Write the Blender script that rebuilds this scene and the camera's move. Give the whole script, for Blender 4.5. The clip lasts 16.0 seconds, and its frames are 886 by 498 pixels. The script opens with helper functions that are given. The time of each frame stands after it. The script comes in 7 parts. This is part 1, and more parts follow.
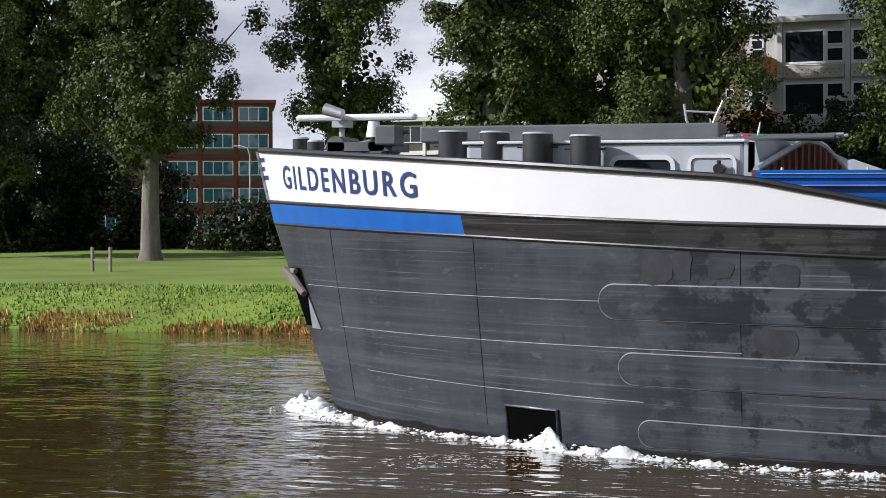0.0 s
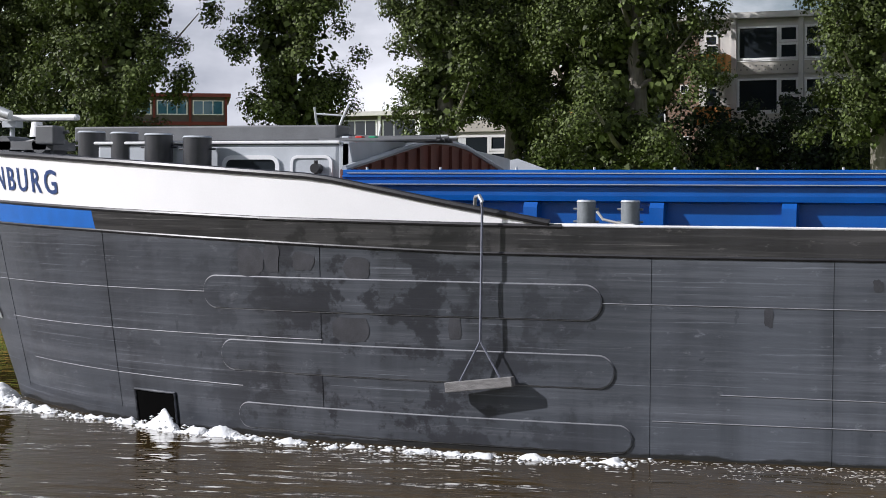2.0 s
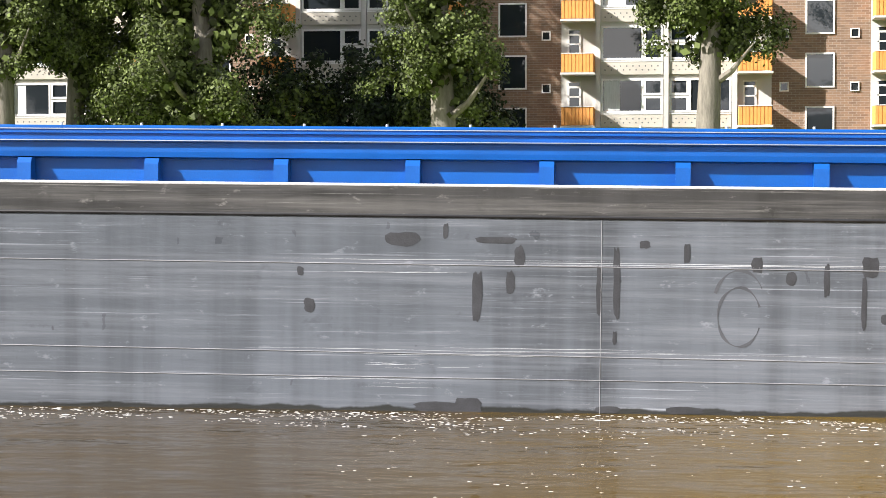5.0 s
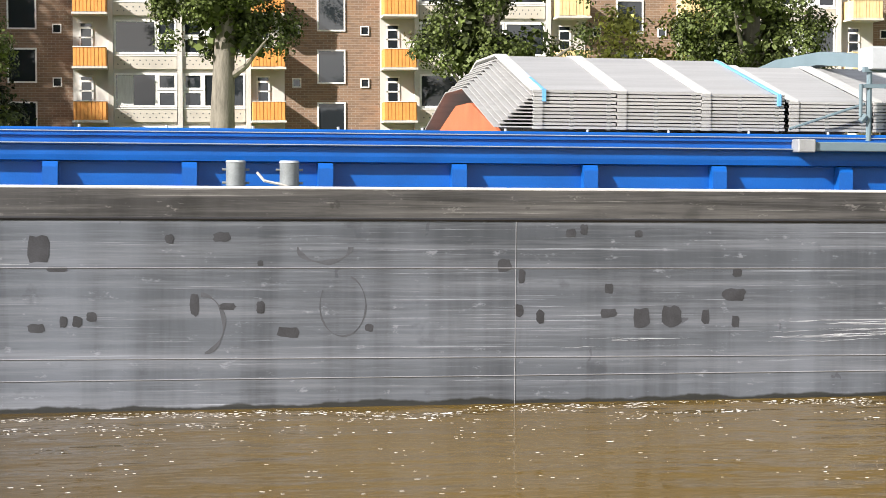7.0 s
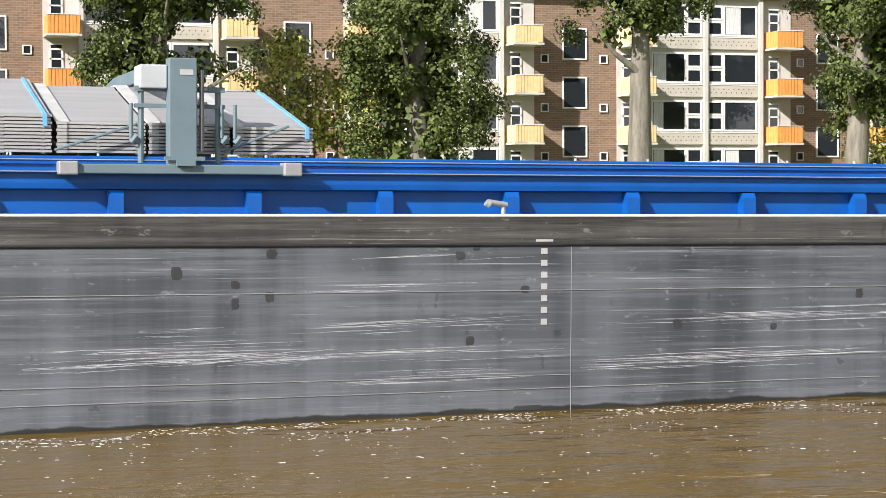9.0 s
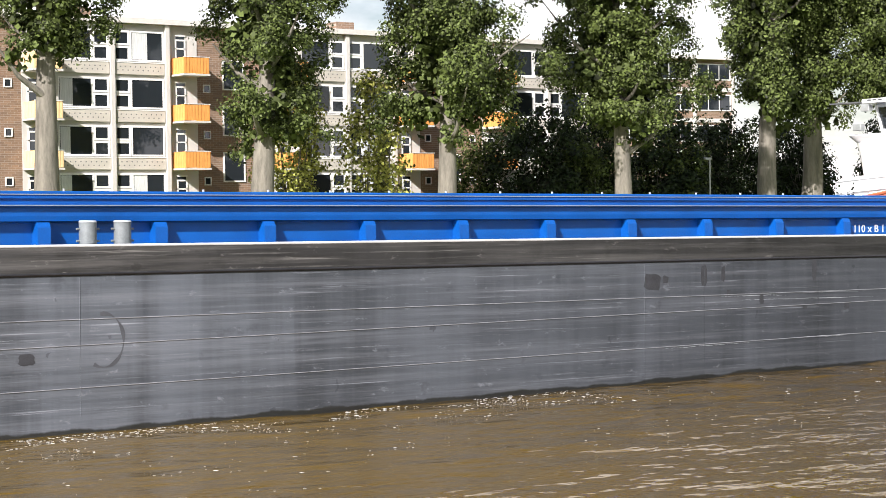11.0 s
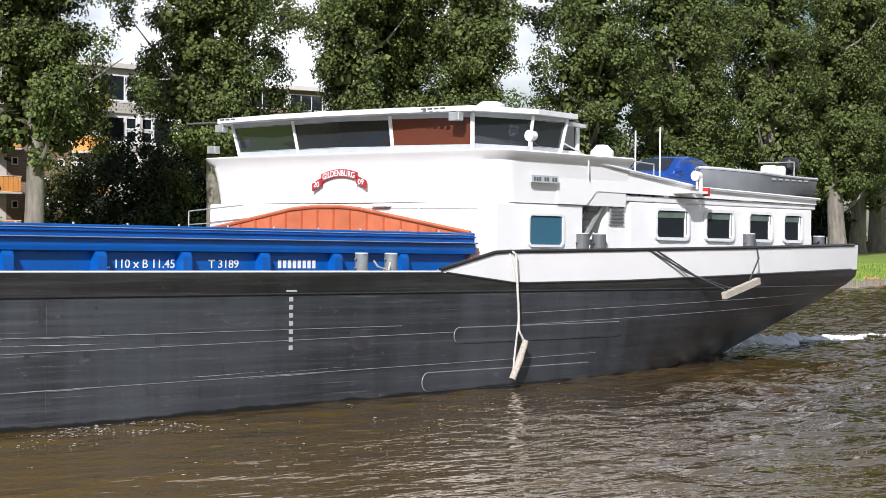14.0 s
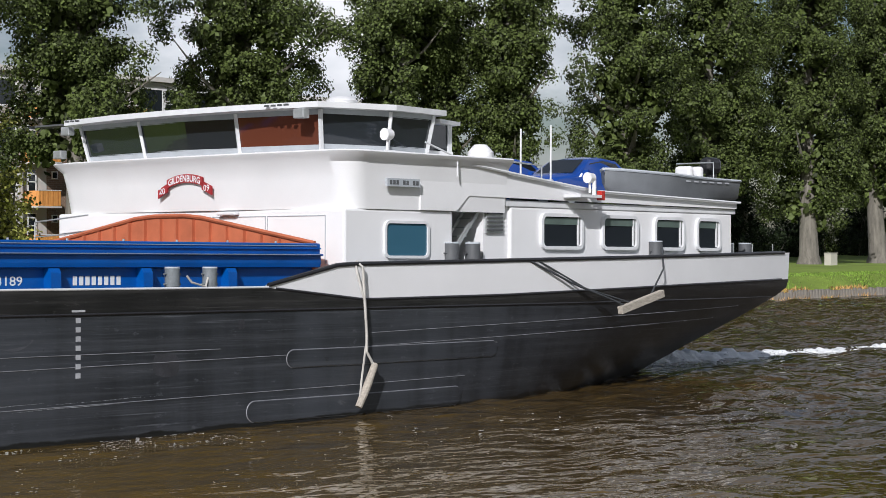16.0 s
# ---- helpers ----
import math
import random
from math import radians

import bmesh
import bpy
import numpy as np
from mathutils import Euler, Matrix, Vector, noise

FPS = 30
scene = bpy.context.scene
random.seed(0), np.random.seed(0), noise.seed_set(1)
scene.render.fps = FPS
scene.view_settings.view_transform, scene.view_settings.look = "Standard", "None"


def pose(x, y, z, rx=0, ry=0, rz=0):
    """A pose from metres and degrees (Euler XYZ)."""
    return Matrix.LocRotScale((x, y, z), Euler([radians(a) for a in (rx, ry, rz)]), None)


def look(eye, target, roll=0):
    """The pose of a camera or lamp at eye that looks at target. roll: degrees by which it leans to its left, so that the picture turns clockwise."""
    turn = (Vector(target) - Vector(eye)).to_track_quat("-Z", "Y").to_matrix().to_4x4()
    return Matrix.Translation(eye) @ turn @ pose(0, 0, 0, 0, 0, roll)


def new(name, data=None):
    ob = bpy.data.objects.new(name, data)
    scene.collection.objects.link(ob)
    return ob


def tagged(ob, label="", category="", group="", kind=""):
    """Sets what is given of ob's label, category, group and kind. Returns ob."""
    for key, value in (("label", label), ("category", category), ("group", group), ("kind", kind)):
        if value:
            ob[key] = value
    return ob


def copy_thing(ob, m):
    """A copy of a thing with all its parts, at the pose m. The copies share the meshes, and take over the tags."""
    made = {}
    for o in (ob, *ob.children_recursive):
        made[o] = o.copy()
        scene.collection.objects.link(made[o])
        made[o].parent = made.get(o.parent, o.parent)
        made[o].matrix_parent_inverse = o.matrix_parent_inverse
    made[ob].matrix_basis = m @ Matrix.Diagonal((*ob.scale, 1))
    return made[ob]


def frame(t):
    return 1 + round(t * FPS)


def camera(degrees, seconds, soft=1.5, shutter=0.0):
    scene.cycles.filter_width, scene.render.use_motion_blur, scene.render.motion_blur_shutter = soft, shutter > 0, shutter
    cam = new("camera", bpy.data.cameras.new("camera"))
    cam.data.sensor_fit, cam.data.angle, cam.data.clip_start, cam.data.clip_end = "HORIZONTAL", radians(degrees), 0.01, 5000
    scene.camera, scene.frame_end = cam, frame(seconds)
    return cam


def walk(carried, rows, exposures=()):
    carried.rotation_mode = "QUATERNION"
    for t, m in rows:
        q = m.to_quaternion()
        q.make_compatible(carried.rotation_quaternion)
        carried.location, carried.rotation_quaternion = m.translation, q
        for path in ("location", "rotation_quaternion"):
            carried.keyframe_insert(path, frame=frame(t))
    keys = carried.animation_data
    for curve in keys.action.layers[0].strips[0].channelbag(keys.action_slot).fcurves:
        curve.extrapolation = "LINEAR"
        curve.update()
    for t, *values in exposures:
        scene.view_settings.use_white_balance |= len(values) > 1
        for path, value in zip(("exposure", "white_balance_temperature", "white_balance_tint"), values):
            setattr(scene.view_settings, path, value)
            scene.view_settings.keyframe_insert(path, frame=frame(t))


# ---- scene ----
cam = camera(26.74, 16.0, soft=0.85)
EYE = Vector((0, 0, 3.44))


def aim(yaw, pitch, roll):
    """Pose of the standing camera, yaw to the right from the y axis."""
    return Matrix.Translation(EYE) @ pose(0, 0, 0, 90 + pitch, 0, -yaw) @ pose(0, 0, 0, 0, 0, roll)


PAN = [
    (0.0, -21.635, -0.612, -0.163), (0.5, -21.622, -0.606, 0.004), (1.0, -21.190, -0.658, 0.271),
    (1.5, -20.747, -0.672, -0.043), (2.0, -20.246, -0.781, -0.003), (2.5, -19.718, -0.940, -0.134),
    (3.0, -18.324, -1.143, -0.158), (3.2, -17.697, -1.224, 0.036),
    (5.3, -4.726, -2.457, -0.048), (5.5, -3.221, -2.503, 0.047), (6.0, 0.538, -2.563, 0.184),
    (6.5, 4.019, -2.612, -0.177), (7.0, 7.835, -2.519, -0.167), (7.5, 10.247, -2.419, -0.114),
    (8.0, 12.399, -2.260, -0.138), (8.5, 14.359, -2.036, -0.256), (9.0, 17.970, -1.910, -0.317),
    (9.5, 21.972, -1.796, -0.496), (10.0, 26.965, -1.593, -0.349), (10.2, 28.897, -1.512, -0.494),
    (12.3, 44.203, -0.960, -0.330), (12.5, 44.997, -0.889, -0.288), (13.0, 46.844, -0.795, 0.025),
    (13.5, 47.910, -0.656, 0.131), (14.0, 48.501, -0.473, 0.353), (14.5, 48.363, -0.374, 0.362),
    (15.0, 48.152, -0.340, 0.279), (15.5, 47.897, -0.283, 0.053), (16.0, 47.314, -0.155, -0.180),
]
walk(cam, [(t, aim(a, b, c)) for t, a, b, c in PAN],
     exposures=[(0.0, 0.03, 6100, 15), (2.0, 0.08, 6150, 15), (3.2, 0.78, 6400, 13), (5.3, 1.25, 6700, 12), (7.0, 1.05, 6800, 12), (9.0, 0.78, 6700, 12), (10.2, 0.8, 6650, 14), (12.3, 0.98, 6400, 14), (13.0, 0.72, 6350, 14), (14.0, 0.36, 6250, 14), (15.0, 0.08, 6200, 13), (16.0, -0.26, 6150, 13)])

# ---- light ----
SUN = Vector((-2.3, -1.35, 1.58)).normalized()
world = bpy.data.worlds.new("sky")
scene.world = world
world.use_nodes = True
wn, wl = world.node_tree.nodes, world.node_tree.links
wn.clear()
w_out, w_bg, w_sky = wn.new("ShaderNodeOutputWorld"), wn.new("ShaderNodeBackground"), wn.new("ShaderNodeTexSky")
w_sky.sky_type, w_sky.sun_disc = "NISHITA", False
w_sky.sun_elevation = math.asin(SUN.z)
w_sky.sun_rotation = math.atan2(SUN.x, SUN.y)
w_co, w_map, w_noi, w_ramp, w_mix = (wn.new(k) for k in ("ShaderNodeTexCoord", "ShaderNodeMapping", "ShaderNodeTexNoise", "ShaderNodeValToRGB", "ShaderNodeMix"))
w_map.inputs["Scale"].default_value = (1.0, 1.0, 2.2)
w_noi.inputs["Scale"].default_value, w_noi.inputs["Detail"].default_value, w_noi.inputs["Roughness"].default_value = 3.2, 8, 0.55
w_ramp.color_ramp.elements[0].position, w_ramp.color_ramp.elements[1].position = 0.38, 0.54
w_cn, w_cr = wn.new("ShaderNodeTexNoise"), wn.new("ShaderNodeValToRGB")
w_cn.inputs["Scale"].default_value, w_cn.inputs["Detail"].default_value = 5.0, 6
w_cr.color_ramp.elements[0].color, w_cr.color_ramp.elements[1].color = (8, 8.4, 9.2, 1), (21, 21, 21, 1)
w_cr.color_ramp.elements[0].position, w_cr.color_ramp.elements[1].position = 0.33, 0.57
w_mix.data_type = "RGBA"
wl.new(w_co.outputs["Generated"], w_map.inputs["Vector"])
wl.new(w_map.outputs["Vector"], w_noi.inputs["Vector"])
wl.new(w_map.outputs["Vector"], w_cn.inputs["Vector"])
wl.new(w_noi.outputs["Fac"], w_ramp.inputs["Fac"])
wl.new(w_cn.outputs["Fac"], w_cr.inputs["Fac"])
w_sep, w_el, w_mul = wn.new("ShaderNodeSeparateXYZ"), wn.new("ShaderNodeMapRange"), wn.new("ShaderNodeMath")
w_el.inputs["From Min"].default_value, w_el.inputs["From Max"].default_value = 0.28, 0.65
w_el.inputs["To Min"].default_value, w_el.inputs["To Max"].default_value = 1.0, 0.12
w_mul.operation = "MULTIPLY"
wl.new(w_co.outputs["Generated"], w_sep.inputs[0])
wl.new(w_sep.outputs["Z"], w_el.inputs["Value"])
wl.new(w_ramp.outputs["Color"], w_mul.inputs[0])
wl.new(w_el.outputs["Result"], w_mul.inputs[1])
wl.new(w_mul.outputs[0], w_mix.inputs["Factor"])
wl.new(w_sky.outputs["Color"], w_mix.inputs["A"])
wl.new(w_cr.outputs["Color"], w_mix.inputs["B"])
wl.new(w_mix.outputs["Result"], w_bg.inputs["Color"])
w_bg.inputs["Strength"].default_value = 0.055
wl.new(w_bg.outputs["Background"], w_out.inputs["Surface"])

sun_data = bpy.data.lights.new("sun", "SUN")
sun_data.energy, sun_data.angle, sun_data.color = 5.0, radians(0.55), (1.0, 0.97, 0.93)
sun = new("sun", sun_data)
sun.matrix_world = look(SUN * 60, (0, 0, 0))


# ---- materials ----
def mat(name, col, rough=0.5, metal=0.0, var=0.25, scale=3.0, fine=40.0, bump=0.15, stretch=(1, 1, 1), spec=0.5, stain=None, rand=0.0):
    """Paint-like surface: base colour varied by a coarse and a fine noise, with a slight relief."""
    m = bpy.data.materials.new(name)
    m.use_nodes = True
    n, l = m.node_tree.nodes, m.node_tree.links
    b = n["Principled BSDF"]
    b.inputs["Roughness"].default_value, b.inputs["Metallic"].default_value = rough, metal
    b.inputs["Specular IOR Level"].default_value = spec
    co, mp = n.new("ShaderNodeTexCoord"), n.new("ShaderNodeMapping")
    mp.inputs["Scale"].default_value = stretch
    l.new(co.outputs["Object"], mp.inputs["Vector"])
    coarse, grain = n.new("ShaderNodeTexNoise"), n.new("ShaderNodeTexNoise")
    coarse.inputs["Scale"].default_value, coarse.inputs["Detail"].default_value = scale, 5
    grain.inputs["Scale"].default_value, grain.inputs["Detail"].default_value = fine, 3
    l.new(mp.outputs["Vector"], coarse.inputs["Vector"])
    l.new(mp.outputs["Vector"], grain.inputs["Vector"])
    add = n.new("ShaderNodeMath")
    add.operation = "MULTIPLY_ADD"
    l.new(grain.outputs["Fac"], add.inputs[0])
    add.inputs[1].default_value = 0.4
    l.new(coarse.outputs["Fac"], add.inputs[2])
    ramp = n.new("ShaderNodeValToRGB")
    lo = [c * (1 - var) for c in col[:3]] if stain is None else list(stain)
    hi = [min(1, c * (1 + var)) for c in col[:3]]
    e = ramp.color_ramp.elements
    e[0].position, e[0].color = 0.42, (*lo, 1)
    e[1].position, e[1].color = 0.98, (*hi, 1)
    l.new(add.outputs[0], ramp.inputs["Fac"])
    out = ramp.outputs["Color"]
    if rand:
        info, hsv, mul = n.new("ShaderNodeObjectInfo"), n.new("ShaderNodeHueSaturation"), n.new("ShaderNodeMath")
        mul.operation = "MULTIPLY_ADD"
        mul.inputs[1].default_value, mul.inputs[2].default_value = rand, 1 - rand / 2
        l.new(info.outputs["Random"], mul.inputs[0])
        l.new(mul.outputs[0], hsv.inputs["Value"])
        l.new(out, hsv.inputs["Color"])
        out = hsv.outputs["Color"]
    l.new(out, b.inputs["Base Color"])
    if bump:
        bp = n.new("ShaderNodeBump")
        bp.inputs["Strength"].default_value, bp.inputs["Distance"].default_value = bump, 0.02
        l.new(grain.outputs["Fac"], bp.inputs["Height"])
        l.new(bp.outputs["Normal"], b.inputs["Normal"])
    return m


def hull_paint(name, base, streak, patch, seed):
    """Worn grey hull paint: long horizontal scuffs, broad tonal fields, squarish touched-up patches."""
    m = bpy.data.materials.new(name)
    m.use_nodes = True
    n, l = m.node_tree.nodes, m.node_tree.links
    b = n["Principled BSDF"]
    co = n.new("ShaderNodeTexCoord")

    def noise_at(scale_xyz, scale, detail, lo, hi, rough=0.6):
        mp, t, r = n.new("ShaderNodeMapping"), n.new("ShaderNodeTexNoise"), n.new("ShaderNodeMapRange")
        mp.inputs["Scale"].default_value, mp.inputs["Location"].default_value = scale_xyz, (seed, 0, seed * 1.7)
        t.inputs["Scale"].default_value, t.inputs["Detail"].default_value, t.inputs["Roughness"].default_value = scale, detail, rough
        r.inputs["From Min"].default_value, r.inputs["From Max"].default_value = lo, hi
        l.new(co.outputs["Object"], mp.inputs["Vector"])
        l.new(mp.outputs["Vector"], t.inputs["Vector"])
        l.new(t.outputs["Fac"], r.inputs["Value"])
        return r.outputs["Result"]

    def blend(fac, a, col, mode="MIX", amount=1.0):
        x = n.new("ShaderNodeMix")
        x.data_type, x.blend_type = "RGBA", mode
        k = n.new("ShaderNodeMath")
        k.operation = "MULTIPLY"
        k.inputs[1].default_value = amount
        l.new(fac, k.inputs[0])
        l.new(k.outputs[0], x.inputs["Factor"])
        if isinstance(a, tuple):
            x.inputs["A"].default_value = (*a, 1)
        else:
            l.new(a, x.inputs["A"])
        x.inputs["B"].default_value = (*col, 1)
        return x.outputs["Result"]

    def patches(scale_xyz, limit, loc):
        mp, v, c = n.new("ShaderNodeMapping"), n.new("ShaderNodeTexVoronoi"), n.new("ShaderNodeMath")
        mp.inputs["Scale"].default_value, mp.inputs["Location"].default_value = scale_xyz, loc
        v.distance, v.inputs["Scale"].default_value = "CHEBYCHEV", 1.0
        c.operation = "LESS_THAN"
        c.inputs[1].default_value = limit
        wob, sc, ad = n.new("ShaderNodeTexNoise"), n.new("ShaderNodeVectorMath"), n.new("ShaderNodeVectorMath")
        wob.inputs["Scale"].default_value = 6.0
        sc.operation, sc.inputs["Scale"].default_value = "SCALE", 0.30
        l.new(co.outputs["Object"], mp.inputs["Vector"])
        l.new(co.outputs["Object"], wob.inputs["Vector"])
        l.new(wob.outputs["Color"], sc.inputs[0])
        l.new(mp.outputs["Vector"], ad.inputs[0])
        l.new(sc.outputs[0], ad.inputs[1])
        l.new(ad.outputs[0], v.inputs["Vector"])
        l.new(v.outputs["Distance"], c.inputs[0])
        return c.outputs[0]

    broad = noise_at((0.10, 0.1, 0.35), 1.0, 4, 0.3, 0.7)
    col = blend(broad, tuple(c * 0.6 for c in base), tuple(c * 1.35 for c in base))
    col = blend(noise_at((1.5, 0.3, 0.10), 1.0, 5, 0.46, 0.62), col, tuple(c * 0.42 for c in base), amount=0.62)
    col = blend(noise_at((0.10, 0.1, 4.5), 1.0, 7, 0.46, 0.74, 0.75), col, streak, amount=0.5)
    col = blend(noise_at((0.20, 0.1, 22.0), 1.0, 5, 0.59, 0.68, 0.75), col, tuple(min(1, c * 1.9) for c in streak), amount=0.45)
    col = blend(noise_at((0.5, 0.2, 9.0), 1.0, 6, 0.56, 0.70, 0.7), col, tuple(c * 0.5 for c in base), amount=0.45)
    col = blend(noise_at((2.2, 1.0, 5.0), 1.0, 6, 0.60, 0.66, 0.75), col, tuple(min(1, c * 1.25) for c in streak), amount=0.35)
    col = blend(noise_at((0.55, 0.3, 0.05), 1.0, 3, 0.45, 0.62), col, tuple(min(1, c * 1.9) for c in base), amount=0.35)
    col = blend(patches((0.9, 0.0, 1.1), 0.05, (seed, 0, 0)), col, patch, amount=0.45)
    col = blend(patches((2.1, 0.0, 0.62), 0.05, (seed + 4.3, 0, 0.4)), col, patch, amount=0.35)
    col = blend(noise_at((1.2, 0.3, 1.4), 1.0, 7, 0.60, 0.67, 0.65), col, patch, amount=0.3)
    # scraped dark fields on the shoulder of the bow
    shx, sh0, sh1, shm, shn = n.new("ShaderNodeSeparateXYZ"), n.new("ShaderNodeMapRange"), n.new("ShaderNodeMapRange"), n.new("ShaderNodeMath"), n.new("ShaderNodeMath")
    sh0.inputs["From Min"].default_value, sh0.inputs["From Max"].default_value = 7.0, 10.5
    sh1.inputs["From Min"].default_value, sh1.inputs["From Max"].default_value = 17.0, 12.5
    shm.operation = shn.operation = "MULTIPLY"
    l.new(co.outputs["Object"], shx.inputs[0])
    l.new(shx.outputs["X"], sh0.inputs["Value"])
    l.new(shx.outputs["X"], sh1.inputs["Value"])
    l.new(sh0.outputs["Result"], shm.inputs[0])
    l.new(sh1.outputs["Result"], shm.inputs[1])
    l.new(shm.outputs[0], shn.inputs[0])
    l.new(noise_at((0.75, 0.3, 0.9), 1.0, 8, 0.50, 0.54, 0.7), shn.inputs[1])
    col = blend(shn.outputs[0], col, patch, amount=0.8)
    # darker paint towards the bow; aft, the dimmer light is put into the colour
    sep, fore, aft, length_tone, mul = n.new("ShaderNodeSeparateXYZ"), n.new("ShaderNodeMapRange"), n.new("ShaderNodeMapRange"), n.new("ShaderNodeMath"), n.new("ShaderNodeMix")
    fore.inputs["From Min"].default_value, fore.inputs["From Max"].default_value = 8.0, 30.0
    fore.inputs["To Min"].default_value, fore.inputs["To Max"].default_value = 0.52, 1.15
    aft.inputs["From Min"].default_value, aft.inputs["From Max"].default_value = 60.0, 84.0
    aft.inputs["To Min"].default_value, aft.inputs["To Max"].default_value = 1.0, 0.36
    length_tone.operation = "MULTIPLY"
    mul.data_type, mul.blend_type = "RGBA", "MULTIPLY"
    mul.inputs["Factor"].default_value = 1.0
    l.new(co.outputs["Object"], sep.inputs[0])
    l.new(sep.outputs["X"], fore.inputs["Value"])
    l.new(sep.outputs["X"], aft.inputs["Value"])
    l.new(fore.outputs["Result"], length_tone.inputs[0])
    l.new(aft.outputs["Result"], length_tone.inputs[1])
    # dark wet growth in an uneven line just above the water
    tilt, wob2, line = n.new("ShaderNodeMath"), n.new("ShaderNodeMath"), n.new("ShaderNodeMapRange")
    tilt.operation = wob2.operation = "MULTIPLY_ADD"
    tilt.inputs[1].default_value, wob2.inputs[1].default_value = -0.0105, -0.10
    l.new(sep.outputs["X"], tilt.inputs[0])
    l.new(sep.outputs["Z"], tilt.inputs[2])
    l.new(noise_at((1.1, 0.1, 0.0), 1.0, 6, 0.35, 0.75), wob2.inputs[0])
    l.new(tilt.outputs[0], wob2.inputs[2])
    line.inputs["From Min"].default_value, line.inputs["From Max"].default_value = 0.045, 0.015
    l.new(wob2.outputs[0], line.inputs["Value"])
    col = blend(line.outputs["Result"], col, (0.014, 0.014, 0.012), amount=0.9)
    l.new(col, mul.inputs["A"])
    l.new(length_tone.outputs[0], mul.inputs["B"])
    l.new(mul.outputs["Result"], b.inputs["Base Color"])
    b.inputs["Roughness"].default_value, b.inputs["Specular IOR Level"].default_value = 0.33, 0.5
    g = n.new("ShaderNodeTexNoise")
    mg = n.new("ShaderNodeMapping")
    mg.inputs["Scale"].default_value = (1.0, 1.0, 3.0)
    g.inputs["Scale"].default_value, g.inputs["Detail"].default_value = 2.2, 4
    bp = n.new("ShaderNodeBump")
    bp.inputs["Strength"].default_value, bp.inputs["Distance"].default_value = 0.25, 0.03
    l.new(co.outputs["Object"], mg.inputs["Vector"])
    l.new(mg.outputs["Vector"], g.inputs["Vector"])
    l.new(g.outputs["Fac"], bp.inputs["Height"])
    l.new(bp.outputs["Normal"], b.inputs["Normal"])
    return m


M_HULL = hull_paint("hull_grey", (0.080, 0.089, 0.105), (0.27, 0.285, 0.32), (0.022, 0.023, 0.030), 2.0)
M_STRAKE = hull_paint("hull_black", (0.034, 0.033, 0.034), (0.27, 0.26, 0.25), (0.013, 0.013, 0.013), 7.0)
M_WHITE = mat("white_paint", (0.80, 0.80, 0.80), 0.35, var=0.05, scale=0.7, bump=0.03)
M_WHITE_D = mat("white_trim", (0.70, 0.71, 0.72), 0.4, var=0.08, bump=0.03)
M_BLUE = mat("blue_paint", (0.001, 0.082, 0.35), 0.35, var=0.22, scale=1.2, bump=0.05)
M_BOWBLUE = mat("bow_blue", (0.006, 0.11, 0.42), 0.4, var=0.15, bump=0.05)
M_NAVY = mat("lettering_blue", (0.02, 0.05, 0.16), 0.5, var=0.1, bump=0)
M_BLACK = mat("black_paint", (0.018, 0.018, 0.02), 0.4, var=0.3, bump=0.1)
M_BOLLARD = mat("bollard_black", (0.035, 0.036, 0.04), 0.35, var=0.3, bump=0.1)
M_BOLLARD_G = mat("bollard_grey", (0.17, 0.19, 0.20), 0.5, 0.0, var=0.25, scale=5, bump=0.1)
M_GREYPAINT = mat("grey_paint", (0.42, 0.45, 0.48), 0.45, var=0.12, bump=0.05)
M_GALV = mat("galvanised", (0.50, 0.52, 0.52), 0.45, 0.6, var=0.2, bump=0.08)
M_DARKGREY = mat("dark_grey", (0.10, 0.105, 0.11), 0.5, var=0.2)
M_RUST = mat("red_lead", (0.46, 0.13, 0.06), 0.6, var=0.2, scale=2, bump=0.2)
M_BROWN = mat("hold_brown", (0.12, 0.035, 0.022), 0.65, var=0.3, scale=2, bump=0.2)
M_ALU = mat("aluminium", (0.42, 0.42, 0.42), 0.5, 0.35, var=0.14, scale=1.5, bump=0.12, stretch=(0.4, 3, 3))
M_CRANE = mat("crane_grey_blue", (0.125, 0.18, 0.21), 0.5, var=0.1, bump=0.05)
M_WOOD = mat("fender_wood", (0.42, 0.38, 0.32), 0.85, var=0.3, scale=6, bump=0.5, stretch=(1, 4, 4))
M_GREYWOOD = mat("grey_wood", (0.20, 0.195, 0.19), 0.85, var=0.35, scale=6, bump=0.5, stretch=(1, 4, 4))
M_BLUEROPE = mat("blue_grey_rope", (0.16, 0.17, 0.21), 0.9, var=0.2, fine=120, bump=0.4)
M_ROPE = mat("rope", (0.50, 0.48, 0.44), 0.9, var=0.2, fine=120, bump=0.4)
M_DARKROPE = mat("dark_rope", (0.05, 0.055, 0.06), 0.9, var=0.2, fine=120, bump=0.4)
M_TEXT = mat("white_lettering", (0.75, 0.76, 0.78), 0.5, var=0.05, bump=0)
M_MARK = mat("draught_white", (0.40, 0.41, 0.43), 0.6, var=0.15, bump=0)
M_RED = mat("banner_red", (0.35, 0.03, 0.035), 0.5, var=0.1, bump=0)
M_CARBLUE = mat("car_blue", (0.010, 0.06, 0.30), 0.12, 0.0, var=0.05, bump=0)
M_RUBBER = mat("rubber", (0.02, 0.02, 0.02), 0.8, var=0.2)
M_BOATGREY = mat("dinghy_grey", (0.16, 0.17, 0.18), 0.45, var=0.12)
M_SEAM = mat("weld_seam_grey", (0.22, 0.225, 0.24), 0.5, var=0.35, scale=1.5, bump=0.05)
M_TOUCHUP = mat("touched_up_paint", (0.040, 0.041, 0.047), 0.4, var=0.35, scale=4, bump=0.1)
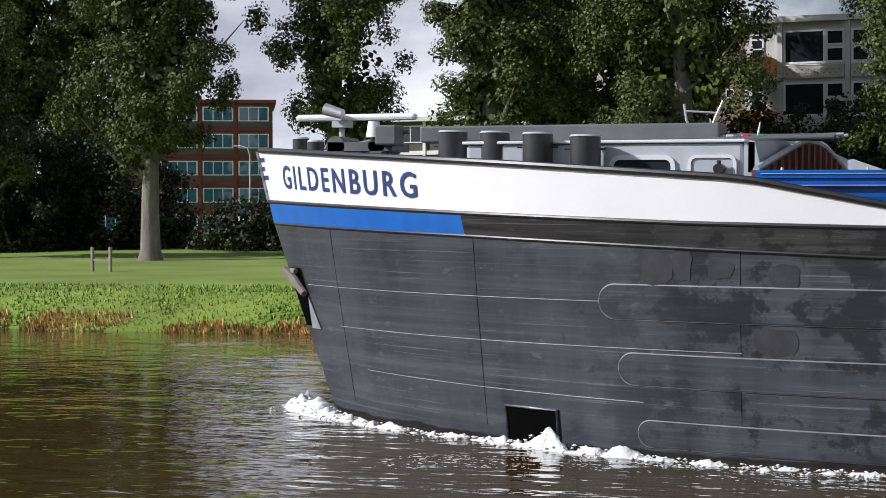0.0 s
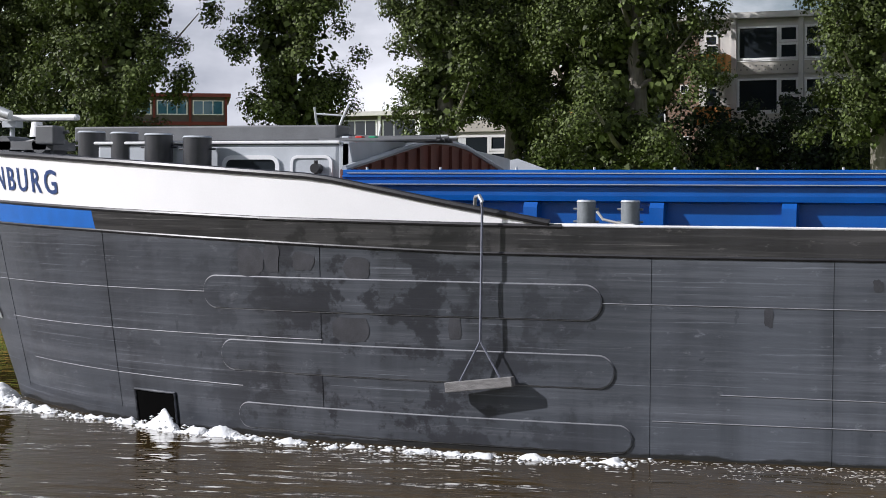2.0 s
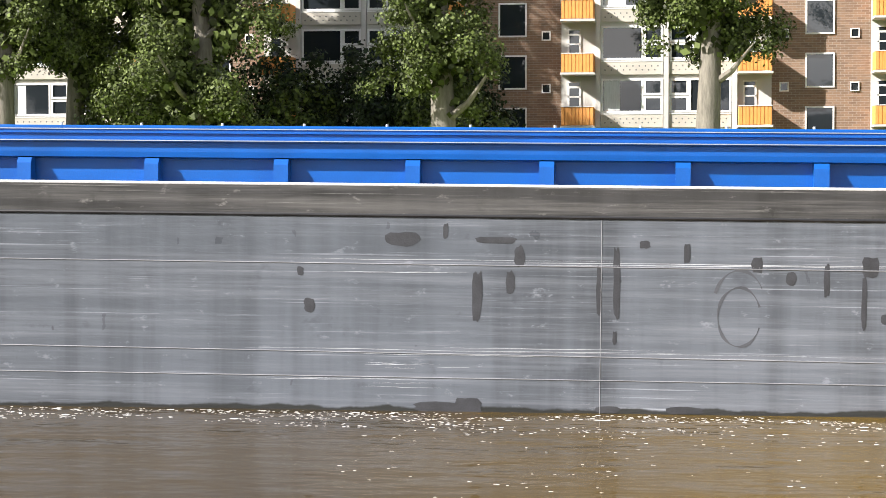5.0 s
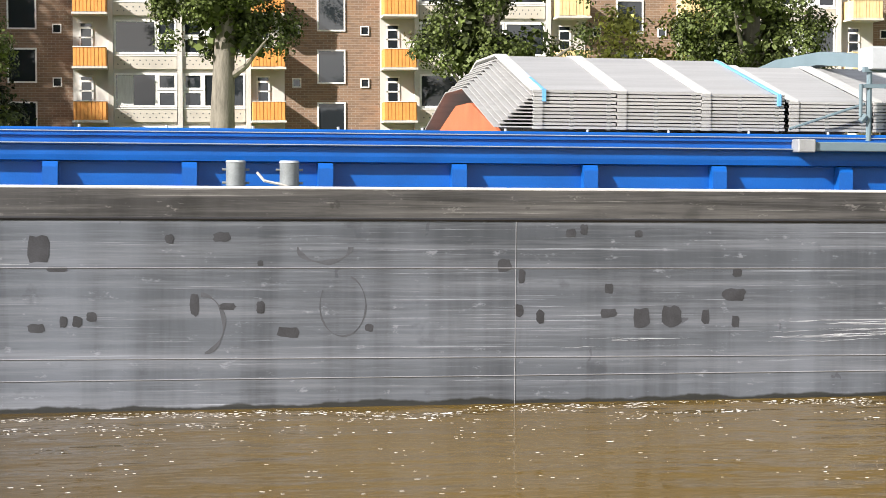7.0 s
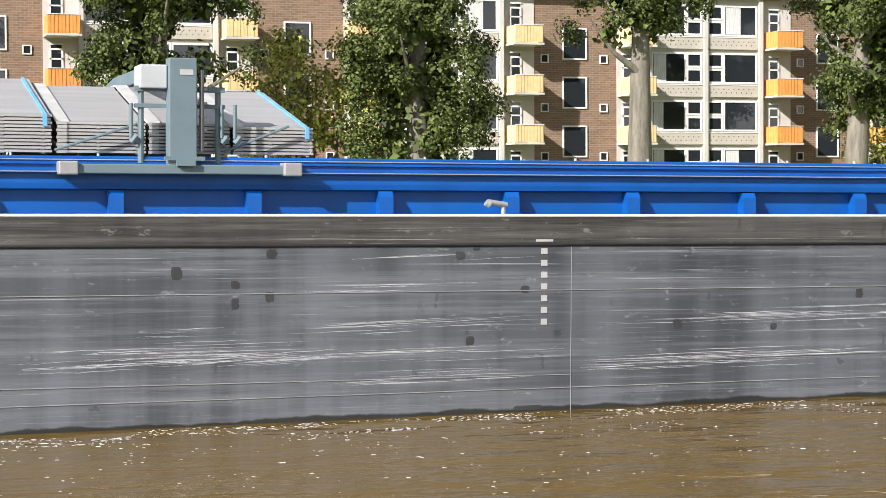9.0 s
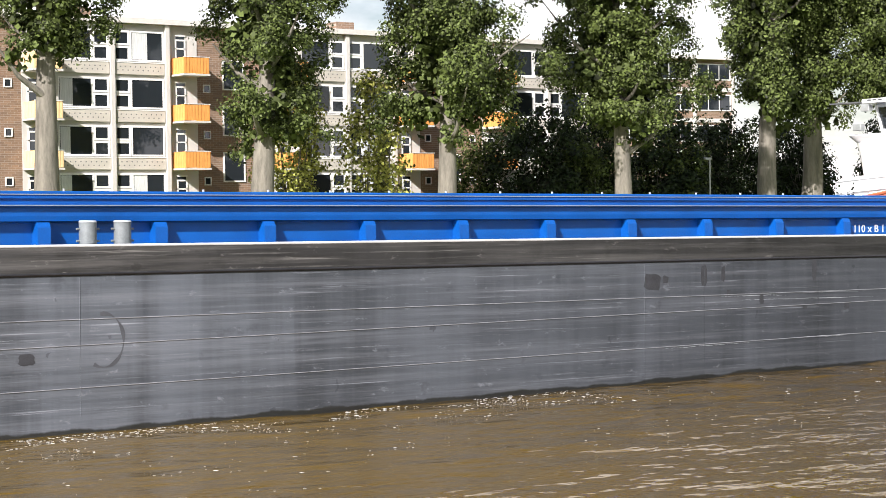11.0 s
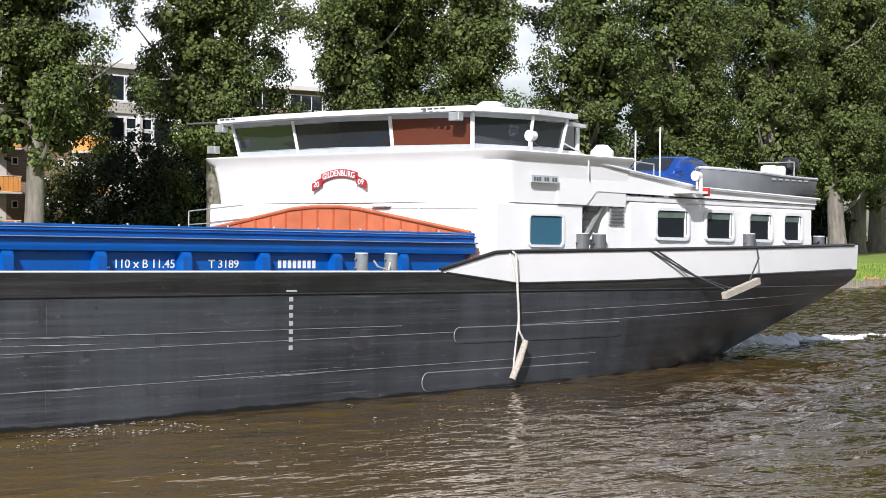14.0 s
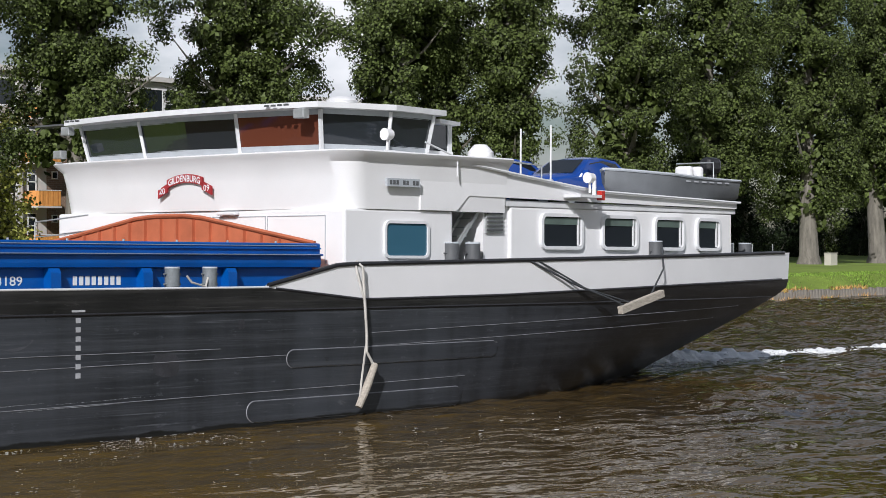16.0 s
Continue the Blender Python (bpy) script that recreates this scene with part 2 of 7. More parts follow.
M_SCRAPE = mat("bare_scratches", (0.50, 0.52, 0.55), 0.5, var=0.35, scale=2, bump=0.05)
M_RUBMARK = mat("tyre_rubber_marks", (0.068, 0.072, 0.082), 0.5, var=0.3, scale=3, bump=0.05)
M_GREEN_L = mat("lamp_green", (0.02, 0.25, 0.12), 0.3, var=0.05, bump=0)
M_RED_L = mat("lamp_red", (0.5, 0.03, 0.02), 0.3, var=0.05, bump=0)


def glass(name, tint=(0.02, 0.025, 0.03), rough=0.03):
    """Dark window glass over an unlit room: a glossy pane."""
    m = bpy.data.materials.new(name)
    m.use_nodes = True
    n, l = m.node_tree.nodes, m.node_tree.links
    b = n["Principled BSDF"]
    b.inputs["Base Color"].default_value = (*tint, 1)
    b.inputs["Roughness"].default_value, b.inputs["IOR"].default_value = rough, 1.52
    b.inputs["Specular IOR Level"].default_value = 0.7
    t, bp = n.new("ShaderNodeTexNoise"), n.new("ShaderNodeBump")
    t.inputs["Scale"].default_value = 0.8
    bp.inputs["Strength"].default_value, bp.inputs["Distance"].default_value = 0.06, 0.05
    l.new(t.outputs["Fac"], bp.inputs["Height"])
    l.new(bp.outputs["Normal"], b.inputs["Normal"])
    return m


M_GLASS = glass("window_glass")
# tint carries a painted light blue sky reflection
M_GLASS_B = glass("sky_tint_glass", (0.045, 0.13, 0.19), 0.02)
M_GLASS_R = glass("brown_glass", (0.11, 0.034, 0.018), 0.04)


def brick_mat():
    m = mat("brick", (0.30, 0.17, 0.10), 0.85, var=0.25, scale=1.5, bump=0.3)
    n, l = m.node_tree.nodes, m.node_tree.links
    b = n["Principled BSDF"]
    co, mp, br = n.new("ShaderNodeTexCoord"), n.new("ShaderNodeMapping"), n.new("ShaderNodeTexBrick")
    mp.inputs["Rotation"].default_value = (radians(90), 0, 0)
    l.new(co.outputs["Object"], mp.inputs["Vector"])
    l.new(mp.outputs["Vector"], br.inputs["Vector"])
    br.inputs["Scale"].default_value = 1.0
    br.inputs["Brick Width"].default_value, br.inputs["Row Height"].default_value, br.inputs["Mortar Size"].default_value = 0.42, 0.13, 0.012
    br.inputs["Color1"].default_value, br.inputs["Color2"].default_value = (0.30, 0.192, 0.125, 1), (0.21, 0.138, 0.095, 1)
    br.inputs["Mortar"].default_value = (0.36, 0.30, 0.245, 1)
    x = n.new("ShaderNodeMix")
    x.data_type, x.blend_type = "RGBA", "MULTIPLY"
    nz, r = n.new("ShaderNodeTexNoise"), n.new("ShaderNodeValToRGB")
    nz.inputs["Scale"].default_value, nz.inputs["Detail"].default_value = 0.6, 6
    r.color_ramp.elements[0].color, r.color_ramp.elements[1].color = (0.72, 0.72, 0.72, 1), (1, 1, 1, 1)
    l.new(co.outputs["Object"], nz.inputs["Vector"])
    l.new(nz.outputs["Fac"], r.inputs["Fac"])
    x.inputs["Factor"].default_value = 1.0
    l.new(br.outputs["Color"], x.inputs["A"])
    l.new(r.outputs["Color"], x.inputs["B"])
    l.new(x.outputs["Result"], b.inputs["Base Color"])
    return m


M_BRICK = brick_mat()
M_CREAM = mat("cream_render", (0.56, 0.545, 0.51), 0.8, var=0.08, scale=1, bump=0.1)
M_CONC = mat("pale_concrete", (0.50, 0.47, 0.41), 0.8, var=0.12, scale=1, bump=0.15)
M_FRAME = mat("white_window_frame", (0.76, 0.76, 0.74), 0.5, var=0.05, bump=0)
M_ORANGE = mat("orange_panel", (0.70, 0.31, 0.08), 0.6, var=0.12, bump=0.05)
M_PALEORANGE = mat("faded_orange_panel", (0.78, 0.57, 0.30), 0.6, var=0.12, bump=0.05)
# near-black colour standing in for the shade inside hull openings
M_HOLE_SHADE = mat("hole_shade", (0.004, 0.004, 0.004), 0.9, var=0.1, bump=0, spec=0.0)
M_ROOF = mat("roof_edge", (0.62, 0.60, 0.56), 0.7, var=0.1)
M_CURTAIN = mat("net_curtain", (0.60, 0.62, 0.62), 0.9, var=0.2, scale=8, stretch=(3, 1, 0.2), bump=0.1)
M_DARKRED = mat("dark_red_brick", (0.15, 0.03, 0.02), 0.8, var=0.2)
M_GREYBRICK = mat("grey_brown_brick", (0.09, 0.075, 0.065), 0.85, var=0.2)
M_BARK = mat("poplar_bark", (0.17, 0.155, 0.13), 0.95, var=0.45, scale=2.5, fine=14, bump=1.0, stretch=(2, 2, 0.35))
M_POST = mat("weathered_post", (0.22, 0.20, 0.17), 0.9, var=0.3)
M_STEELPOST = mat("lamp_post_grey", (0.35, 0.36, 0.37), 0.5, 0.4, var=0.1)


def leaf_mat(name, col, back):
    m = bpy.data.materials.new(name)
    m.use_nodes = True
    n, l = m.node_tree.nodes, m.node_tree.links
    b = n["Principled BSDF"]
    geo, ramp, tr, mx = n.new("ShaderNodeNewGeometry"), n.new("ShaderNodeValToRGB"), n.new("ShaderNodeBsdfTranslucent"), n.new("ShaderNodeMixShader")
    e = ramp.color_ramp.elements
    e[0].color, e[1].color = (*[c * 0.2 for c in col], 1), (*[c * 2.9 for c in col], 1)
    l.new(geo.outputs["Random Per Island"], ramp.inputs["Fac"])
    l.new(ramp.outputs["Color"], b.inputs["Base Color"])
    b.inputs["Roughness"].default_value, b.inputs["Specular IOR Level"].default_value = 0.55, 0.2
    tr.inputs["Color"].default_value = (*back, 1)
    mx.inputs["Fac"].default_value = 0.08
    out = n["Material Output"]
    l.new(b.outputs["BSDF"], mx.inputs[1])
    l.new(tr.outputs["BSDF"], mx.inputs[2])
    l.new(mx.outputs["Shader"], out.inputs["Surface"])
    return m


M_LEAF = leaf_mat("poplar_leaves", (0.044, 0.058, 0.016), (0.10, 0.13, 0.02))
M_LEAF_Y = leaf_mat("yellow_green_leaves", (0.23, 0.23, 0.06), (0.30, 0.30, 0.07))
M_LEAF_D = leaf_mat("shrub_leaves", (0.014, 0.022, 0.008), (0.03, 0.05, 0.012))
M_BLADE = leaf_mat("bank_grass", (0.12, 0.19, 0.03), (0.14, 0.2, 0.03))
M_STRAW = leaf_mat("dry_grass", (0.33, 0.20, 0.075), (0.2, 0.14, 0.05))
M_GRASS = mat("lawn", (0.17, 0.24, 0.03), 0.9, var=0.35, scale=0.25, fine=6, bump=0.6)
M_FOAM = mat("foam", (0.80, 0.82, 0.82), 0.7, var=0.15, scale=3, fine=20, bump=0.8)


def water_mat():
    m = bpy.data.materials.new("canal_water")
    m.use_nodes = True
    n, l = m.node_tree.nodes, m.node_tree.links
    b = n["Principled BSDF"]
    co = n.new("ShaderNodeTexCoord")
    nz, ramp = n.new("ShaderNodeTexNoise"), n.new("ShaderNodeValToRGB")
    nz.inputs["Scale"].default_value, nz.inputs["Detail"].default_value = 0.12, 5
    ramp.color_ramp.elements[0].position, ramp.color_ramp.elements[1].position = 0.3, 0.7
    ramp.color_ramp.elements[0].color, ramp.color_ramp.elements[1].color = (0.045, 0.028, 0.008, 1), (0.065, 0.042, 0.013, 1)
    l.new(co.outputs["Object"], nz.inputs["Vector"])
    l.new(nz.outputs["Fac"], ramp.inputs["Fac"])
    # paler, yellower water between about x -4 and 30
    sep, up, down, both, pale_mix = n.new("ShaderNodeSeparateXYZ"), n.new("ShaderNodeMapRange"), n.new("ShaderNodeMapRange"), n.new("ShaderNodeMath"), n.new("ShaderNodeMix")
    up.inputs["From Min"].default_value, up.inputs["From Max"].default_value = -4.5, 2.0
    down.inputs["From Min"].default_value, down.inputs["From Max"].default_value = 30.0, 14.0
    both.operation, pale_mix.data_type = "MULTIPLY", "RGBA"
    l.new(co.outputs["Object"], sep.inputs[0])
    l.new(sep.outputs["X"], up.inputs["Value"])
    l.new(sep.outputs["X"], down.inputs["Value"])
    l.new(up.outputs["Result"], both.inputs[0])
    l.new(down.outputs["Result"], both.inputs[1])
    l.new(both.outputs[0], pale_mix.inputs["Factor"])
    l.new(ramp.outputs["Color"], pale_mix.inputs["A"])
    pale_mix.inputs["B"].default_value = (0.132, 0.080, 0.009, 1)
    l.new(pale_mix.outputs["Result"], b.inputs["Base Color"])
    b.inputs["Roughness"].default_value, b.inputs["IOR"].default_value = 0.05, 1.333
    # calm ahead of the ship and along its side, ruffled further up the canal
    rough_x = n.new("ShaderNodeMapRange")
    rough_x.inputs["From Min"].default_value, rough_x.inputs["From Max"].default_value = 8.0, 34.0
    rough_x.inputs["To Min"].default_value, rough_x.inputs["To Max"].default_value = 0.07, 0.5
    l.new(sep.outputs["X"], rough_x.inputs["Value"])
    # gusts ruffle the surface in patches
    gust, gust_r, gust_add = n.new("ShaderNodeTexNoise"), n.new("ShaderNodeMapRange"), n.new("ShaderNodeMath")
    gust.inputs["Scale"].default_value, gust.inputs["Detail"].default_value = 0.16, 2
    gust_r.inputs["From Min"].default_value, gust_r.inputs["From Max"].default_value = 0.42, 0.66
    gust_r.inputs["To Min"].default_value, gust_r.inputs["To Max"].default_value = 0.0, 0.14
    gust_add.operation = "ADD"
    l.new(co.outputs["Object"], gust.inputs["Vector"])
    l.new(gust.outputs["Fac"], gust_r.inputs["Value"])
    l.new(rough_x.outputs["Result"], gust_add.inputs[0])
    l.new(gust_r.outputs["Result"], gust_add.inputs[1])
    prev = None
    for scale, dist, strength, st in ((1.0, 0.42, 0.9, (0.55, 1.0, 1)), (2.6, 0.20, 0.9, (0.6, 1.0, 1)), (6.0, 0.06, 0.8, (0.7, 1.0, 1))):
        mp, t, bp = n.new("ShaderNodeMapping"), n.new("ShaderNodeTexNoise"), n.new("ShaderNodeBump")
        mp.inputs["Scale"].default_value = st
        t.inputs["Scale"].default_value, t.inputs["Detail"].default_value = scale, 1.2
        bp.inputs["Strength"].default_value, bp.inputs["Distance"].default_value = strength, dist
        l.new(gust_add.outputs[0], bp.inputs["Strength"])
        l.new(co.outputs["Object"], mp.inputs["Vector"])
        l.new(mp.outputs["Vector"], t.inputs["Vector"])
        l.new(t.outputs["Fac"], bp.inputs["Height"])
        if prev:
            l.new(prev.outputs["Normal"], bp.inputs["Normal"])
        prev = bp
    l.new(prev.outputs["Normal"], b.inputs["Normal"])
    return m


M_WATER = water_mat()


# ---- building blocks ----
def mesh_of(name, bm, material):
    me = bpy.data.meshes.new(name)
    bm.normal_update()
    bm.to_mesh(me)
    bm.free()
    if material:
        me.materials.append(material)
    return me


def part(name, bm, material, parent, label=""):
    ob = new(name, mesh_of(name, bm, material) if isinstance(bm, bmesh.types.BMesh) else bm)
    ob.parent = parent
    return tagged(ob, label=label)


def thing(name, label, category, group="", kind="", at=(0, 0, 0)):
    ob = new(name)
    ob.location = at
    return tagged(ob, label, category, group, kind)


def box(bm, x0, x1, y0, y1, z0, z1, bevel=0.0):
    r = bmesh.ops.create_cube(bm, size=1)
    for v in r["verts"]:
        v.co = Vector(((x0 + x1) / 2 + v.co.x * (x1 - x0), (y0 + y1) / 2 + v.co.y * (y1 - y0), (z0 + z1) / 2 + v.co.z * (z1 - z0)))
    if bevel:
        es = {e for v in r["verts"] for e in v.link_edges}
        bmesh.ops.bevel(bm, geom=list(es), offset=bevel, segments=2, profile=0.5, affect="EDGES")
    return bm


def one_box(*a, bevel=0.0):
    return box(bmesh.new(), *a, bevel=bevel)


def cyl(bm, p, q, r0, r1=None, seg=16, caps=True):
    """A tube from p to q with radii r0 and r1."""
    p, q = Vector(p), Vector(q)
    r1 = r0 if r1 is None else r1
    d = (q - p)
    m = Matrix.Translation((p + q) / 2) @ d.to_track_quat("Z", "Y").to_matrix().to_4x4()
    bmesh.ops.create_cone(bm, cap_ends=caps, segments=seg, radius1=r0, radius2=r1, depth=d.length, matrix=m)
    return bm


def tube(bm, pts, radii, seg=8):
    """A bent tapered tube through the points."""
    rings, pts = [], [Vector(p) for p in pts]
    q, last = None, None
    for i, p in enumerate(pts):
        d = (pts[min(i + 1, len(pts) - 1)] - pts[max(i - 1, 0)]).normalized()
        q = d.to_track_quat("Z", "Y") if q is None else last.rotation_difference(d) @ q
        last = d
        rings.append([bm.verts.new(p + q @ Vector((math.cos(a) * radii[i], math.sin(a) * radii[i], 0))) for a in (k * math.tau / seg for k in range(seg))])
    for a, b in zip(rings, rings[1:]):
        for k in range(seg):
            bm.faces.new((a[k], a[(k + 1) % seg], b[(k + 1) % seg], b[k]))
    bm.faces.new(rings[0][::-1])
    bm.faces.new(rings[-1])
    return bm


def prism(bm, outline, axis, a, b):
    """A closed outline of pairs, pushed along an axis from a to b. For 'x' the pairs are y, z; for 'y' x, z; for 'z' x, y."""
    def at(p, k):
        return {"x": (k, p[0], p[1]), "y": (p[0], k, p[1]), "z": (p[0], p[1], k)}[axis]
    lo, hi = [bm.verts.new(at(p, a)) for p in outline], [bm.verts.new(at(p, b)) for p in outline]
    n = len(outline)
    for i in range(n):
        bm.faces.new((lo[i], lo[(i + 1) % n], hi[(i + 1) % n], hi[i]))
    bm.faces.new(lo[::-1])
    bm.faces.new(hi)
    bmesh.ops.recalc_face_normals(bm, faces=bm.faces)
    return bm


def sheet(bm, grid):
    """Faces over a grid of points (rows of equal length)."""
    vs = [[bm.verts.new(p) for p in row] for row in grid]
    for r0, r1 in zip(vs, vs[1:]):
        for i in range(len(r0) - 1):
            try:
                bm.faces.new((r0[i], r0[i + 1], r1[i + 1], r1[i]))
            except ValueError:
                pass
    return vs


def smooth(ob, angle=35):
    me = ob.data
    me.polygons.foreach_set("use_smooth", [True] * len(me.polygons))
    me.set_sharp_from_angle(angle=radians(angle))
    return ob


def rounded(x0, x1, z0, z1, r, n=4):
    """The outline of a rectangle with round corners."""
    out = []
    for cx, cz, a0 in ((x1 - r, z1 - r, 0), (x0 + r, z1 - r, 90), (x0 + r, z0 + r, 180), (x1 - r, z0 + r, 270)):
        out += [(cx + r * math.cos(radians(a0 + 90 * k / n)), cz + r * math.sin(radians(a0 + 90 * k / n))) for k in range(n + 1)]
    return out


def window_ring(bm, x0, x1, z0, z1, y0, y1, w, r):
    """A frame with round corners, w wide, in a wall facing -y."""
    o, i = rounded(x0 - w, x1 + w, z0 - w, z1 + w, r + w), rounded(x0, x1, z0, z1, r)
    n = len(o)
    of, inf, ob_, ib = ([bm.verts.new((p[0], y, p[1])) for p in q] for q, y in ((o, y0), (i, y0), (o, y1), (i, y1)))
    for k in range(n):
        j = (k + 1) % n
        bm.faces.new((of[k], of[j], inf[j], inf[k]))
        bm.faces.new((of[j], of[k], ob_[k], ob_[j]))
        bm.faces.new((inf[k], inf[j], ib[j], ib[k]))
    bmesh.ops.recalc_face_normals(bm, faces=bm.faces)
    return bm


def lettering(text, width, height, bold=0.012, spaced=1.0):
    """Mesh data of a line of text scaled to a box, lower left corner at 0, in the xz plane."""
    cu = bpy.data.curves.new("text", "FONT")
    cu.body = text
    cu.resolution_u, cu.offset, cu.space_character = 3, bold, spaced
    ob = new("text", cu)
    dg = bpy.context.evaluated_depsgraph_get()
    me = bpy.data.meshes.new_from_object(ob.evaluated_get(dg))
    bpy.data.objects.remove(ob)
    xs = [v.co.x for v in me.vertices]
    ys = [v.co.y for v in me.vertices]
    ax, ay, bx, by = min(xs), min(ys), max(xs), max(ys)
    for v in me.vertices:
        v.co = ((v.co.x - ax) / (bx - ax) * width, 0, (v.co.y - ay) / (by - ay) * height)
    me.materials.clear()
    return me


# ---- setting ----
def bank_y(x):
    return 56.6 + 0.05 * max(-120, min(200, x))


def make_setting():
    # one ground sheet: near bank, canal bed, far bank, lawn, distance
    prof = [(-900, 1.75), (-60, 1.75), (-6, 1.75), (1.2, 1.7), (4.0, -0.6), (7, -2.6), (48, -2.6)]
    far = [(-1.5, -1.2), (0.0, 0.1), (0.5, 0.42), (1.6, 0.85), (3.0, 1.25), (6, 1.45), (14, 1.68), (26, 1.95), (42, 2.3), (90, 2.6), (300, 3.0), (1600, 3.0)]
    xs = [-1800, -900, -400, -200] + [-120 + 2.5 * i for i in range(129)] + [300, 500, 900, 1800]
    bm = bmesh.new()
    rows = []
    for x in xs:
        row = [(x, y, z) for y, z in prof]
        for d, z in far:
            w = noise.noise((x * 0.3, d * 0.3, 0)) * (0.35 if 0 <= d < 4 else 0.0)
            row.append((x, bank_y(x) + d + w, z + (0.12 * noise.noise((x * 0.08, d * 0.08, 5)) if 3 < d < 90 else 0)))
        rows.append(row)
    sheet(bm, rows)
    bmesh.ops.recalc_face_normals(bm, faces=bm.faces)
    g = new("ground", mesh_of("ground", bm, M_GRASS))
    smooth(tagged(g, "mown green lawn sloping gently up from the canal bank", "ground", kind="structure"), 60)
    # open water with real wavelets up the canal, flat and calm elsewhere
    xa, xb, ya, yb = 8.0, 124.0, 11.0, 66.0
    nx, ny = 560, 320
    gx, gy = np.meshgrid(np.linspace(xa, xb, nx), np.linspace(ya, yb, ny), indexing="ij")
    rg = np.random.default_rng(21)
    z = np.zeros_like(gx)
    for k in range(30):
        lam = 0.6 * (2.6 / 0.6) ** rg.random()
        a = rg.normal(-1.9, 0.75)
        slope = 0.052 * (1.0 if lam > 0.9 else 0.8)
        z += slope * lam / math.tau * np.sin((gx * math.cos(a) + gy * math.sin(a)) * math.tau / lam + rg.uniform(0, math.tau))
    gust = 0.75 + 0.35 * np.sin(gx * 0.21 + 1.3 * np.sin(gy * 0.13)) * np.sin(gy * 0.33 + 0.7)
    fade = np.clip((gx - xa) / 30, 0.0, 1.0) ** 1.3 * np.clip((xb - gx) / 8, 0, 1) * np.clip((gy - ya) / 3, 0, 1) * np.clip((yb - gy) / 4, 0, 1)
    z *= gust * fade
    co = [(-1800, 2.5, 0), (1800, 2.5, 0), (1800, ya, 0), (-1800, ya, 0), (xa, ya, 0), (xa, yb, 0), (-1800, yb, 0), (xb, ya, 0), (1800, yb, 0), (xb, yb, 0), (1800, 72, 0), (-1800, 72, 0)]
    faces = [(0, 1, 2, 3), (3, 4, 5, 6), (7, 2, 8, 9), (6, 8, 10, 11)]
    base = len(co)
    co += list(zip(gx.ravel().tolist(), gy.ravel().tolist(), z.ravel().tolist()))
    faces += [(base + i * ny + j, base + (i + 1) * ny + j, base + (i + 1) * ny + j + 1, base + i * ny + j + 1) for i in range(nx - 1) for j in range(ny - 1)]
    me = bpy.data.meshes.new("water")
    me.from_pydata(co, [], faces)
    me.materials.append(M_WATER)
    me.polygons.foreach_set("use_smooth", [True] * len(me.polygons))
    w = new("water", me)
    tagged(w, "murky brown canal water with small wind ripples", "water", kind="structure")


make_setting()

# ---- the ship ----
D_SIDE, TRIM = 26.59, 0.6016
BEAM = 11.45
MID = BEAM / 2


def ship_at(t):
    """The ship's pose: it sails to -x, a little down by the stern."""
    s = -16.589 - 2.9608 * t - 0.01271 * t * t + 0.000461 * t ** 3
    return pose(s, D_SIDE, 0, 0, TRIM, 0)


def lerp_tab(tab, x):
    if x <= tab[0][0]:
        return tab[0][1]
    for (a, p), (b, q) in zip(tab, tab[1:]):
        if x <= b:
            return p + (q - p) * (x - a) / (b - a)
    return tab[-1][1]


STEM = [(-0.6, 1.75), (0.22, 1.50), (1.67, 0.93), (2.7, 0.54), (3.55, 0.23), (4.97, -0.15)]
BAND = [(0, 3.57), (5.94, 3.39), (10.5, 3.22), (13, 3.14), (16, 3.12), (110, 3.12)]
EDGE = [(0, 3.99), (6, 3.75), (9.7, 3.62), (12.7, 3.57), (14.4, 3.55), (89.2, 3.55), (91.8, 3.29), (96, 3.33), (103.7, 3.5), (109, 3.59)]
RAIL = [(0, 4.97), (2.9, 4.77), (6.8, 4.53), (10.6, 4.28), (12.6, 3.91), (14.4, 3.60), (89.2, 3.60), (91.1, 4.0), (92.9, 4.03), (101, 4.17), (109, 4.32)]


def hull_y(x, z):
    """Inset of the port side from the ship's full breadth."""
    zz = max(-0.6, min(5.0, z))
    x0, length = lerp_tab(STEM, zz), 15.6 - 0.32 * zz
    if x < 18:
        u = max(0.0, min(1.0, (x - x0) / length))
        return MID * (1 - u) ** 2.9
    if x > 91:
        a = 1.25 * max(0.0, (x - 97) / 12.5) ** 2
        b = 4.2 * ((x - 91) / 18) ** 1.9 * max(0.0, (3.5 - zz) / 2.4) ** 1.5
        return min(MID, a + b)
    return 0.0


def stern_x(z):
    return 109.5 + 0.12 * (z - 3.5) if z > 3.3 else 109.5 - 2.0 * (3.3 - z)


def station(c, z):
    """x of column c (0..1 bow, 1..2 body, 2..3 stern) at height z."""
    zz = max(-0.6, min(5.0, z))
    if c <= 1:
        x0 = lerp_tab(STEM, zz)
        return x0 + (18.0 - x0) * c
    if c <= 2:
        return 18 + (91 - 18) * (c - 1)
    return 91 + (stern_x(zz) - 91) * (c - 2)


COLS = [(i / 26) ** 1.35 for i in range(27)] + sorted([1 + i / 18 for i in range(1, 19)] + [1.9753, 1.984, 1.992]) + [2 + i / 18 for i in range(1, 19)]


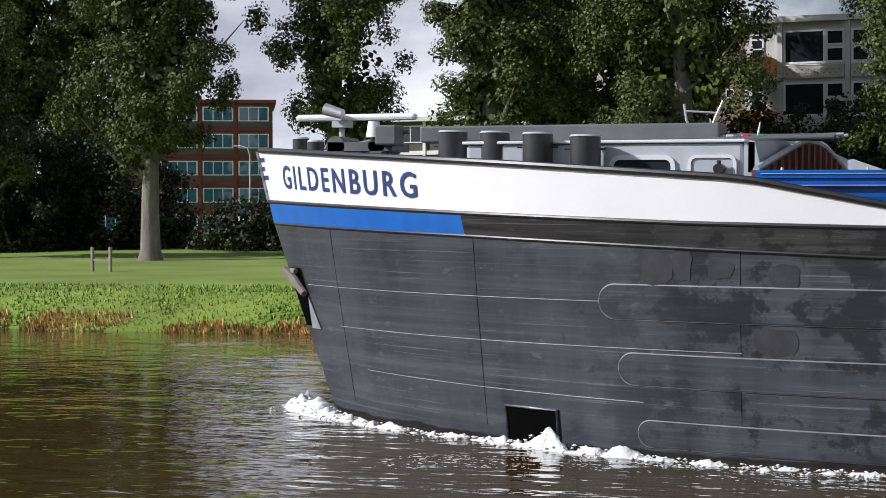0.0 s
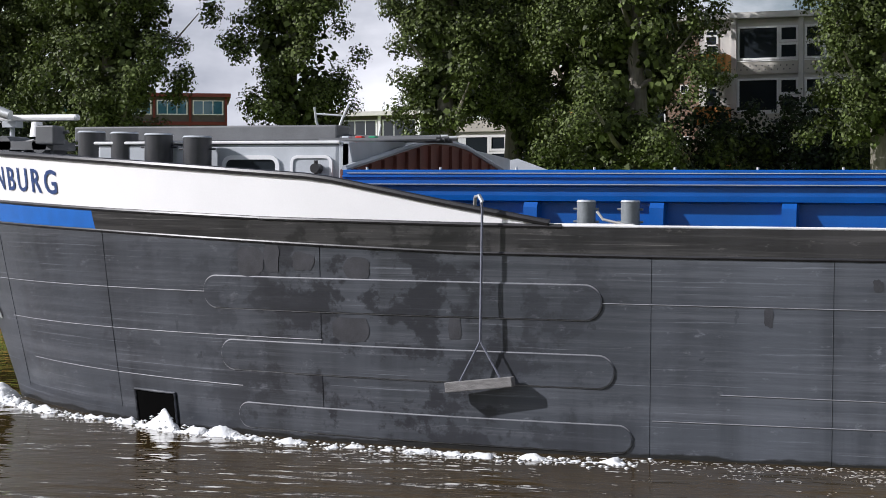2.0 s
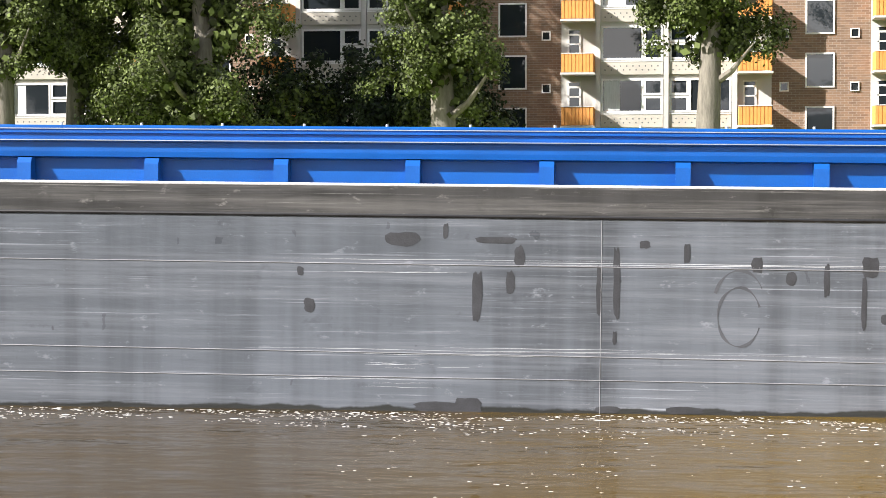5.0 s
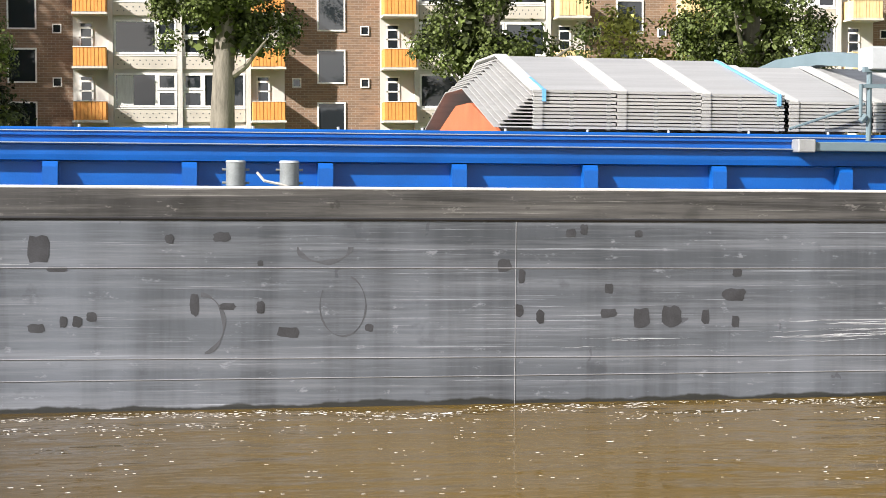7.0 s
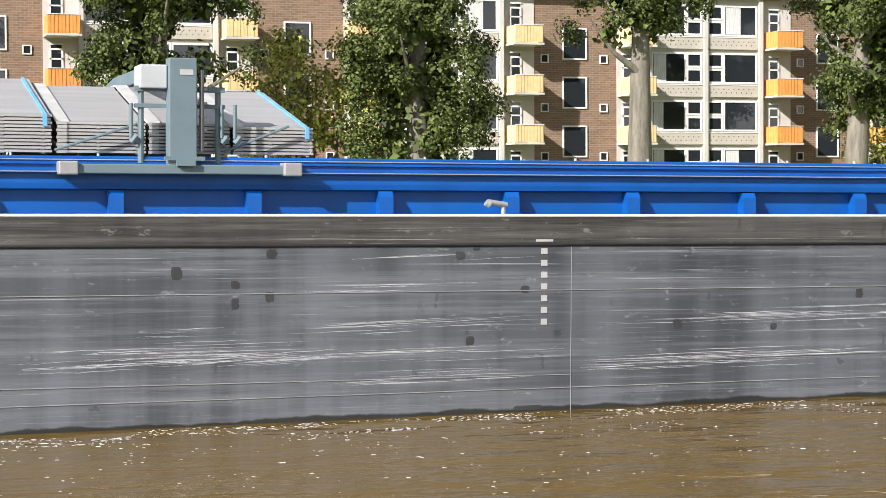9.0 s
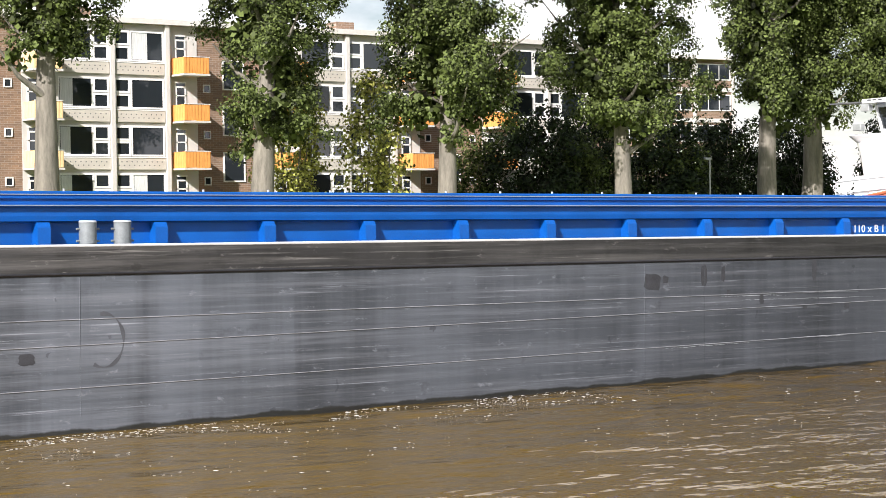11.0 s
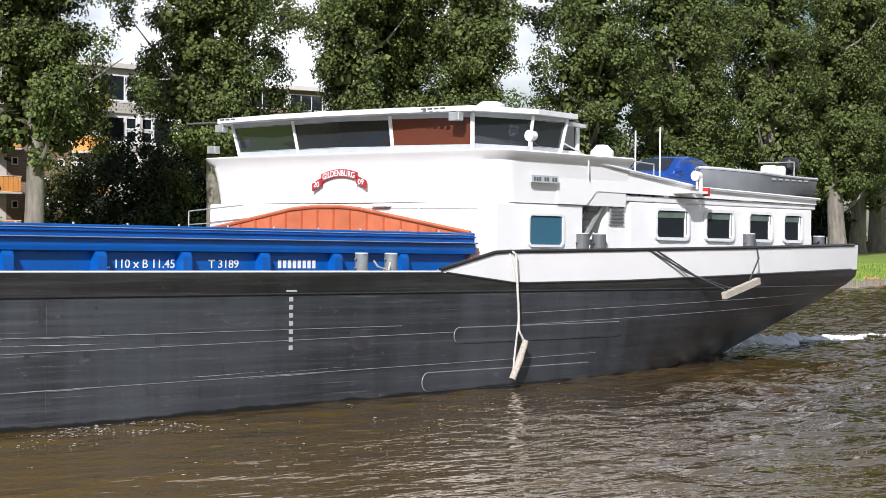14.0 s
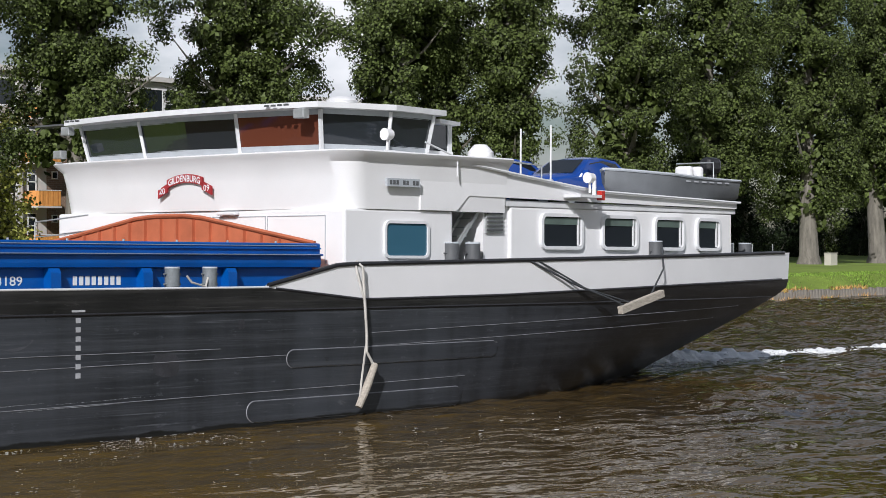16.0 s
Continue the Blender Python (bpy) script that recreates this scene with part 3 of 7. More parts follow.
def skin(lo, hi, n, cols, out=0.0, side=0):
    """A strip of hull plating between two heights given as functions of the nominal x."""
    bm = bmesh.new()
    rows = []
    for c in cols:
        xn = station(c, 3.3)
        a, b = lo(xn), hi(xn)
        row = []
        for k in range(n + 1):
            z = a + (b - a) * k / n
            x = station(c, z)
            y = hull_y(x, z) - out
            row.append((x, y if not side else BEAM - y, z))
        rows.append(row)
    sheet(bm, rows)
    if side:
        bmesh.ops.reverse_faces(bm, faces=bm.faces)
    return bm


def along_hull(bm, x0, x1, zf, r, step=0.5, off=0.0, seg=8):
    n = max(2, int((x1 - x0) / step))
    pts = []
    for i in range(n + 1):
        x = x0 + (x1 - x0) * i / n
        z = zf(x)
        pts.append((x, hull_y(x, z) - off, z))
    return tube(bm, pts, [r] * len(pts), seg)


ship = thing("cargo_ship", "long grey and white cargo ship with blue hold coaming, under way", "ship")


def mirror(bm):
    for v in bm.verts:
        v.co.y = BEAM - v.co.y
    bmesh.ops.reverse_faces(bm, faces=bm.faces)
    return bm


def make_hull():
    band, edge, rail = (lambda x: lerp_tab(BAND, x)), (lambda x: lerp_tab(EDGE, x)), (lambda x: lerp_tab(RAIL, x))
    bow = [c for c in COLS if station(c, 3.3) <= 14.6] + [0.87]
    bow = sorted(set(bow))
    aft = [c for c in COLS if c >= 1.97]
    cx = min(COLS, key=lambda c: abs(station(c, 3.5) - 6.0))
    blue_c = [c for c in COLS if c <= cx]
    black_c = [c for c in COLS if c >= cx]
    for s in (0, 1):
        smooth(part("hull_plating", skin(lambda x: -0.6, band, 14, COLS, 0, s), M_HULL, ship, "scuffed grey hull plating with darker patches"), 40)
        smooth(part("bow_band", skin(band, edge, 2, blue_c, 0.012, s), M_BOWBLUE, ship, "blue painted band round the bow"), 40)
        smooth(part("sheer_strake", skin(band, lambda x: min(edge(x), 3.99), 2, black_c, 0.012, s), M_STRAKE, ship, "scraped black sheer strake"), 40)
        smooth(part("bow_bulwark", skin(edge, rail, 4, bow, 0.0, s), M_WHITE, ship, "white bow bulwark"), 40)
        smooth(part("bow_bulwark_lining", skin(edge, rail, 4, bow, -0.09, s), M_GREYPAINT, ship), 40)
        smooth(part("stern_bulwark", skin(edge, rail, 3, aft, 0.0, s), M_WHITE, ship, "white stern bulwark"), 40)
        smooth(part("stern_bulwark_lining", skin(edge, rail, 3, aft, -0.09, s), M_GREYPAINT, ship), 40)
        lines = [("bow_cap_rail", 0.0, 14.4, rail, 0.055, 0.0, M_BLACK), ("stern_cap_rail", 89.2, 109.2, rail, 0.045, 0.0, M_BLACK),
                 ("upper_rubbing_strip", 0.1, 14.6, edge, 0.035, 0.0, M_BLACK), ("lower_rubbing_strip", 0.25, 109.0, band, 0.028, 0.0, M_BLACK),
                 ("stern_rubbing_strip", 89.4, 109.0, edge, 0.03, 0.0, M_BLACK), ("deck_edge_rail", 14.4, 89.2, lambda x: 3.56, 0.022, 0.0, M_WHITE_D)]
        for nm, a, b, zf, r, off, mt in lines:
            bm = along_hull(bmesh.new(), a, b, zf, r, 0.45, off)
            smooth(part(nm, mirror(bm) if s else bm, mt, ship))
    # transom
    bm = bmesh.new()
    rows = []
    for k in range(9):
        z = 4.32 - 4.9 * k / 8
        x = station(3, max(z, -0.6))
        y = hull_y(x, max(z, -0.6))
        rows.append([(x, y + (BEAM - 2 * y) * i / 6, z) for i in range(7)])
    sheet(bm, rows)
    part("transom", bm, M_STRAKE, ship)
    # deck
    bm = bmesh.new()
    rows = []
    for c in COLS:
        x = station(c, 3.5)
        y = hull_y(x, 3.5) + 0.02
        k = max(y, 1.16)
        rows.append([(x, y, 3.5), (x, k, 3.5), (x, BEAM - k, 3.5), (x, BEAM - y, 3.5)])
    sheet(bm, rows)
    part("deck", bm, M_DARKGREY, ship, "grey steel side deck")
    # plate seams
    for x, z0, z1 in ((5.98, 0.3, 3.38), (10.58, 0.3, 3.5), (2.4, 0.3, 3.45), (15.96, 0.1, 3.12), (18.6, 0.2, 3.5), (30.65, 0.3, 3.5), (42.48, 0.4, 3.12), (54.6, 0.5, 3.12), (62.41, 0.9, 3.5), (78.92, 0.8, 3.5), (74.12, 0.8, 3.1), (75.68, 0.8, 3.1)):
        bm = bmesh.new()
        pts = [(x, hull_y(x, z) - 0.001, z) for z in [z0 + (z1 - z0) * k / 8 for k in range(9)]]
        tube(bm, pts, [0.006] * 9, 6)
        part("plate_seam", bm, M_SEAM if x in (30.65, 42.48, 54.6) else M_HULL, ship)
    for x0, x1, za, zb in ((1.3, 16, 2.42, 2.42), (2.3, 10.6, 1.70, 1.72), (10.6, 88, 2.42, 2.42), (17, 54.6, 1.14, 1.12), (55, 95, 1.3, 1.62), (3, 9, 0.95, 0.9), (16, 60, 0.72, 0.95), (60, 96, 2.0, 2.3), (92, 107, 2.62, 2.9), (92, 106, 2.35, 2.6)):
        bm = along_hull(bmesh.new(), x0, x1, lambda x, a=x0, b=x1, p=za, q=zb: p + (q - p) * (x - a) / (b - a), 0.008, 0.8, 0.004, 6)
        part("plate_seam", bm, M_SEAM, ship)
    # long raised doubler plates with round ends
    for x0, x1, z0, z1 in ((8.3, 15.22, 2.16, 2.69), (8.6, 15.42, 1.16, 1.65), (8.9, 15.7, 0.22, 0.63), (89.68, 96.0, 2.0, 2.34), (88.66, 94.9, 1.0, 1.40)):
        bm = bmesh.new()
        r, n = (z1 - z0) / 2, 40
        rows = []
        for i in range(n + 1):
            x = x0 + (x1 - x0) * i / n
            if i < 9:
                x = x0 + r * 2 * (1 - math.cos(math.pi * i / 16)) / 2 * 1.0
            if i > n - 9:
                x = x1 - r * 2 * (1 - math.cos(math.pi * (n - i) / 16)) / 2
            d = min(x - x0, x1 - x)
            hh = math.sqrt(max(0.0, r * r - max(0.0, r - d) ** 2)) if d < r else r
            zc = (z0 + z1) / 2
            zz = [zc - hh, zc - hh * 0.96, zc - hh * 0.4, zc + hh * 0.4, zc + hh * 0.96, zc + hh]
            rows.append([(x, hull_y(x, z) - (0.0 if k in (0, 5) or i in (0, n) else 0.03), z) for k, z in enumerate(zz)])
        sheet(bm, rows)
        bmesh.ops.remove_doubles(bm, verts=bm.verts, dist=1e-4)
        plate = part("doubler_plate", bm, M_HULL, ship, "long round-ended raised hull plate")
        ring = [(q[0][0], q[0][1] - 0.004, q[0][2]) for q in rows] + [(q[-1][0], q[-1][1] - 0.004, q[-1][2]) for q in rows[::-1]]
        bm = bmesh.new()
        tube(bm, ring, [0.012] * len(ring), 5)
        part("weld_bead", bm, M_SEAM, plate)
    # bow thruster outlet: black sheet painting in the tunnel's darkness, with a steel rim
    bm = bmesh.new()
    x0, x1, z0, z1 = 6.42, 7.44, 0.02, 0.66
    sheet(bm, [[(x0 + (x1 - x0) * i / 4, hull_y(x0 + (x1 - x0) * i / 4, z0 + (z1 - z0) * k / 3) - 0.012, z0 + (z1 - z0) * k / 3) for k in range(4)] for i in range(5)])
    part("outlet_shade", bm, M_HOLE_SHADE, ship, "square black sheet for the shade inside the bow thruster outlet")
    bm = bmesh.new()
    tube(bm, [(x, hull_y(x, z) - 0.02, z) for x, z in ((x0, z0), (x0, z1), ((x0 + x1) / 2, z1), (x1, z1), (x1, z0))], [0.025] * 5, 6)
    part("outlet_rim", bm, M_HULL, ship)
    # anchor on the stem over a black sheet that paints in its pocket's shade
    bm = bmesh.new()
    rows = []
    for k in range(9):
        z = 2.72 - 1.1 * k / 8
        xs0 = lerp_tab(STEM, z) + 0.005
        w = lerp_tab([(1.6, 0.22), (2.2, 0.5), (2.72, 0.55)], z)
        rows.append([(xs0 + w * i / 4, hull_y(xs0 + w * i / 4, z) - 0.02, z) for i in range(5)])
    sheet(bm, rows)
    part("pocket_shade", bm, M_HOLE_SHADE, ship, "black sheet for the shade inside the anchor pocket")
    bm = bmesh.new()
    tube(bm, [(0.62, 5.35, 2.70), (0.85, 5.30, 2.52), (1.18, 5.10, 2.24)], [0.07, 0.09, 0.07], 8)
    tube(bm, [(0.52, 5.62, 2.66), (0.95, 5.2, 2.66)], [0.06, 0.05], 8)
    part("anchor", bm, M_POST, ship, "rust-brown stockless anchor")
    bm = bmesh.new()
    rows = []
    for k in range(6):
        z = 2.2 - 0.62 * k / 5
        xs0 = lerp_tab(STEM, z)
        a = xs0 + 0.5 - 0.28 * k / 5 - (0.0 if k else 0.0)
        b = xs0 + 0.52 + 0.06 * k / 5
        rows.append([(a + (b - a) * i / 3, hull_y(a + (b - a) * i / 3, z) - 0.03, z) for i in range(4)])
    sheet(bm, rows)
    part("anchor_fluke", bm, M_GALV, ship, "bright worn anchor fluke plate")


def paint_mark(name, x, z, w, h, seed, label):
    """An uneven touched-up spot of fresh dark paint lying on the plating."""
    rd = random.Random(seed)
    bm = bmesh.new()
    out = []
    n = 14
    for i in range(n):
        a = math.tau * i / n
        c, d = math.cos(a), math.sin(a)
        k = (abs(c) ** 5 + abs(d) ** 5) ** -0.2 * rd.uniform(0.84, 1.1) * 0.5
        px, pz = x + c * k * w, z + d * k * h
        out.append(bm.verts.new((px, hull_y(px, pz) - 0.004, pz)))
    mid = bm.verts.new((x, hull_y(x, z) - 0.005, z))
    for i in range(n):
        bm.faces.new((out[i], out[(i + 1) % n], mid))
    bmesh.ops.recalc_face_normals(bm, faces=bm.faces)
    part(name, bm, M_TOUCHUP, ship, label)


def scrape_lines(x0, z0, x1, z1, seed, strands):
    """A bundle of bright scratches left by a quay wall."""
    rd = random.Random(seed)
    bm = bmesh.new()
    for k in range(strands):
        a = rd.uniform(0.0, 0.65)
        b = min(1.0, a + rd.uniform(0.15, 0.55))
        dz, th = rd.gauss(0, 0.05), rd.uniform(0.0012, 0.0052)
        top, low = [], []
        for i in range(9):
            u = a + (b - a) * i / 8
            x, z = x0 + (x1 - x0) * u, z0 + (z1 - z0) * u + dz + rd.gauss(0, 0.004)
            hh = th * math.sin(math.pi * (0.04 + 0.92 * i / 8)) * rd.uniform(0.5, 1.2)
            y = hull_y(x, z) - 0.003 - 0.0004 * (k % 5)
            top.append((x, y, z + hh))
            low.append((x, y, z - hh))
        sheet(bm, [low, top])
    bmesh.ops.recalc_face_normals(bm, faces=bm.faces)
    tagged(part("scrape_mark", bm, M_SCRAPE, ship, "bright scratches in the grey paint"), kind="stuff")


def tyre_mark(x, z, rx, rz, a0, a1, wide):
    """A round black rubbing mark of a tyre fender."""
    bm = bmesh.new()
    rows = []
    for i in range(25):
        a = radians(a0 + (a1 - a0) * i / 24)
        w = wide * (0.6 + 0.4 * math.sin(5 * a + x))
        rows.append([(x + math.cos(a) * (rx + q * w), -0.0035, z + math.sin(a) * (rz + q * w)) for q in (-0.5, 0.5)])
    sheet(bm, rows)
    bmesh.ops.recalc_face_normals(bm, faces=bm.faces)
    part("tyre_mark", bm, M_RUBMARK, ship, "faint round black tyre mark")


def make_hull_marks():
    bow = [(9.27, 2.94, 0.5, 0.48), (9.69, 2.99, 0.30, 0.45), (10.28, 2.95, 0.39, 0.3), (11.24, 2.87, 0.48, 0.34), (11.15, 1.90, 0.67, 0.42), (12.08, 1.31, 0.42, 0.26),
           (10.76, 2.29, 0.87, 0.15), (12.90, 1.98, 0.23, 0.38), (14.64, 2.48, 0.31, 0.27), (19.21, 2.78, 0.12, 0.16), (17.69, 2.28, 0.14, 0.28), (11.6, 2.4, 0.5, 0.1),
           (19.23, 2.75, 0.14, 0.16), (19.95, 2.93, 0.12, 0.28), (19.52, 2.08, 0.11, 0.74), (20.00, 1.94, 0.11, 0.37), (21.02, 2.34, 0.18, 0.68), (21.42, 2.59, 0.10, 0.28), (21.57, 1.85, 0.14, 0.48), (20.49, 1.98, 0.09, 0.32)]
    fore = [(27.79, 2.78, 0.49, 0.2), (29.15, 2.78, 0.6, 0.10), (29.48, 2.56, 0.15, 0.30), (28.87, 1.96, 0.15, 0.75), (29.35, 2.18, 0.13, 0.32), (30.62, 2.08, 0.08, 0.73), (30.87, 2.22, 0.10, 1.01),
            (30.85, 1.41, 0.06, 0.20), (31.86, 2.63, 0.10, 0.30), (32.84, 2.48, 0.16, 0.22), (33.32, 2.30, 0.15, 0.19), (33.81, 2.28, 0.09, 0.48), (34.33, 1.97, 0.08, 0.72), (34.41, 2.47, 0.23, 0.28)]
    mid = [(34.83, 2.64, 0.11, 0.20), (35.70, 2.68, 0.30, 0.38), (35.95, 2.40, 0.3, 0.07), (34.62, 1.74, 0.12, 0.14), (35.66, 1.57, 0.24, 0.13), (36.04, 1.66, 0.12, 0.16), (36.23, 1.66, 0.14, 0.16), (36.43, 1.73, 0.15, 0.13),
           (26.43, 1.80, 0.17, 0.22), (26.29, 2.30, 0.10, 0.13), (28.41, 2.91, 0.08, 0.22), (31.26, 2.75, 0.16, 0.12), (37.51, 2.83, 0.13, 0.13), (37.86, 1.90, 0.14, 0.32)]
    waist = [(38.25, 2.86, 0.25, 0.14), (38.79, 2.49, 0.09, 0.08), (39.19, 1.50, 0.33, 0.15), (38.80, 1.86, 0.12, 0.18), (38.33, 1.87, 0.23, 0.10), (40.35, 1.56, 0.12, 0.11), (42.31, 2.46, 0.20, 0.18), (42.57, 2.30, 0.10, 0.20),
             (42.53, 1.80, 0.13, 0.18), (42.85, 1.71, 0.12, 0.20), (43.29, 2.93, 0.16, 0.12), (43.48, 2.98, 0.11, 0.15), (44.30, 2.92, 0.12, 0.11), (43.86, 2.12, 0.13, 0.15), (43.86, 1.76, 0.25, 0.13)]
    after = [(44.35, 1.69, 0.26, 0.29), (44.81, 1.71, 0.29, 0.31), (45.32, 1.70, 0.12, 0.22), (45.78, 1.63, 0.12, 0.18), (45.75, 2.02, 0.36, 0.19), (45.79, 2.35, 0.14, 0.12), (48.51, 2.73, 0.16, 0.19), (49.90, 3.00, 0.16, 0.15),
             (49.36, 2.55, 0.14, 0.12), (49.36, 2.28, 0.11, 0.17), (49.87, 2.37, 0.14, 0.16), (52.80, 2.96, 0.15, 0.13), (53.06, 3.08, 0.12, 0.10), (53.84, 2.44, 0.14, 0.12), (56.39, 1.87, 0.15, 0.16)]
    stern = [(59.61, 2.31, 0.14, 0.15), (60.99, 2.79, 0.13, 0.13), (58.07, 1.80, 0.12, 0.10), (52.96, 1.67, 0.14, 0.14), (61.53, 1.83, 0.27, 0.18), (74.31, 2.72, 0.43, 0.34), (74.65, 2.76, 0.15, 0.15), (75.68, 2.82, 0.17, 0.42),
             (76.20, 2.84, 0.11, 0.32), (77.27, 2.31, 0.13, 0.22), (76.35, 2.45, 0.10, 0.14), (81.41, 2.30, 0.15, 0.16), (78.53, 2.11, 0.14, 0.11), (79.79, 2.11, 0.16, 0.15), (86.73, 2.17, 0.6, 0.4), (78.80, 2.87, 0.14, 0.48), (88.53, 2.87, 0.16, 0.2)]
    for k, (x, z, w, h) in enumerate(bow + fore + mid + waist + after + stern):
        paint_mark("paint_patch", x, z, w, h, k, "dark touched-up paint spot")
    for k, (x, w, h) in enumerate(((28.4, 0.9, 0.16), (28.75, 0.4, 0.3), (30.76, 0.36, 0.1), (31.85, 0.55, 0.1), (53.9, 0.5, 0.08))):
        paint_mark("weed_patch", x, 0.0105 * x + 0.06, w, h, 300 + k, "black weed at the waterline")
    long_runs = [(25.2, 2.40, 37.9, 2.46), (25.2, 1.15, 38.0, 1.22), (27.1, 0.92, 30.0, 0.97), (25.7, 0.69, 28.7, 0.71), (42.6, 1.36, 45.9, 1.39), (47.9, 1.85, 49.9, 1.88), (50.2, 2.91, 54.5, 3.03), (49.5, 2.49, 53.2, 2.50), (73.8, 1.44, 84.8, 1.58), (81.6, 1.51, 88.6, 1.65), (73.8, 2.43, 81.0, 2.37)]
    heavy = [(46.4, 1.58, 50.9, 1.64), (46.8, 1.50, 50.3, 1.51), (47.7, 1.39, 50.9, 1.53), (49.5, 1.87, 54.1, 2.01), (49.4, 1.47, 54.5, 1.54), (54.8, 1.93, 62.3, 2.06), (50.0, 1.11, 54.5, 1.15), (54.7, 1.33, 61.3, 1.42), (54.7, 1.22, 59.1, 1.28), (45.9, 1.36, 48.5, 1.45)]
    for k, q in enumerate(long_runs):
        scrape_lines(*q, 40 + k, 3 if q[0] > 70 else 5)
    for k, q in enumerate(heavy):
        scrape_lines(*q, 60 + k, 15)
    for q in ((32.6, 1.74, 0.30, 0.42, 20, 340, 0.05), (32.6, 1.9, 0.36, 0.5, 30, 160, 0.05), (39.97, 1.88, 0.33, 0.44, 150, 430, 0.03), (37.95, 1.62, 0.33, 0.42, -80, 90, 0.07), (39.7, 2.72, 0.38, 0.22, 180, 360, 0.08), (62.81, 2.08, 0.34, 0.42, -120, 100, 0.07), (83.4, 2.75, 0.45, 0.2, 190, 350, 0.06)):
        tyre_mark(*q)


def make_coaming():
    prof = [(1.02, 4.42), (1.0, 4.40), (1.0, 4.33), (0.96, 4.325), (0.96, 4.30), (1.0, 4.295), (1.0, 4.205), (0.90, 4.20), (0.90, 4.17), (0.97, 4.16), (0.97, 4.02), (0.985, 3.94), (1.15, 3.92), (1.15, 3.52), (1.22, 3.52), (1.22, 4.42)]
    for s in (0, 1):
        bm = prism(bmesh.new(), prof, "x", 10.62, 91.5)
        part("hold_coaming", mirror(bm) if s else bm, M_BLUE, ship, "blue painted steel hold coaming")
    bm = bmesh.new()
    prism(bm, [(0.93, 3.52), (1.16, 3.52), (1.16, 3.93), (0.99, 3.92), (0.94, 3.84)], "x", -0.11, 0.11)
    me = mesh_of("bracket", bm, M_BLUE)
    bm = bmesh.new()
    cyl(bm, (0, 0, 4.42), (0, 0, 4.46), 0.022, seg=8)
    stud = mesh_of("stud", bm, M_GALV)
    for i in range(39):
        x = 11.80 + 1.999 * i if i < 18 else 47.78 + 2.067 * (i - 18)
        if x < 91:
            o = new("bracket", me)
            o.parent, o.location = ship, (x, 0, 0)
    for i in range(64):
        o = new("stud", stud)
        o.parent, o.location = ship, (11 + 1.26 * i, 1.1, 0)
    # thin bright tubes painting in the highlights along the coaming ridges
    for z, y in ((4.365, 0.985), (4.188, 0.885)):
        bm = bmesh.new()
        cyl(bm, (10.7, y, z), (91.4, y, z), 0.008, seg=6)
        part("ridge_highlight", bm, M_GALV, ship)
    # hold lining and floor
    bm = bmesh.new()
    box(bm, 10.7, 91.4, 1.23, 1.3, 0.4, 4.4)
    part("hold_lining", bm, M_BROWN, ship)
    part("hold_lining", one_box(10.7, 91.4, BEAM - 1.3, BEAM - 1.23, 0.4, 4.4), M_BROWN, ship)
    part("hold_floor", one_box(10.7, 91.4, 1.3, BEAM - 1.3, 0.3, 0.4), M_BROWN, ship)
    # arched hold ends
    def end_outline(base):
        return [(1.05, base), (1.05, 4.42), (2.2, 4.6), (4.6, 4.98), (5.2, 5.03), (6.2, 5.03), (6.9, 4.98), (9.2, 4.6), (BEAM - 1.05, 4.42), (BEAM - 1.05, base)]
    fore = part("hold_end", prism(bmesh.new(), end_outline(0.5), "x", 10.55, 10.62), M_BROWN, ship, "dark red-brown arched fore end of the hold")
    aft = part("hold_end", prism(bmesh.new(), end_outline(0.5), "x", 91.42, 91.5), M_RUST, ship, "orange-red ribbed arched aft end of the hold")
    for i in range(16):
        y = 1.55 + 0.556 * i
        top = lerp_tab([(1.05, 4.42), (4.6, 4.98), (5.2, 5.03), (6.2, 5.03), (6.9, 4.98), (10.4, 4.42)], y)
        part("rib", one_box(91.34, 91.425, y - 0.03, y + 0.03, 3.6, top - 0.06), M_RUST, aft)
        part("rib", one_box(10.615, 10.68, y - 0.03, y + 0.03, 3.6, top - 0.05), M_BROWN, fore)
    bm = bmesh.new()
    tube(bm, [(91.40, p[0], p[1] + 0.01) for p in end_outline(0.5)[1:-1]], [0.045] * 8, 6)
    part("end_rim", bm, M_RUST, aft)
    bm = bmesh.new()
    tube(bm, [(10.62, p[0], p[1] + 0.02) for p in end_outline(0.5)[1:-1]], [0.05] * 8, 6)
    part("end_rim", bm, M_GREYPAINT, fore)


def bollard(x, y, z, r, h, material, label):
    bm = bmesh.new()
    cyl(bm, (x, y, z), (x, y, z + h), r, seg=20)
    cyl(bm, (x, y, z + h * 0.22), (x, y, z + h * 0.26), r * 1.03, seg=20)
    b = part("bollard", bm, material, ship, label)
    smooth(b)
    bm = bmesh.new()
    cyl(bm, (x, y, z + h), (x, y, z + h + 0.03), r * 1.06, r * 0.95, seg=20)
    smooth(part("bollard_cap", bm, M_GREYPAINT, b))
    for zz in (0.3, 0.75):
        bm = bmesh.new()
        cyl(bm, (x - r * 1.4, y, z + h * zz), (x + r * 1.4, y, z + h * zz), 0.018, seg=8)
        part("cross_bar", bm, material, b)


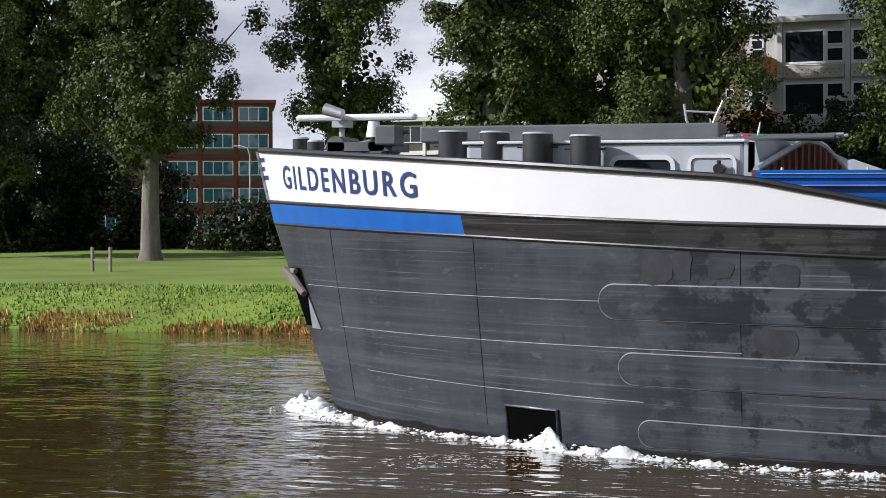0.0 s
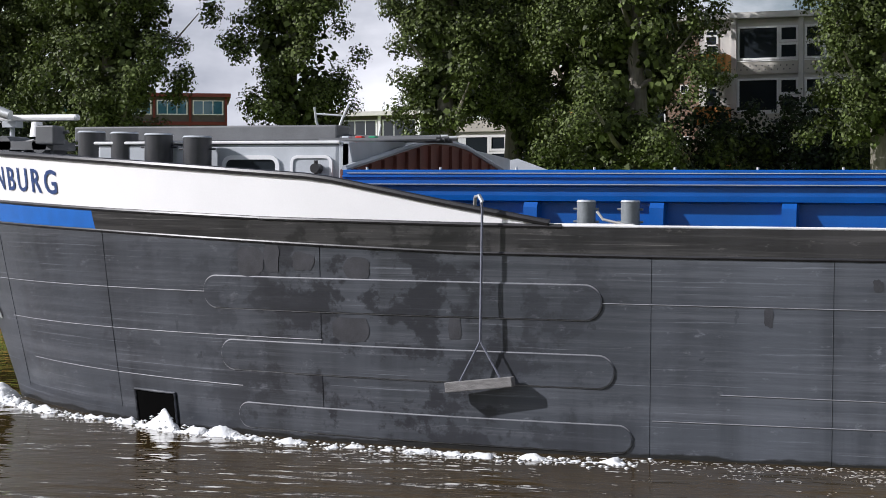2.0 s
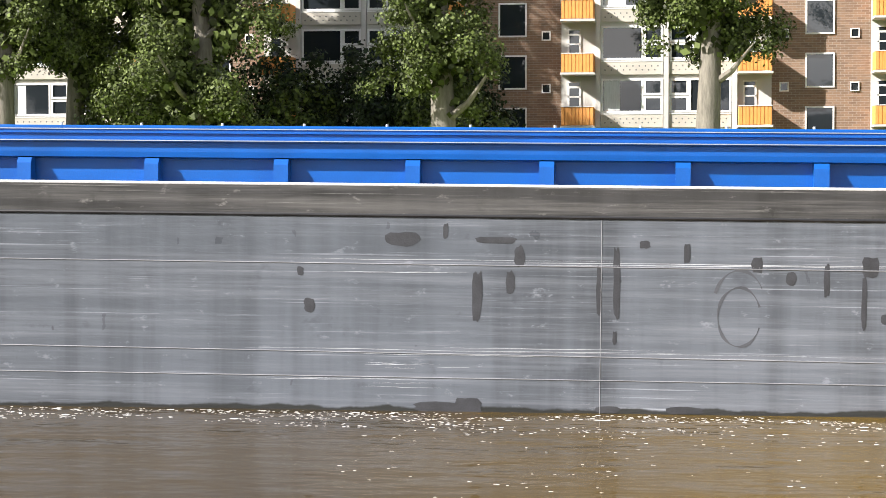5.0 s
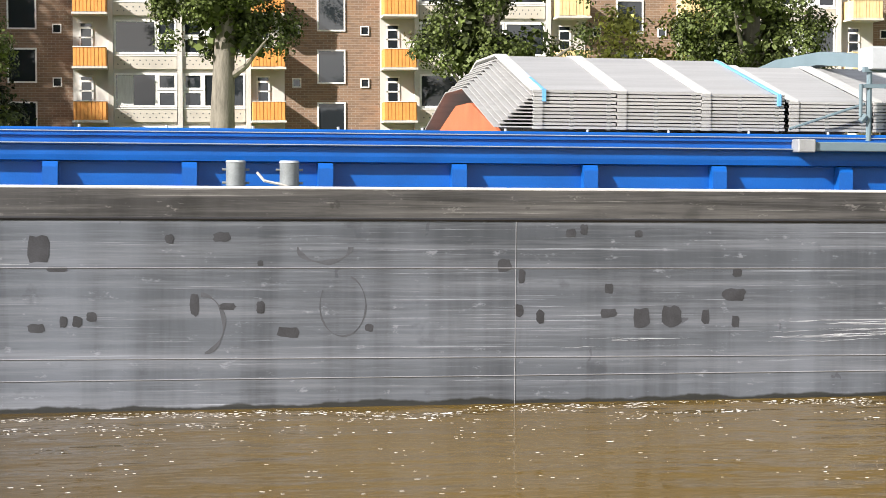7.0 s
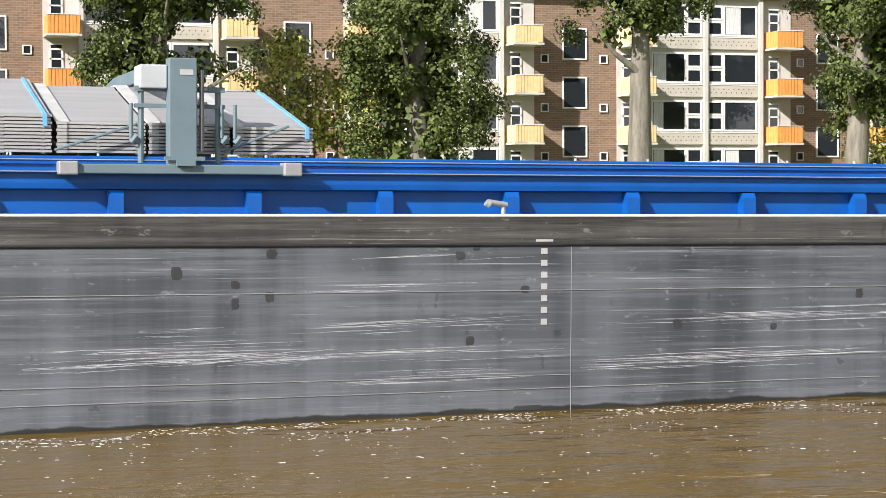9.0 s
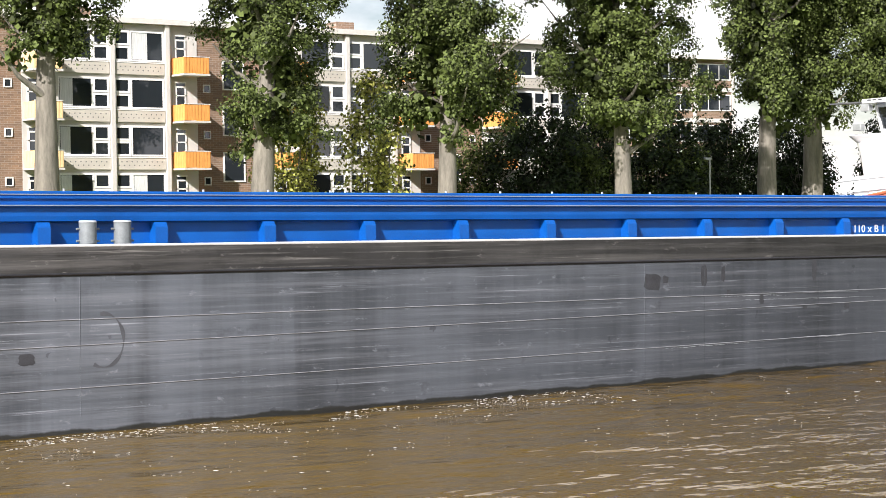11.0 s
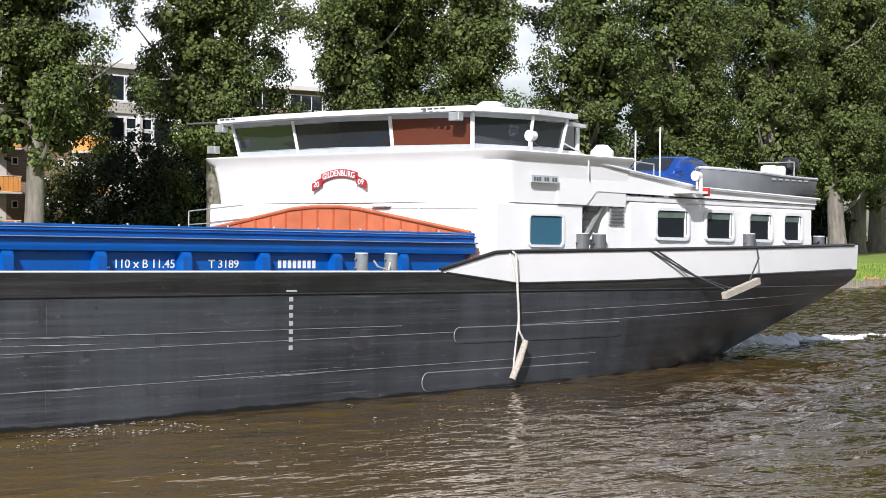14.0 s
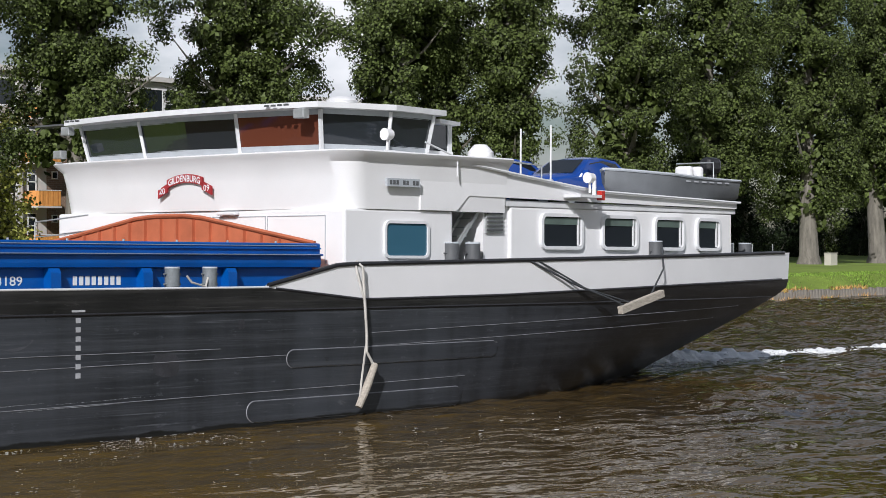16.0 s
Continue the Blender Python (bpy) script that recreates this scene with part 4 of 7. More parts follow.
def make_deck_gear():
    for x, y, zt in ((5.36, 2.05, 5.12), (6.24, 1.66, 5.08), (7.06, 1.38, 5.04), (7.93, 1.12, 4.98)):
        bollard(x, y, 4.2, 0.24, zt - 4.23, M_BOLLARD, "thick black mooring bollard")
    for x, y, zt in ((0.55, 6.2, 5.24), (1.5, 4.9, 5.12), (2.4, 4.2, 5.0), (2.75, 4.0, 5.0)):
        bollard(x, y, 4.2, 0.16, zt - 4.23, M_BOLLARD, "small black mooring bollard")
    for x in (14.85, 15.53, 38.45, 39.22, 62.75, 63.35, 87.2, 88.1):
        bollard(x, 0.42, 3.5, 0.14, 0.42, M_BOLLARD_G, "grey steel mooring bollard")
        bollard(x, BEAM - 0.42, 3.5, 0.14, 0.42, M_BOLLARD_G, "grey steel mooring bollard")
    for x, y in ((95.2, 0.75), (95.95, 0.8), (102.6, 0.7), (108.2, 1.8), (108.55, 2.6)):
        bollard(x, y, 3.6, 0.17, 0.95 if x > 102 else 0.85, M_DARKGREY, "dark mooring bollard on the stern deck")
    # forecastle: raised deck, cabin, folded mast and winch
    bm = bmesh.new()
    rows = []
    for c in [c for c in COLS if station(c, 4.2) < 10.4]:
        x = station(c, 4.2)
        y = hull_y(x, 4.2) + 0.05
        rows.append([(x, y, 4.2), (x, BEAM - y, 4.2)])
    sheet(bm, rows)
    part("forecastle_deck", bm, M_DARKGREY, ship)
    cabin = part("fore_cabin", one_box(5.8, 10.33, 1.5, BEAM - 1.5, 3.5, 4.86, bevel=0.06), M_GREYPAINT, ship, "pale grey fore cabin")
    part("roof_edge", one_box(5.75, 10.36, 1.45, BEAM - 1.45, 4.86, 4.91, bevel=0.015), M_WHITE_D, cabin)
    part("window_frame", window_ring(bmesh.new(), 8.28, 9.2, 4.28, 4.6, 1.455, 1.5, 0.07, 0.1), M_WHITE_D, cabin)
    part("pane", prism(bmesh.new(), rounded(8.28, 9.2, 4.28, 4.6, 0.1), "y", 1.485, 1.497), M_GLASS, cabin)
    part("hatch_frame", window_ring(bmesh.new(), 9.52, 10.18, 4.2, 4.62, 1.455, 1.5, 0.05, 0.08), M_WHITE_D, cabin)
    part("hatch", prism(bmesh.new(), rounded(9.52, 10.18, 4.0, 4.62, 0.08), "y", 1.48, 1.497), M_GREYPAINT, cabin, "closed grey steel hatch")
    bm = bmesh.new()
    cyl(bm, (9.98, 1.3, 4.45), (9.98, 1.48, 4.45), 0.08, seg=12)
    cyl(bm, (9.98, 1.36, 4.3), (9.98, 1.36, 4.58), 0.035, seg=10)
    part("valve", bm, M_BLACK, cabin)
    # sloping end plate between cabin and hold
    part("end_plate", prism(bmesh.new(), [(10.33, 4.0), (10.33, 4.86), (10.55, 4.9), (11.9, 4.42), (11.9, 4.0)], "y", BEAM - 1.15, BEAM - 1.1), M_GREYPAINT, ship)
    part("end_plate", prism(bmesh.new(), [(10.33, 4.0), (10.33, 4.86), (10.5, 4.86), (10.6, 4.43), (10.6, 4.0)], "y", 1.5, 1.56), M_GREYPAINT, ship)
    part("end_plate", prism(bmesh.new(), [(1.5, 4.4), (1.5, 4.88), (4.6, 5.02), (BEAM - 4.6, 5.02), (BEAM - 1.5, 4.88), (BEAM - 1.5, 4.4)], "x", 10.4, 10.5), M_GREYPAINT, ship)
    mast = part("folded_mast", one_box(4.3, 9.55, 3.2, 3.75, 4.98, 5.26, bevel=0.03), M_DARKGREY, ship, "dark grey mast folded down over the cabin")
    for x in (5.0, 7.0, 9.0):
        part("mast_rest", one_box(x - 0.05, x + 0.05, 3.25, 3.7, 4.2 if x < 5.7 else 4.9, 4.98), M_GREYPAINT, mast)
    scanner = part("radar_scanner", one_box(1.55, 3.9, 3.92, 4.1, 5.42, 5.54, bevel=0.05), M_WHITE, ship, "long white radar scanner bar")
    bm = bmesh.new()
    cyl(bm, (2.45, 4.0, 4.85), (2.45, 4.0, 5.42), 0.05, seg=10)
    box(bm, 2.3, 2.6, 3.88, 4.14, 5.3, 5.42)
    part("scanner_pedestal", bm, M_GREYPAINT, scanner)
    bm = bmesh.new()
    cyl(bm, (2.25, 3.7, 5.62), (2.6, 3.7, 5.52), 0.11, 0.09, seg=14)
    smooth(part("floodlight", bm, M_GALV, ship, "round silver floodlight"))
    bm = bmesh.new()
    box(bm, 2.35, 3.6, 3.6, 4.4, 4.86, 5.02)
    cyl(bm, (2.5, 3.6, 4.95), (2.5, 4.4, 4.95), 0.18, seg=14)
    cyl(bm, (3.3, 3.6, 4.95), (3.3, 4.4, 4.95), 0.16, seg=14)
    for x in (2.4, 2.9, 3.5):
        cyl(bm, (x, 3.7, 4.2), (x, 3.7, 4.9), 0.04, seg=8)
    cyl(bm, (2.3, 3.65, 4.85), (3.9, 3.65, 5.2), 0.035, seg=8)
    cyl(bm, (2.9, 3.65, 4.8), (3.6, 3.65, 5.3), 0.03, seg=8)
    part("anchor_winch", bm, M_DARKGREY, ship, "dark anchor winch with drums")
    part("winch_housing", one_box(3.4, 3.8, 3.3, 3.7, 4.95, 5.3, bevel=0.03), M_DARKGREY, ship)
    bm = bmesh.new()
    cyl(bm, (3.25, 3.6, 5.1), (3.25, 3.6, 5.38), 0.14, 0.1, seg=16)
    smooth(part("winch_cover", bm, M_WHITE, ship))
    # clutter on the cabin roof
    for k in range(6):
        bm = bmesh.new()
        cyl(bm, (9.3 + 0.03 * k, 3.0 + 0.25 * k, 4.98 + 0.05 * (k % 3)), (11.4, 3.2 + 0.2 * k, 5.0 + 0.04 * (k % 2)), 0.035, seg=8)
        part("stowed_pole", bm, M_DARKGREY, ship, "stowed dark steel pole")
    bm = bmesh.new()
    for y in (3.3, 3.75):
        cyl(bm, (9.2, y, 5.0), (11.5, y + 0.2, 5.06), 0.03, seg=8)
    for k in range(9):
        x = 9.4 + 0.24 * k
        cyl(bm, (x, 3.3, 5.02), (x, 3.78, 5.04), 0.018, seg=6)
    part("stowed_ladder", bm, M_GALV, ship)
    bm = bmesh.new()
    tube(bm, [(8.95, 4.0, 5.0), (8.8, 4.0, 5.35), (8.76, 4.0, 5.62)], [0.022] * 3, 6)
    tube(bm, [(9.15, 4.0, 5.0), (9.3, 4.0, 5.4), (9.42, 4.0, 5.66)], [0.022] * 3, 6)
    tube(bm, [(8.8, 4.0, 5.5), (9.36, 4.0, 5.46)], [0.018] * 2, 6)
    tube(bm, [(10.0, 4.0, 5.0), (10.05, 4.0, 5.3)], [0.03, 0.01], 6)
    part("davit_horns", bm, M_GALV, ship)
    for x, mt in ((10.0, M_RED_L), (10.25, M_GREEN_L), (9.75, M_GREYPAINT)):
        part("navigation_lamp", one_box(x - 0.07, x + 0.07, 3.1, 3.24, 4.92, 5.06, bevel=0.02), mt, ship)
    # small fittings along the side deck
    bm = bmesh.new()
    cyl(bm, (53.7, 0.6, 3.5), (53.7, 0.6, 3.72), 0.035, seg=10)
    cyl(bm, (53.45, 0.55, 3.76), (53.75, 0.6, 3.72), 0.045, seg=12)
    cyl(bm, (53.4, 0.55, 3.76), (53.46, 0.55, 3.72), 0.06, seg=12)
    smooth(part("hydrant", bm, M_GALV, ship, "silver deck hydrant valve"))
    for x0 in (14.6, 87.0, 38.3):
        bm = bmesh.new()
        tube(bm, [(x0 + 0.45, 0.3, 3.78), (x0 + 0.55, 0.28, 3.66), (x0 + 0.9, 0.3, 3.58), (x0 + 1.0, 0.35, 3.75)], [0.022] * 4, 6)
        part("mooring_line", bm, M_ROPE, ship)
    for x in (3, 20, 40, 60, 80, 92):
        bm = bmesh.new()
        cyl(bm, (x, 0.55 if 18 < x < 91 else hull_y(x, 3.5) + 0.5, 3.5), (x, 0.55 if 18 < x < 91 else hull_y(x, 3.5) + 0.5, 3.56), 0.12, seg=12)
        part("deck_fitting", bm, M_DARKGREY, ship)
    # draught scales
    for x, z0, z1 in ((54.15, 3.18, 1.85), (84.78, 3.18, 1.98)):
        part("draught_mark", one_box(x - 0.14, x + 0.14, -0.018, -0.013, z0 - 0.015, z0 + 0.02), M_MARK, ship)
        for k in range(7):
            z = z0 - 0.16 - (z0 - z1 - 0.16) * k / 6.5
            part("draught_mark", one_box(x - 0.05, x + 0.05, -0.012, -0.004, z - 0.045, z + 0.045), M_MARK, ship)


def make_lettering():
    # ship's name along the port bow
    pts, acc = [], [0.0]
    for i in range(201):
        x = 0.92 + (4.84 - 0.92) * i / 200
        pts.append((x, hull_y(x, 4.35)))
    for a, b in zip(pts, pts[1:]):
        acc.append(acc[-1] + math.dist(a, b))
    me = lettering("GILDENBURG", acc[-1], 1.0, 0.012, 1.3)
    for v in me.vertices:
        u, w = v.co.x, v.co.z
        i = min(199, max(0, next((k for k in range(200) if acc[k + 1] >= u), 199)))
        f = (u - acc[i]) / max(1e-6, acc[i + 1] - acc[i])
        x = pts[i][0] + (pts[i + 1][0] - pts[i][0]) * f
        z0 = 4.22 - 0.22 * u / acc[-1]
        z = z0 + w * 0.43
        v.co = (x, hull_y(x, z) - 0.015, z)
    me.materials.append(M_NAVY)
    part("ship_name", me, None, ship, "blue painted ship's name")
    for k in range(3):
        z = 4.78 - 0.17 * k
        bm = bmesh.new()
        x0 = lerp_tab(STEM, z)
        sheet(bm, [[(x0 + 0.01 + 0.08 * i, hull_y(x0 + 0.01 + 0.08 * i, z + dz) - 0.015, z + dz) for dz in (-0.04, 0.04)] for i in range(4 - (k == 1))])
        part("stem_stripe", bm, M_NAVY, ship)
    for text, a, b in (("L 110 x B 11.45", 81.08, 82.76), ("T 3189", 83.62, 84.42)):
        me = lettering(text, b - a, 0.17)
        for v in me.vertices:
            v.co = (a + v.co.x, 1.143, 3.61 + v.co.z)
        me.materials.append(M_TEXT)
        part("lettering", me, None, ship, "white painted lettering")
    for k in range(8):
        x = 85.5 + 0.14 * k
        part("register_bar", one_box(x, x + 0.09, 1.142, 1.147, 3.61, 3.78), M_TEXT, ship, "white painted bar")


def reflection_wall():
    # added out of view so that panes and hull reflect something dark
    w = new("unseen_wall", mesh_of("unseen_wall", one_box(-260, 300, -46, -45, 1.0, 11.0), M_GREYBRICK))
    tagged(w, "unseen grey-brown wall added behind the near bank for dark reflections", "wall", kind="structure")


reflection_wall()
make_hull()
make_hull_marks()
make_coaming()
make_deck_gear()
make_lettering()


def make_aft_house():
    # lower house
    lower = part("lower_house", one_box(92.0, 95.3, 0.8, BEAM - 0.8, 3.5, 5.15, bevel=0.05), M_WHITE, ship, "white painted lower deckhouse")
    part("window_frame", window_ring(bmesh.new(), 93.2, 94.45, 4.18, 4.86, 0.745, 0.8, 0.06, 0.09), M_WHITE_D, lower)
    part("pane", prism(bmesh.new(), rounded(93.2, 94.45, 4.18, 4.86, 0.09), "y", 0.782, 0.796), M_GLASS_B, lower, "pane with the blue sky reflection put into its tint")
    for y0, y1 in ((1.35, 3.15), (3.2, 4.95), (5.0, 7.4)):
        bm = bmesh.new()
        for a, b, c, d in ((y0, y1, 5.0, 5.015), (y0, y0 + 0.015, 4.0, 5.0), (y1 - 0.015, y1, 4.0, 5.0)):
            box(bm, 91.985, 91.998, a, b, c, d)
        part("panel_joint", bm, M_GREYPAINT, lower)
    for y in (4.35, 7.0):
        part("wall_light", one_box(91.85, 92.0, y - 0.3, y + 0.3, 5.04, 5.12, bevel=0.03), M_WHITE_D, lower)
    # flared wheelhouse tray with a bowed front and rounded corners
    bm = bmesh.new()
    levels = ((5.15, 0.0, 0.0), (5.75, 0.10, 0.04), (6.12, 0.18, 0.10), (6.26, 0.30, 0.24), (6.33, 0.34, 0.28), (6.36, 0.30, 0.24))

    def tray(z, fl, sd):
        pts = []
        y0, y1 = 0.78 - sd, BEAM - 0.78 + sd
        for i in range(7):
            a = radians(90 * i / 6)
            pts.append((92.55 - fl - 0.55 * math.sin(a) + 0.12, y0 + 0.55 * (1 - math.cos(a)), z))
        for i in range(1, 12):
            y = y0 + 0.55 + (y1 - y0 - 1.1) * i / 12
            pts.append((92.12 - fl - 0.35 * math.sin(math.pi * i / 12) ** 0.8 * 0.5, y, z))
        for i in range(6, -1, -1):
            a = radians(90 * i / 6)
            pts.append((92.55 - fl - 0.55 * math.sin(a) + 0.12, y1 - 0.55 * (1 - math.cos(a)), z))
        pts = [(97.0, y0, z)] + [(96.0, y0, z), (94.5, y0, z)] + pts + [(94.5, y1, z), (96.0, y1, z), (97.0, y1, z)]
        return pts
    grid = [tray(*lv) for lv in levels]
    sheet(bm, grid)
    top = [bm.verts.new(Vector(p) + Vector((0, 0, -0.02))) for p in grid[-1]]
    bm.faces.new(top)
    bot = [bm.verts.new(Vector(p)) for p in grid[0]]
    bm.faces.new(bot[::-1])
    bmesh.ops.recalc_face_normals(bm, faces=bm.faces)
    upper = smooth(part("wheelhouse_tray", bm, M_WHITE, ship, "white flared wheelhouse bulwark with bowed front"), 30)
    # sloping side screen that runs aft along the roof
    for s in (0, 1):
        bm = prism(bmesh.new(), [(94.2, 5.16), (95.35, 5.16), (95.75, 5.5), (106.2, 5.44), (106.2, 5.60), (104.0, 5.66), (100.2, 5.72), (97.6, 5.98), (94.6, 6.30), (94.2, 6.34)], "y", 0.735, 0.86)
        part("roof_screen", mirror(bm) if s else bm, M_WHITE, upper, "white sloping roof screen")
        bm = bmesh.new()
        tube(bm, [(93.0, 0.62, 6.36), (94.6, 0.64, 6.31), (97.6, 0.66, 5.99), (100.2, 0.66, 5.73), (106.25, 0.66, 5.6)], [0.035] * 5, 6)
        part("screen_edge", mirror(bm) if s else bm, M_WHITE_D, upper)
    # name board with unreadable lettering as bars
    board = part("name_board", one_box(93.05, 94.05, 0.60, 0.66, 5.63, 5.80), M_GREYPAINT, upper, "small pale name board")
    for k in range(9):
        if k not in (3, 6):
            part("board_bar", one_box(93.12 + 0.1 * k, 93.19 + 0.1 * k, 0.592, 0.599, 5.67, 5.76), M_DARKGREY, board)
    # wheelhouse: glazed band and roof
    plan = [(94.9, 1.25), (93.6, 1.15), (92.25, 1.75), (92.05, 4.1), (92.0, 5.72), (92.05, 7.3), (92.25, 9.7), (93.6, BEAM - 1.15), (94.9, BEAM - 1.25)]

    def rake(p, z):
        k = (z - 6.34) / 0.9
        cx, cy = 94.0, MID
        return (p[0] + (p[0] - cx) * 0.10 * k, p[1] + (p[1] - cy) * 0.035 * k, z)
    for a, b in zip(plan, plan[1:]):
        bm = bmesh.new()
        for z0, z1, ins, mt in ((6.34, 6.52, 0, 0), (7.12, 7.24, 0, 0)):
            vs = [bm.verts.new(rake(p, z)) for p, z in ((a, z0), (b, z0), (b, z1), (a, z1))]
            bm.faces.new(vs)
        part("window_rail", bm, M_GREYPAINT, upper)
        bm = bmesh.new()
        bm.faces.new([bm.verts.new(rake(p, z)) for p, z in ((a, 6.5), (b, 6.5), (b, 7.14), (a, 7.14))])
        part("wheelhouse_pane", bm, M_GLASS_R if a == (92.25, 1.75) else M_GLASS, upper, "brown tinted wheelhouse window" if a == (92.25, 1.75) else "dark tinted wheelhouse window")
    for p in plan:
        if p[1] not in (5.72,):
            bm = bmesh.new()
            q0, q1 = rake(p, 6.36), rake(p, 7.22)
            tube(bm, [(q0[0] - 0.02, q0[1] - (0.02 if p[1] < MID else -0.02), q0[2]), (q1[0] - 0.02, q1[1] - (0.02 if p[1] < MID else -0.02), q1[2])], [0.05, 0.05], 4)
            part("window_post", bm, M_WHITE_D, upper)
    part("aft_wall", one_box(94.85, 94.95, 1.3, BEAM - 1.3, 6.3, 7.2), M_WHITE_D, upper)
    part("dashboard", one_box(92.5, 93.2, 1.8, BEAM - 1.8, 6.36, 6.62), M_GREYPAINT, upper)
    bm = bmesh.new()
    out = [(95.3, 1.0), (93.5, 0.78), (91.75, 1.35), (91.4, 3.6), (91.32, 5.72), (91.4, 7.8), (91.75, 10.1), (92.4, 10.7), (95.3, 10.45)]
    prism(bm, out, "z", 7.24, 7.36)
    roof = part("wheelhouse_roof", bm, M_WHITE_D, upper, "pale flat wheelhouse roof with overhang")
    step = part("roof_step", prism(bmesh.new(), [(95.2, 1.1), (96.3, 1.5), (96.3, BEAM - 1.5), (95.2, BEAM - 1.1)], "z", 7.10, 7.18), M_WHITE_D, roof)
    part("rear_pane", one_box(94.97, 95.9, 1.5, 1.53, 6.5, 7.08), M_GLASS, roof)
    part("rear_post", one_box(95.86, 95.98, 1.46, 1.58, 6.3, 7.12), M_WHITE_D, roof)
    part("rear_sill", one_box(94.95, 96.0, 1.44, 1.56, 6.2, 6.5), M_WHITE, roof)
    part("roof_wing", one_box(91.9, 92.3, 10.4, 11.5, 7.27, 7.31), M_DARKGREY, roof)
    for y in (2.0, 2.2, 2.4, 2.6, 9.2, 9.4, 9.6):
        part("roof_vent", one_box(91.44, 91.5, y - 0.05, y + 0.05, 7.28, 7.32), M_DARKGREY, roof)
    bm = bmesh.new()
    cyl(bm, (92.6, 1.5, 7.36), (92.6, 1.5, 7.42), 0.3, 0.34, seg=24)
    cyl(bm, (92.6, 1.5, 7.42), (92.6, 1.5, 7.50), 0.34, 0.22, seg=24)
    smooth(part("satellite_dome", bm, M_WHITE, roof, "flat white antenna dome"))
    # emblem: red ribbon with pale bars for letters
    def arc(y):
        return 5.63 + 0.15 * (1 - ((y - 5.6) / 0.75) ** 2)

    def ribbon(y0, y1, h, drop, n=10):
        bm = bmesh.new()
        for x in (91.775, 91.80):
            sheet(bm, [[(x, y0 + (y1 - y0) * i / n, arc(y0 + (y1 - y0) * i / n) + dz - drop) for dz in (0, h)] for i in range(n + 1)])
        return bm
    rib = part("emblem", ribbon(5.03, 6.27, 0.19, 0), M_RED, upper, "dark red ribbon emblem with the year 2009")
    for y0, y1 in ((4.72, 5.06), (6.24, 6.58)):
        part("ribbon_end", ribbon(y0, y1, 0.19, 0.09, 4), M_RED, rib)
    me = lettering("GILDENBURG", 1.10, 0.15, 0.02)
    for v in me.vertices:
        y = 6.20 - v.co.x
        v.co = (91.762, y, arc(y) + 0.02 + v.co.z)
    me.materials.append(M_TEXT)
    part("ribbon_name", me, None, rib, "pale lettering of the ship's name")
    for text, y0 in (("20", 6.52), ("09", 4.99)):
        me = lettering(text, 0.2, 0.14)
        for v in me.vertices:
            v.co = (91.765, y0 - v.co.x, arc(y0 - 0.1) - 0.065 + v.co.z)
        me.materials.append(M_TEXT)
        part("ribbon_figure", me, None, rib)
    # recess with louvre and stairs, then the aft accommodation
    part("recess_back", one_box(95.25, 97.3, 2.2, 2.3, 3.5, 5.3), M_WHITE_D, ship)
    part("recess_door", one_box(95.5, 96.3, 2.15, 2.2, 3.5, 5.2), M_DARKGREY, ship, "dark open companionway door")
    part("recess_wall", one_box(96.4, 97.3, 0.9, 2.2, 3.5, 5.46), M_WHITE, ship)
    lou = part("louvre", one_box(96.45, 97.0, 0.84, 0.9, 4.70, 5.46), M_GALV, ship, "grey ventilation louvre")
    for k in range(8):
        part("slat", one_box(96.47, 96.98, 0.80, 0.85, 4.75 + 0.09 * k, 4.79 + 0.09 * k), M_DARKGREY, lou)
    bm = bmesh.new()
    prism(bm, [(95.3, 4.1), (95.4, 4.1), (96.4, 5.2), (96.3, 5.2)], "y", 0.95, 1.02)
    prism(bm, [(95.3, 4.1), (95.4, 4.1), (96.4, 5.2), (96.3, 5.2)], "y", 1.4, 1.46)
    part("stair_string", bm, M_GALV, ship)
    for k in range(5):
        part("stair_tread", one_box(95.4 + 0.19 * k, 95.58 + 0.19 * k, 0.98, 1.43, 4.2 + 0.2 * k, 4.23 + 0.2 * k), M_GALV, ship)
    aft = part("aft_house", one_box(97.25, 106.1, 0.82, BEAM - 0.82, 3.5, 5.30, bevel=0.04), M_WHITE, ship, "white aft deckhouse")
    for x0, x1 in ((98.35, 99.75), (100.62, 101.9), (102.72, 103.85), (104.52, 105.45)):
        f = part("window_frame", window_ring(bmesh.new(), x0, x1, 4.42, 5.10, 0.74, 0.82, 0.08, 0.1), M_WHITE_D, aft)
        part("pane", prism(bmesh.new(), rounded(x0, x1, 4.42, 5.10, 0.1), "y", 0.80, 0.815), M_GLASS, f)
        part("blind", one_box(x0 + 0.02, x1 - 0.02, 0.785, 0.797, 4.92, 5.08), mat("blind_green", (0.10, 0.14, 0.12), 0.7), f, "half-lowered dark blind")
        part("sash", one_box(x1 - 0.12, x1 - 0.06, 0.78, 0.80, 4.44, 5.08), M_WHITE, f)
    part("aft_roof", one_box(97.0, 106.25, 0.80, BEAM - 0.80, 5.30, 5.44, bevel=0.02), M_WHITE_D, aft)
    bm = bmesh.new()
    for y in (0.86,):
        for x in (106.9, 107.8, 108.8):
            cyl(bm, (x, 1.3, 4.2), (x, 1.3, 4.55), 0.018, seg=6)
    part("stern_rail", bm, M_GALV, ship)
    # fittings round the wheelhouse
    def lamp(x, y, z, label):
        bm = bmesh.new()
        cyl(bm, (x - 0.1, y, z), (x + 0.1, y, z), 0.13, 0.11, seg=16)
        cyl(bm, (x, y, z - 0.35), (x, y, z - 0.1), 0.03, seg=8)
        smooth(part("searchlight", bm, M_WHITE, ship, label))
    lamp(93.2, 0.75, 6.72, "white searchlight")
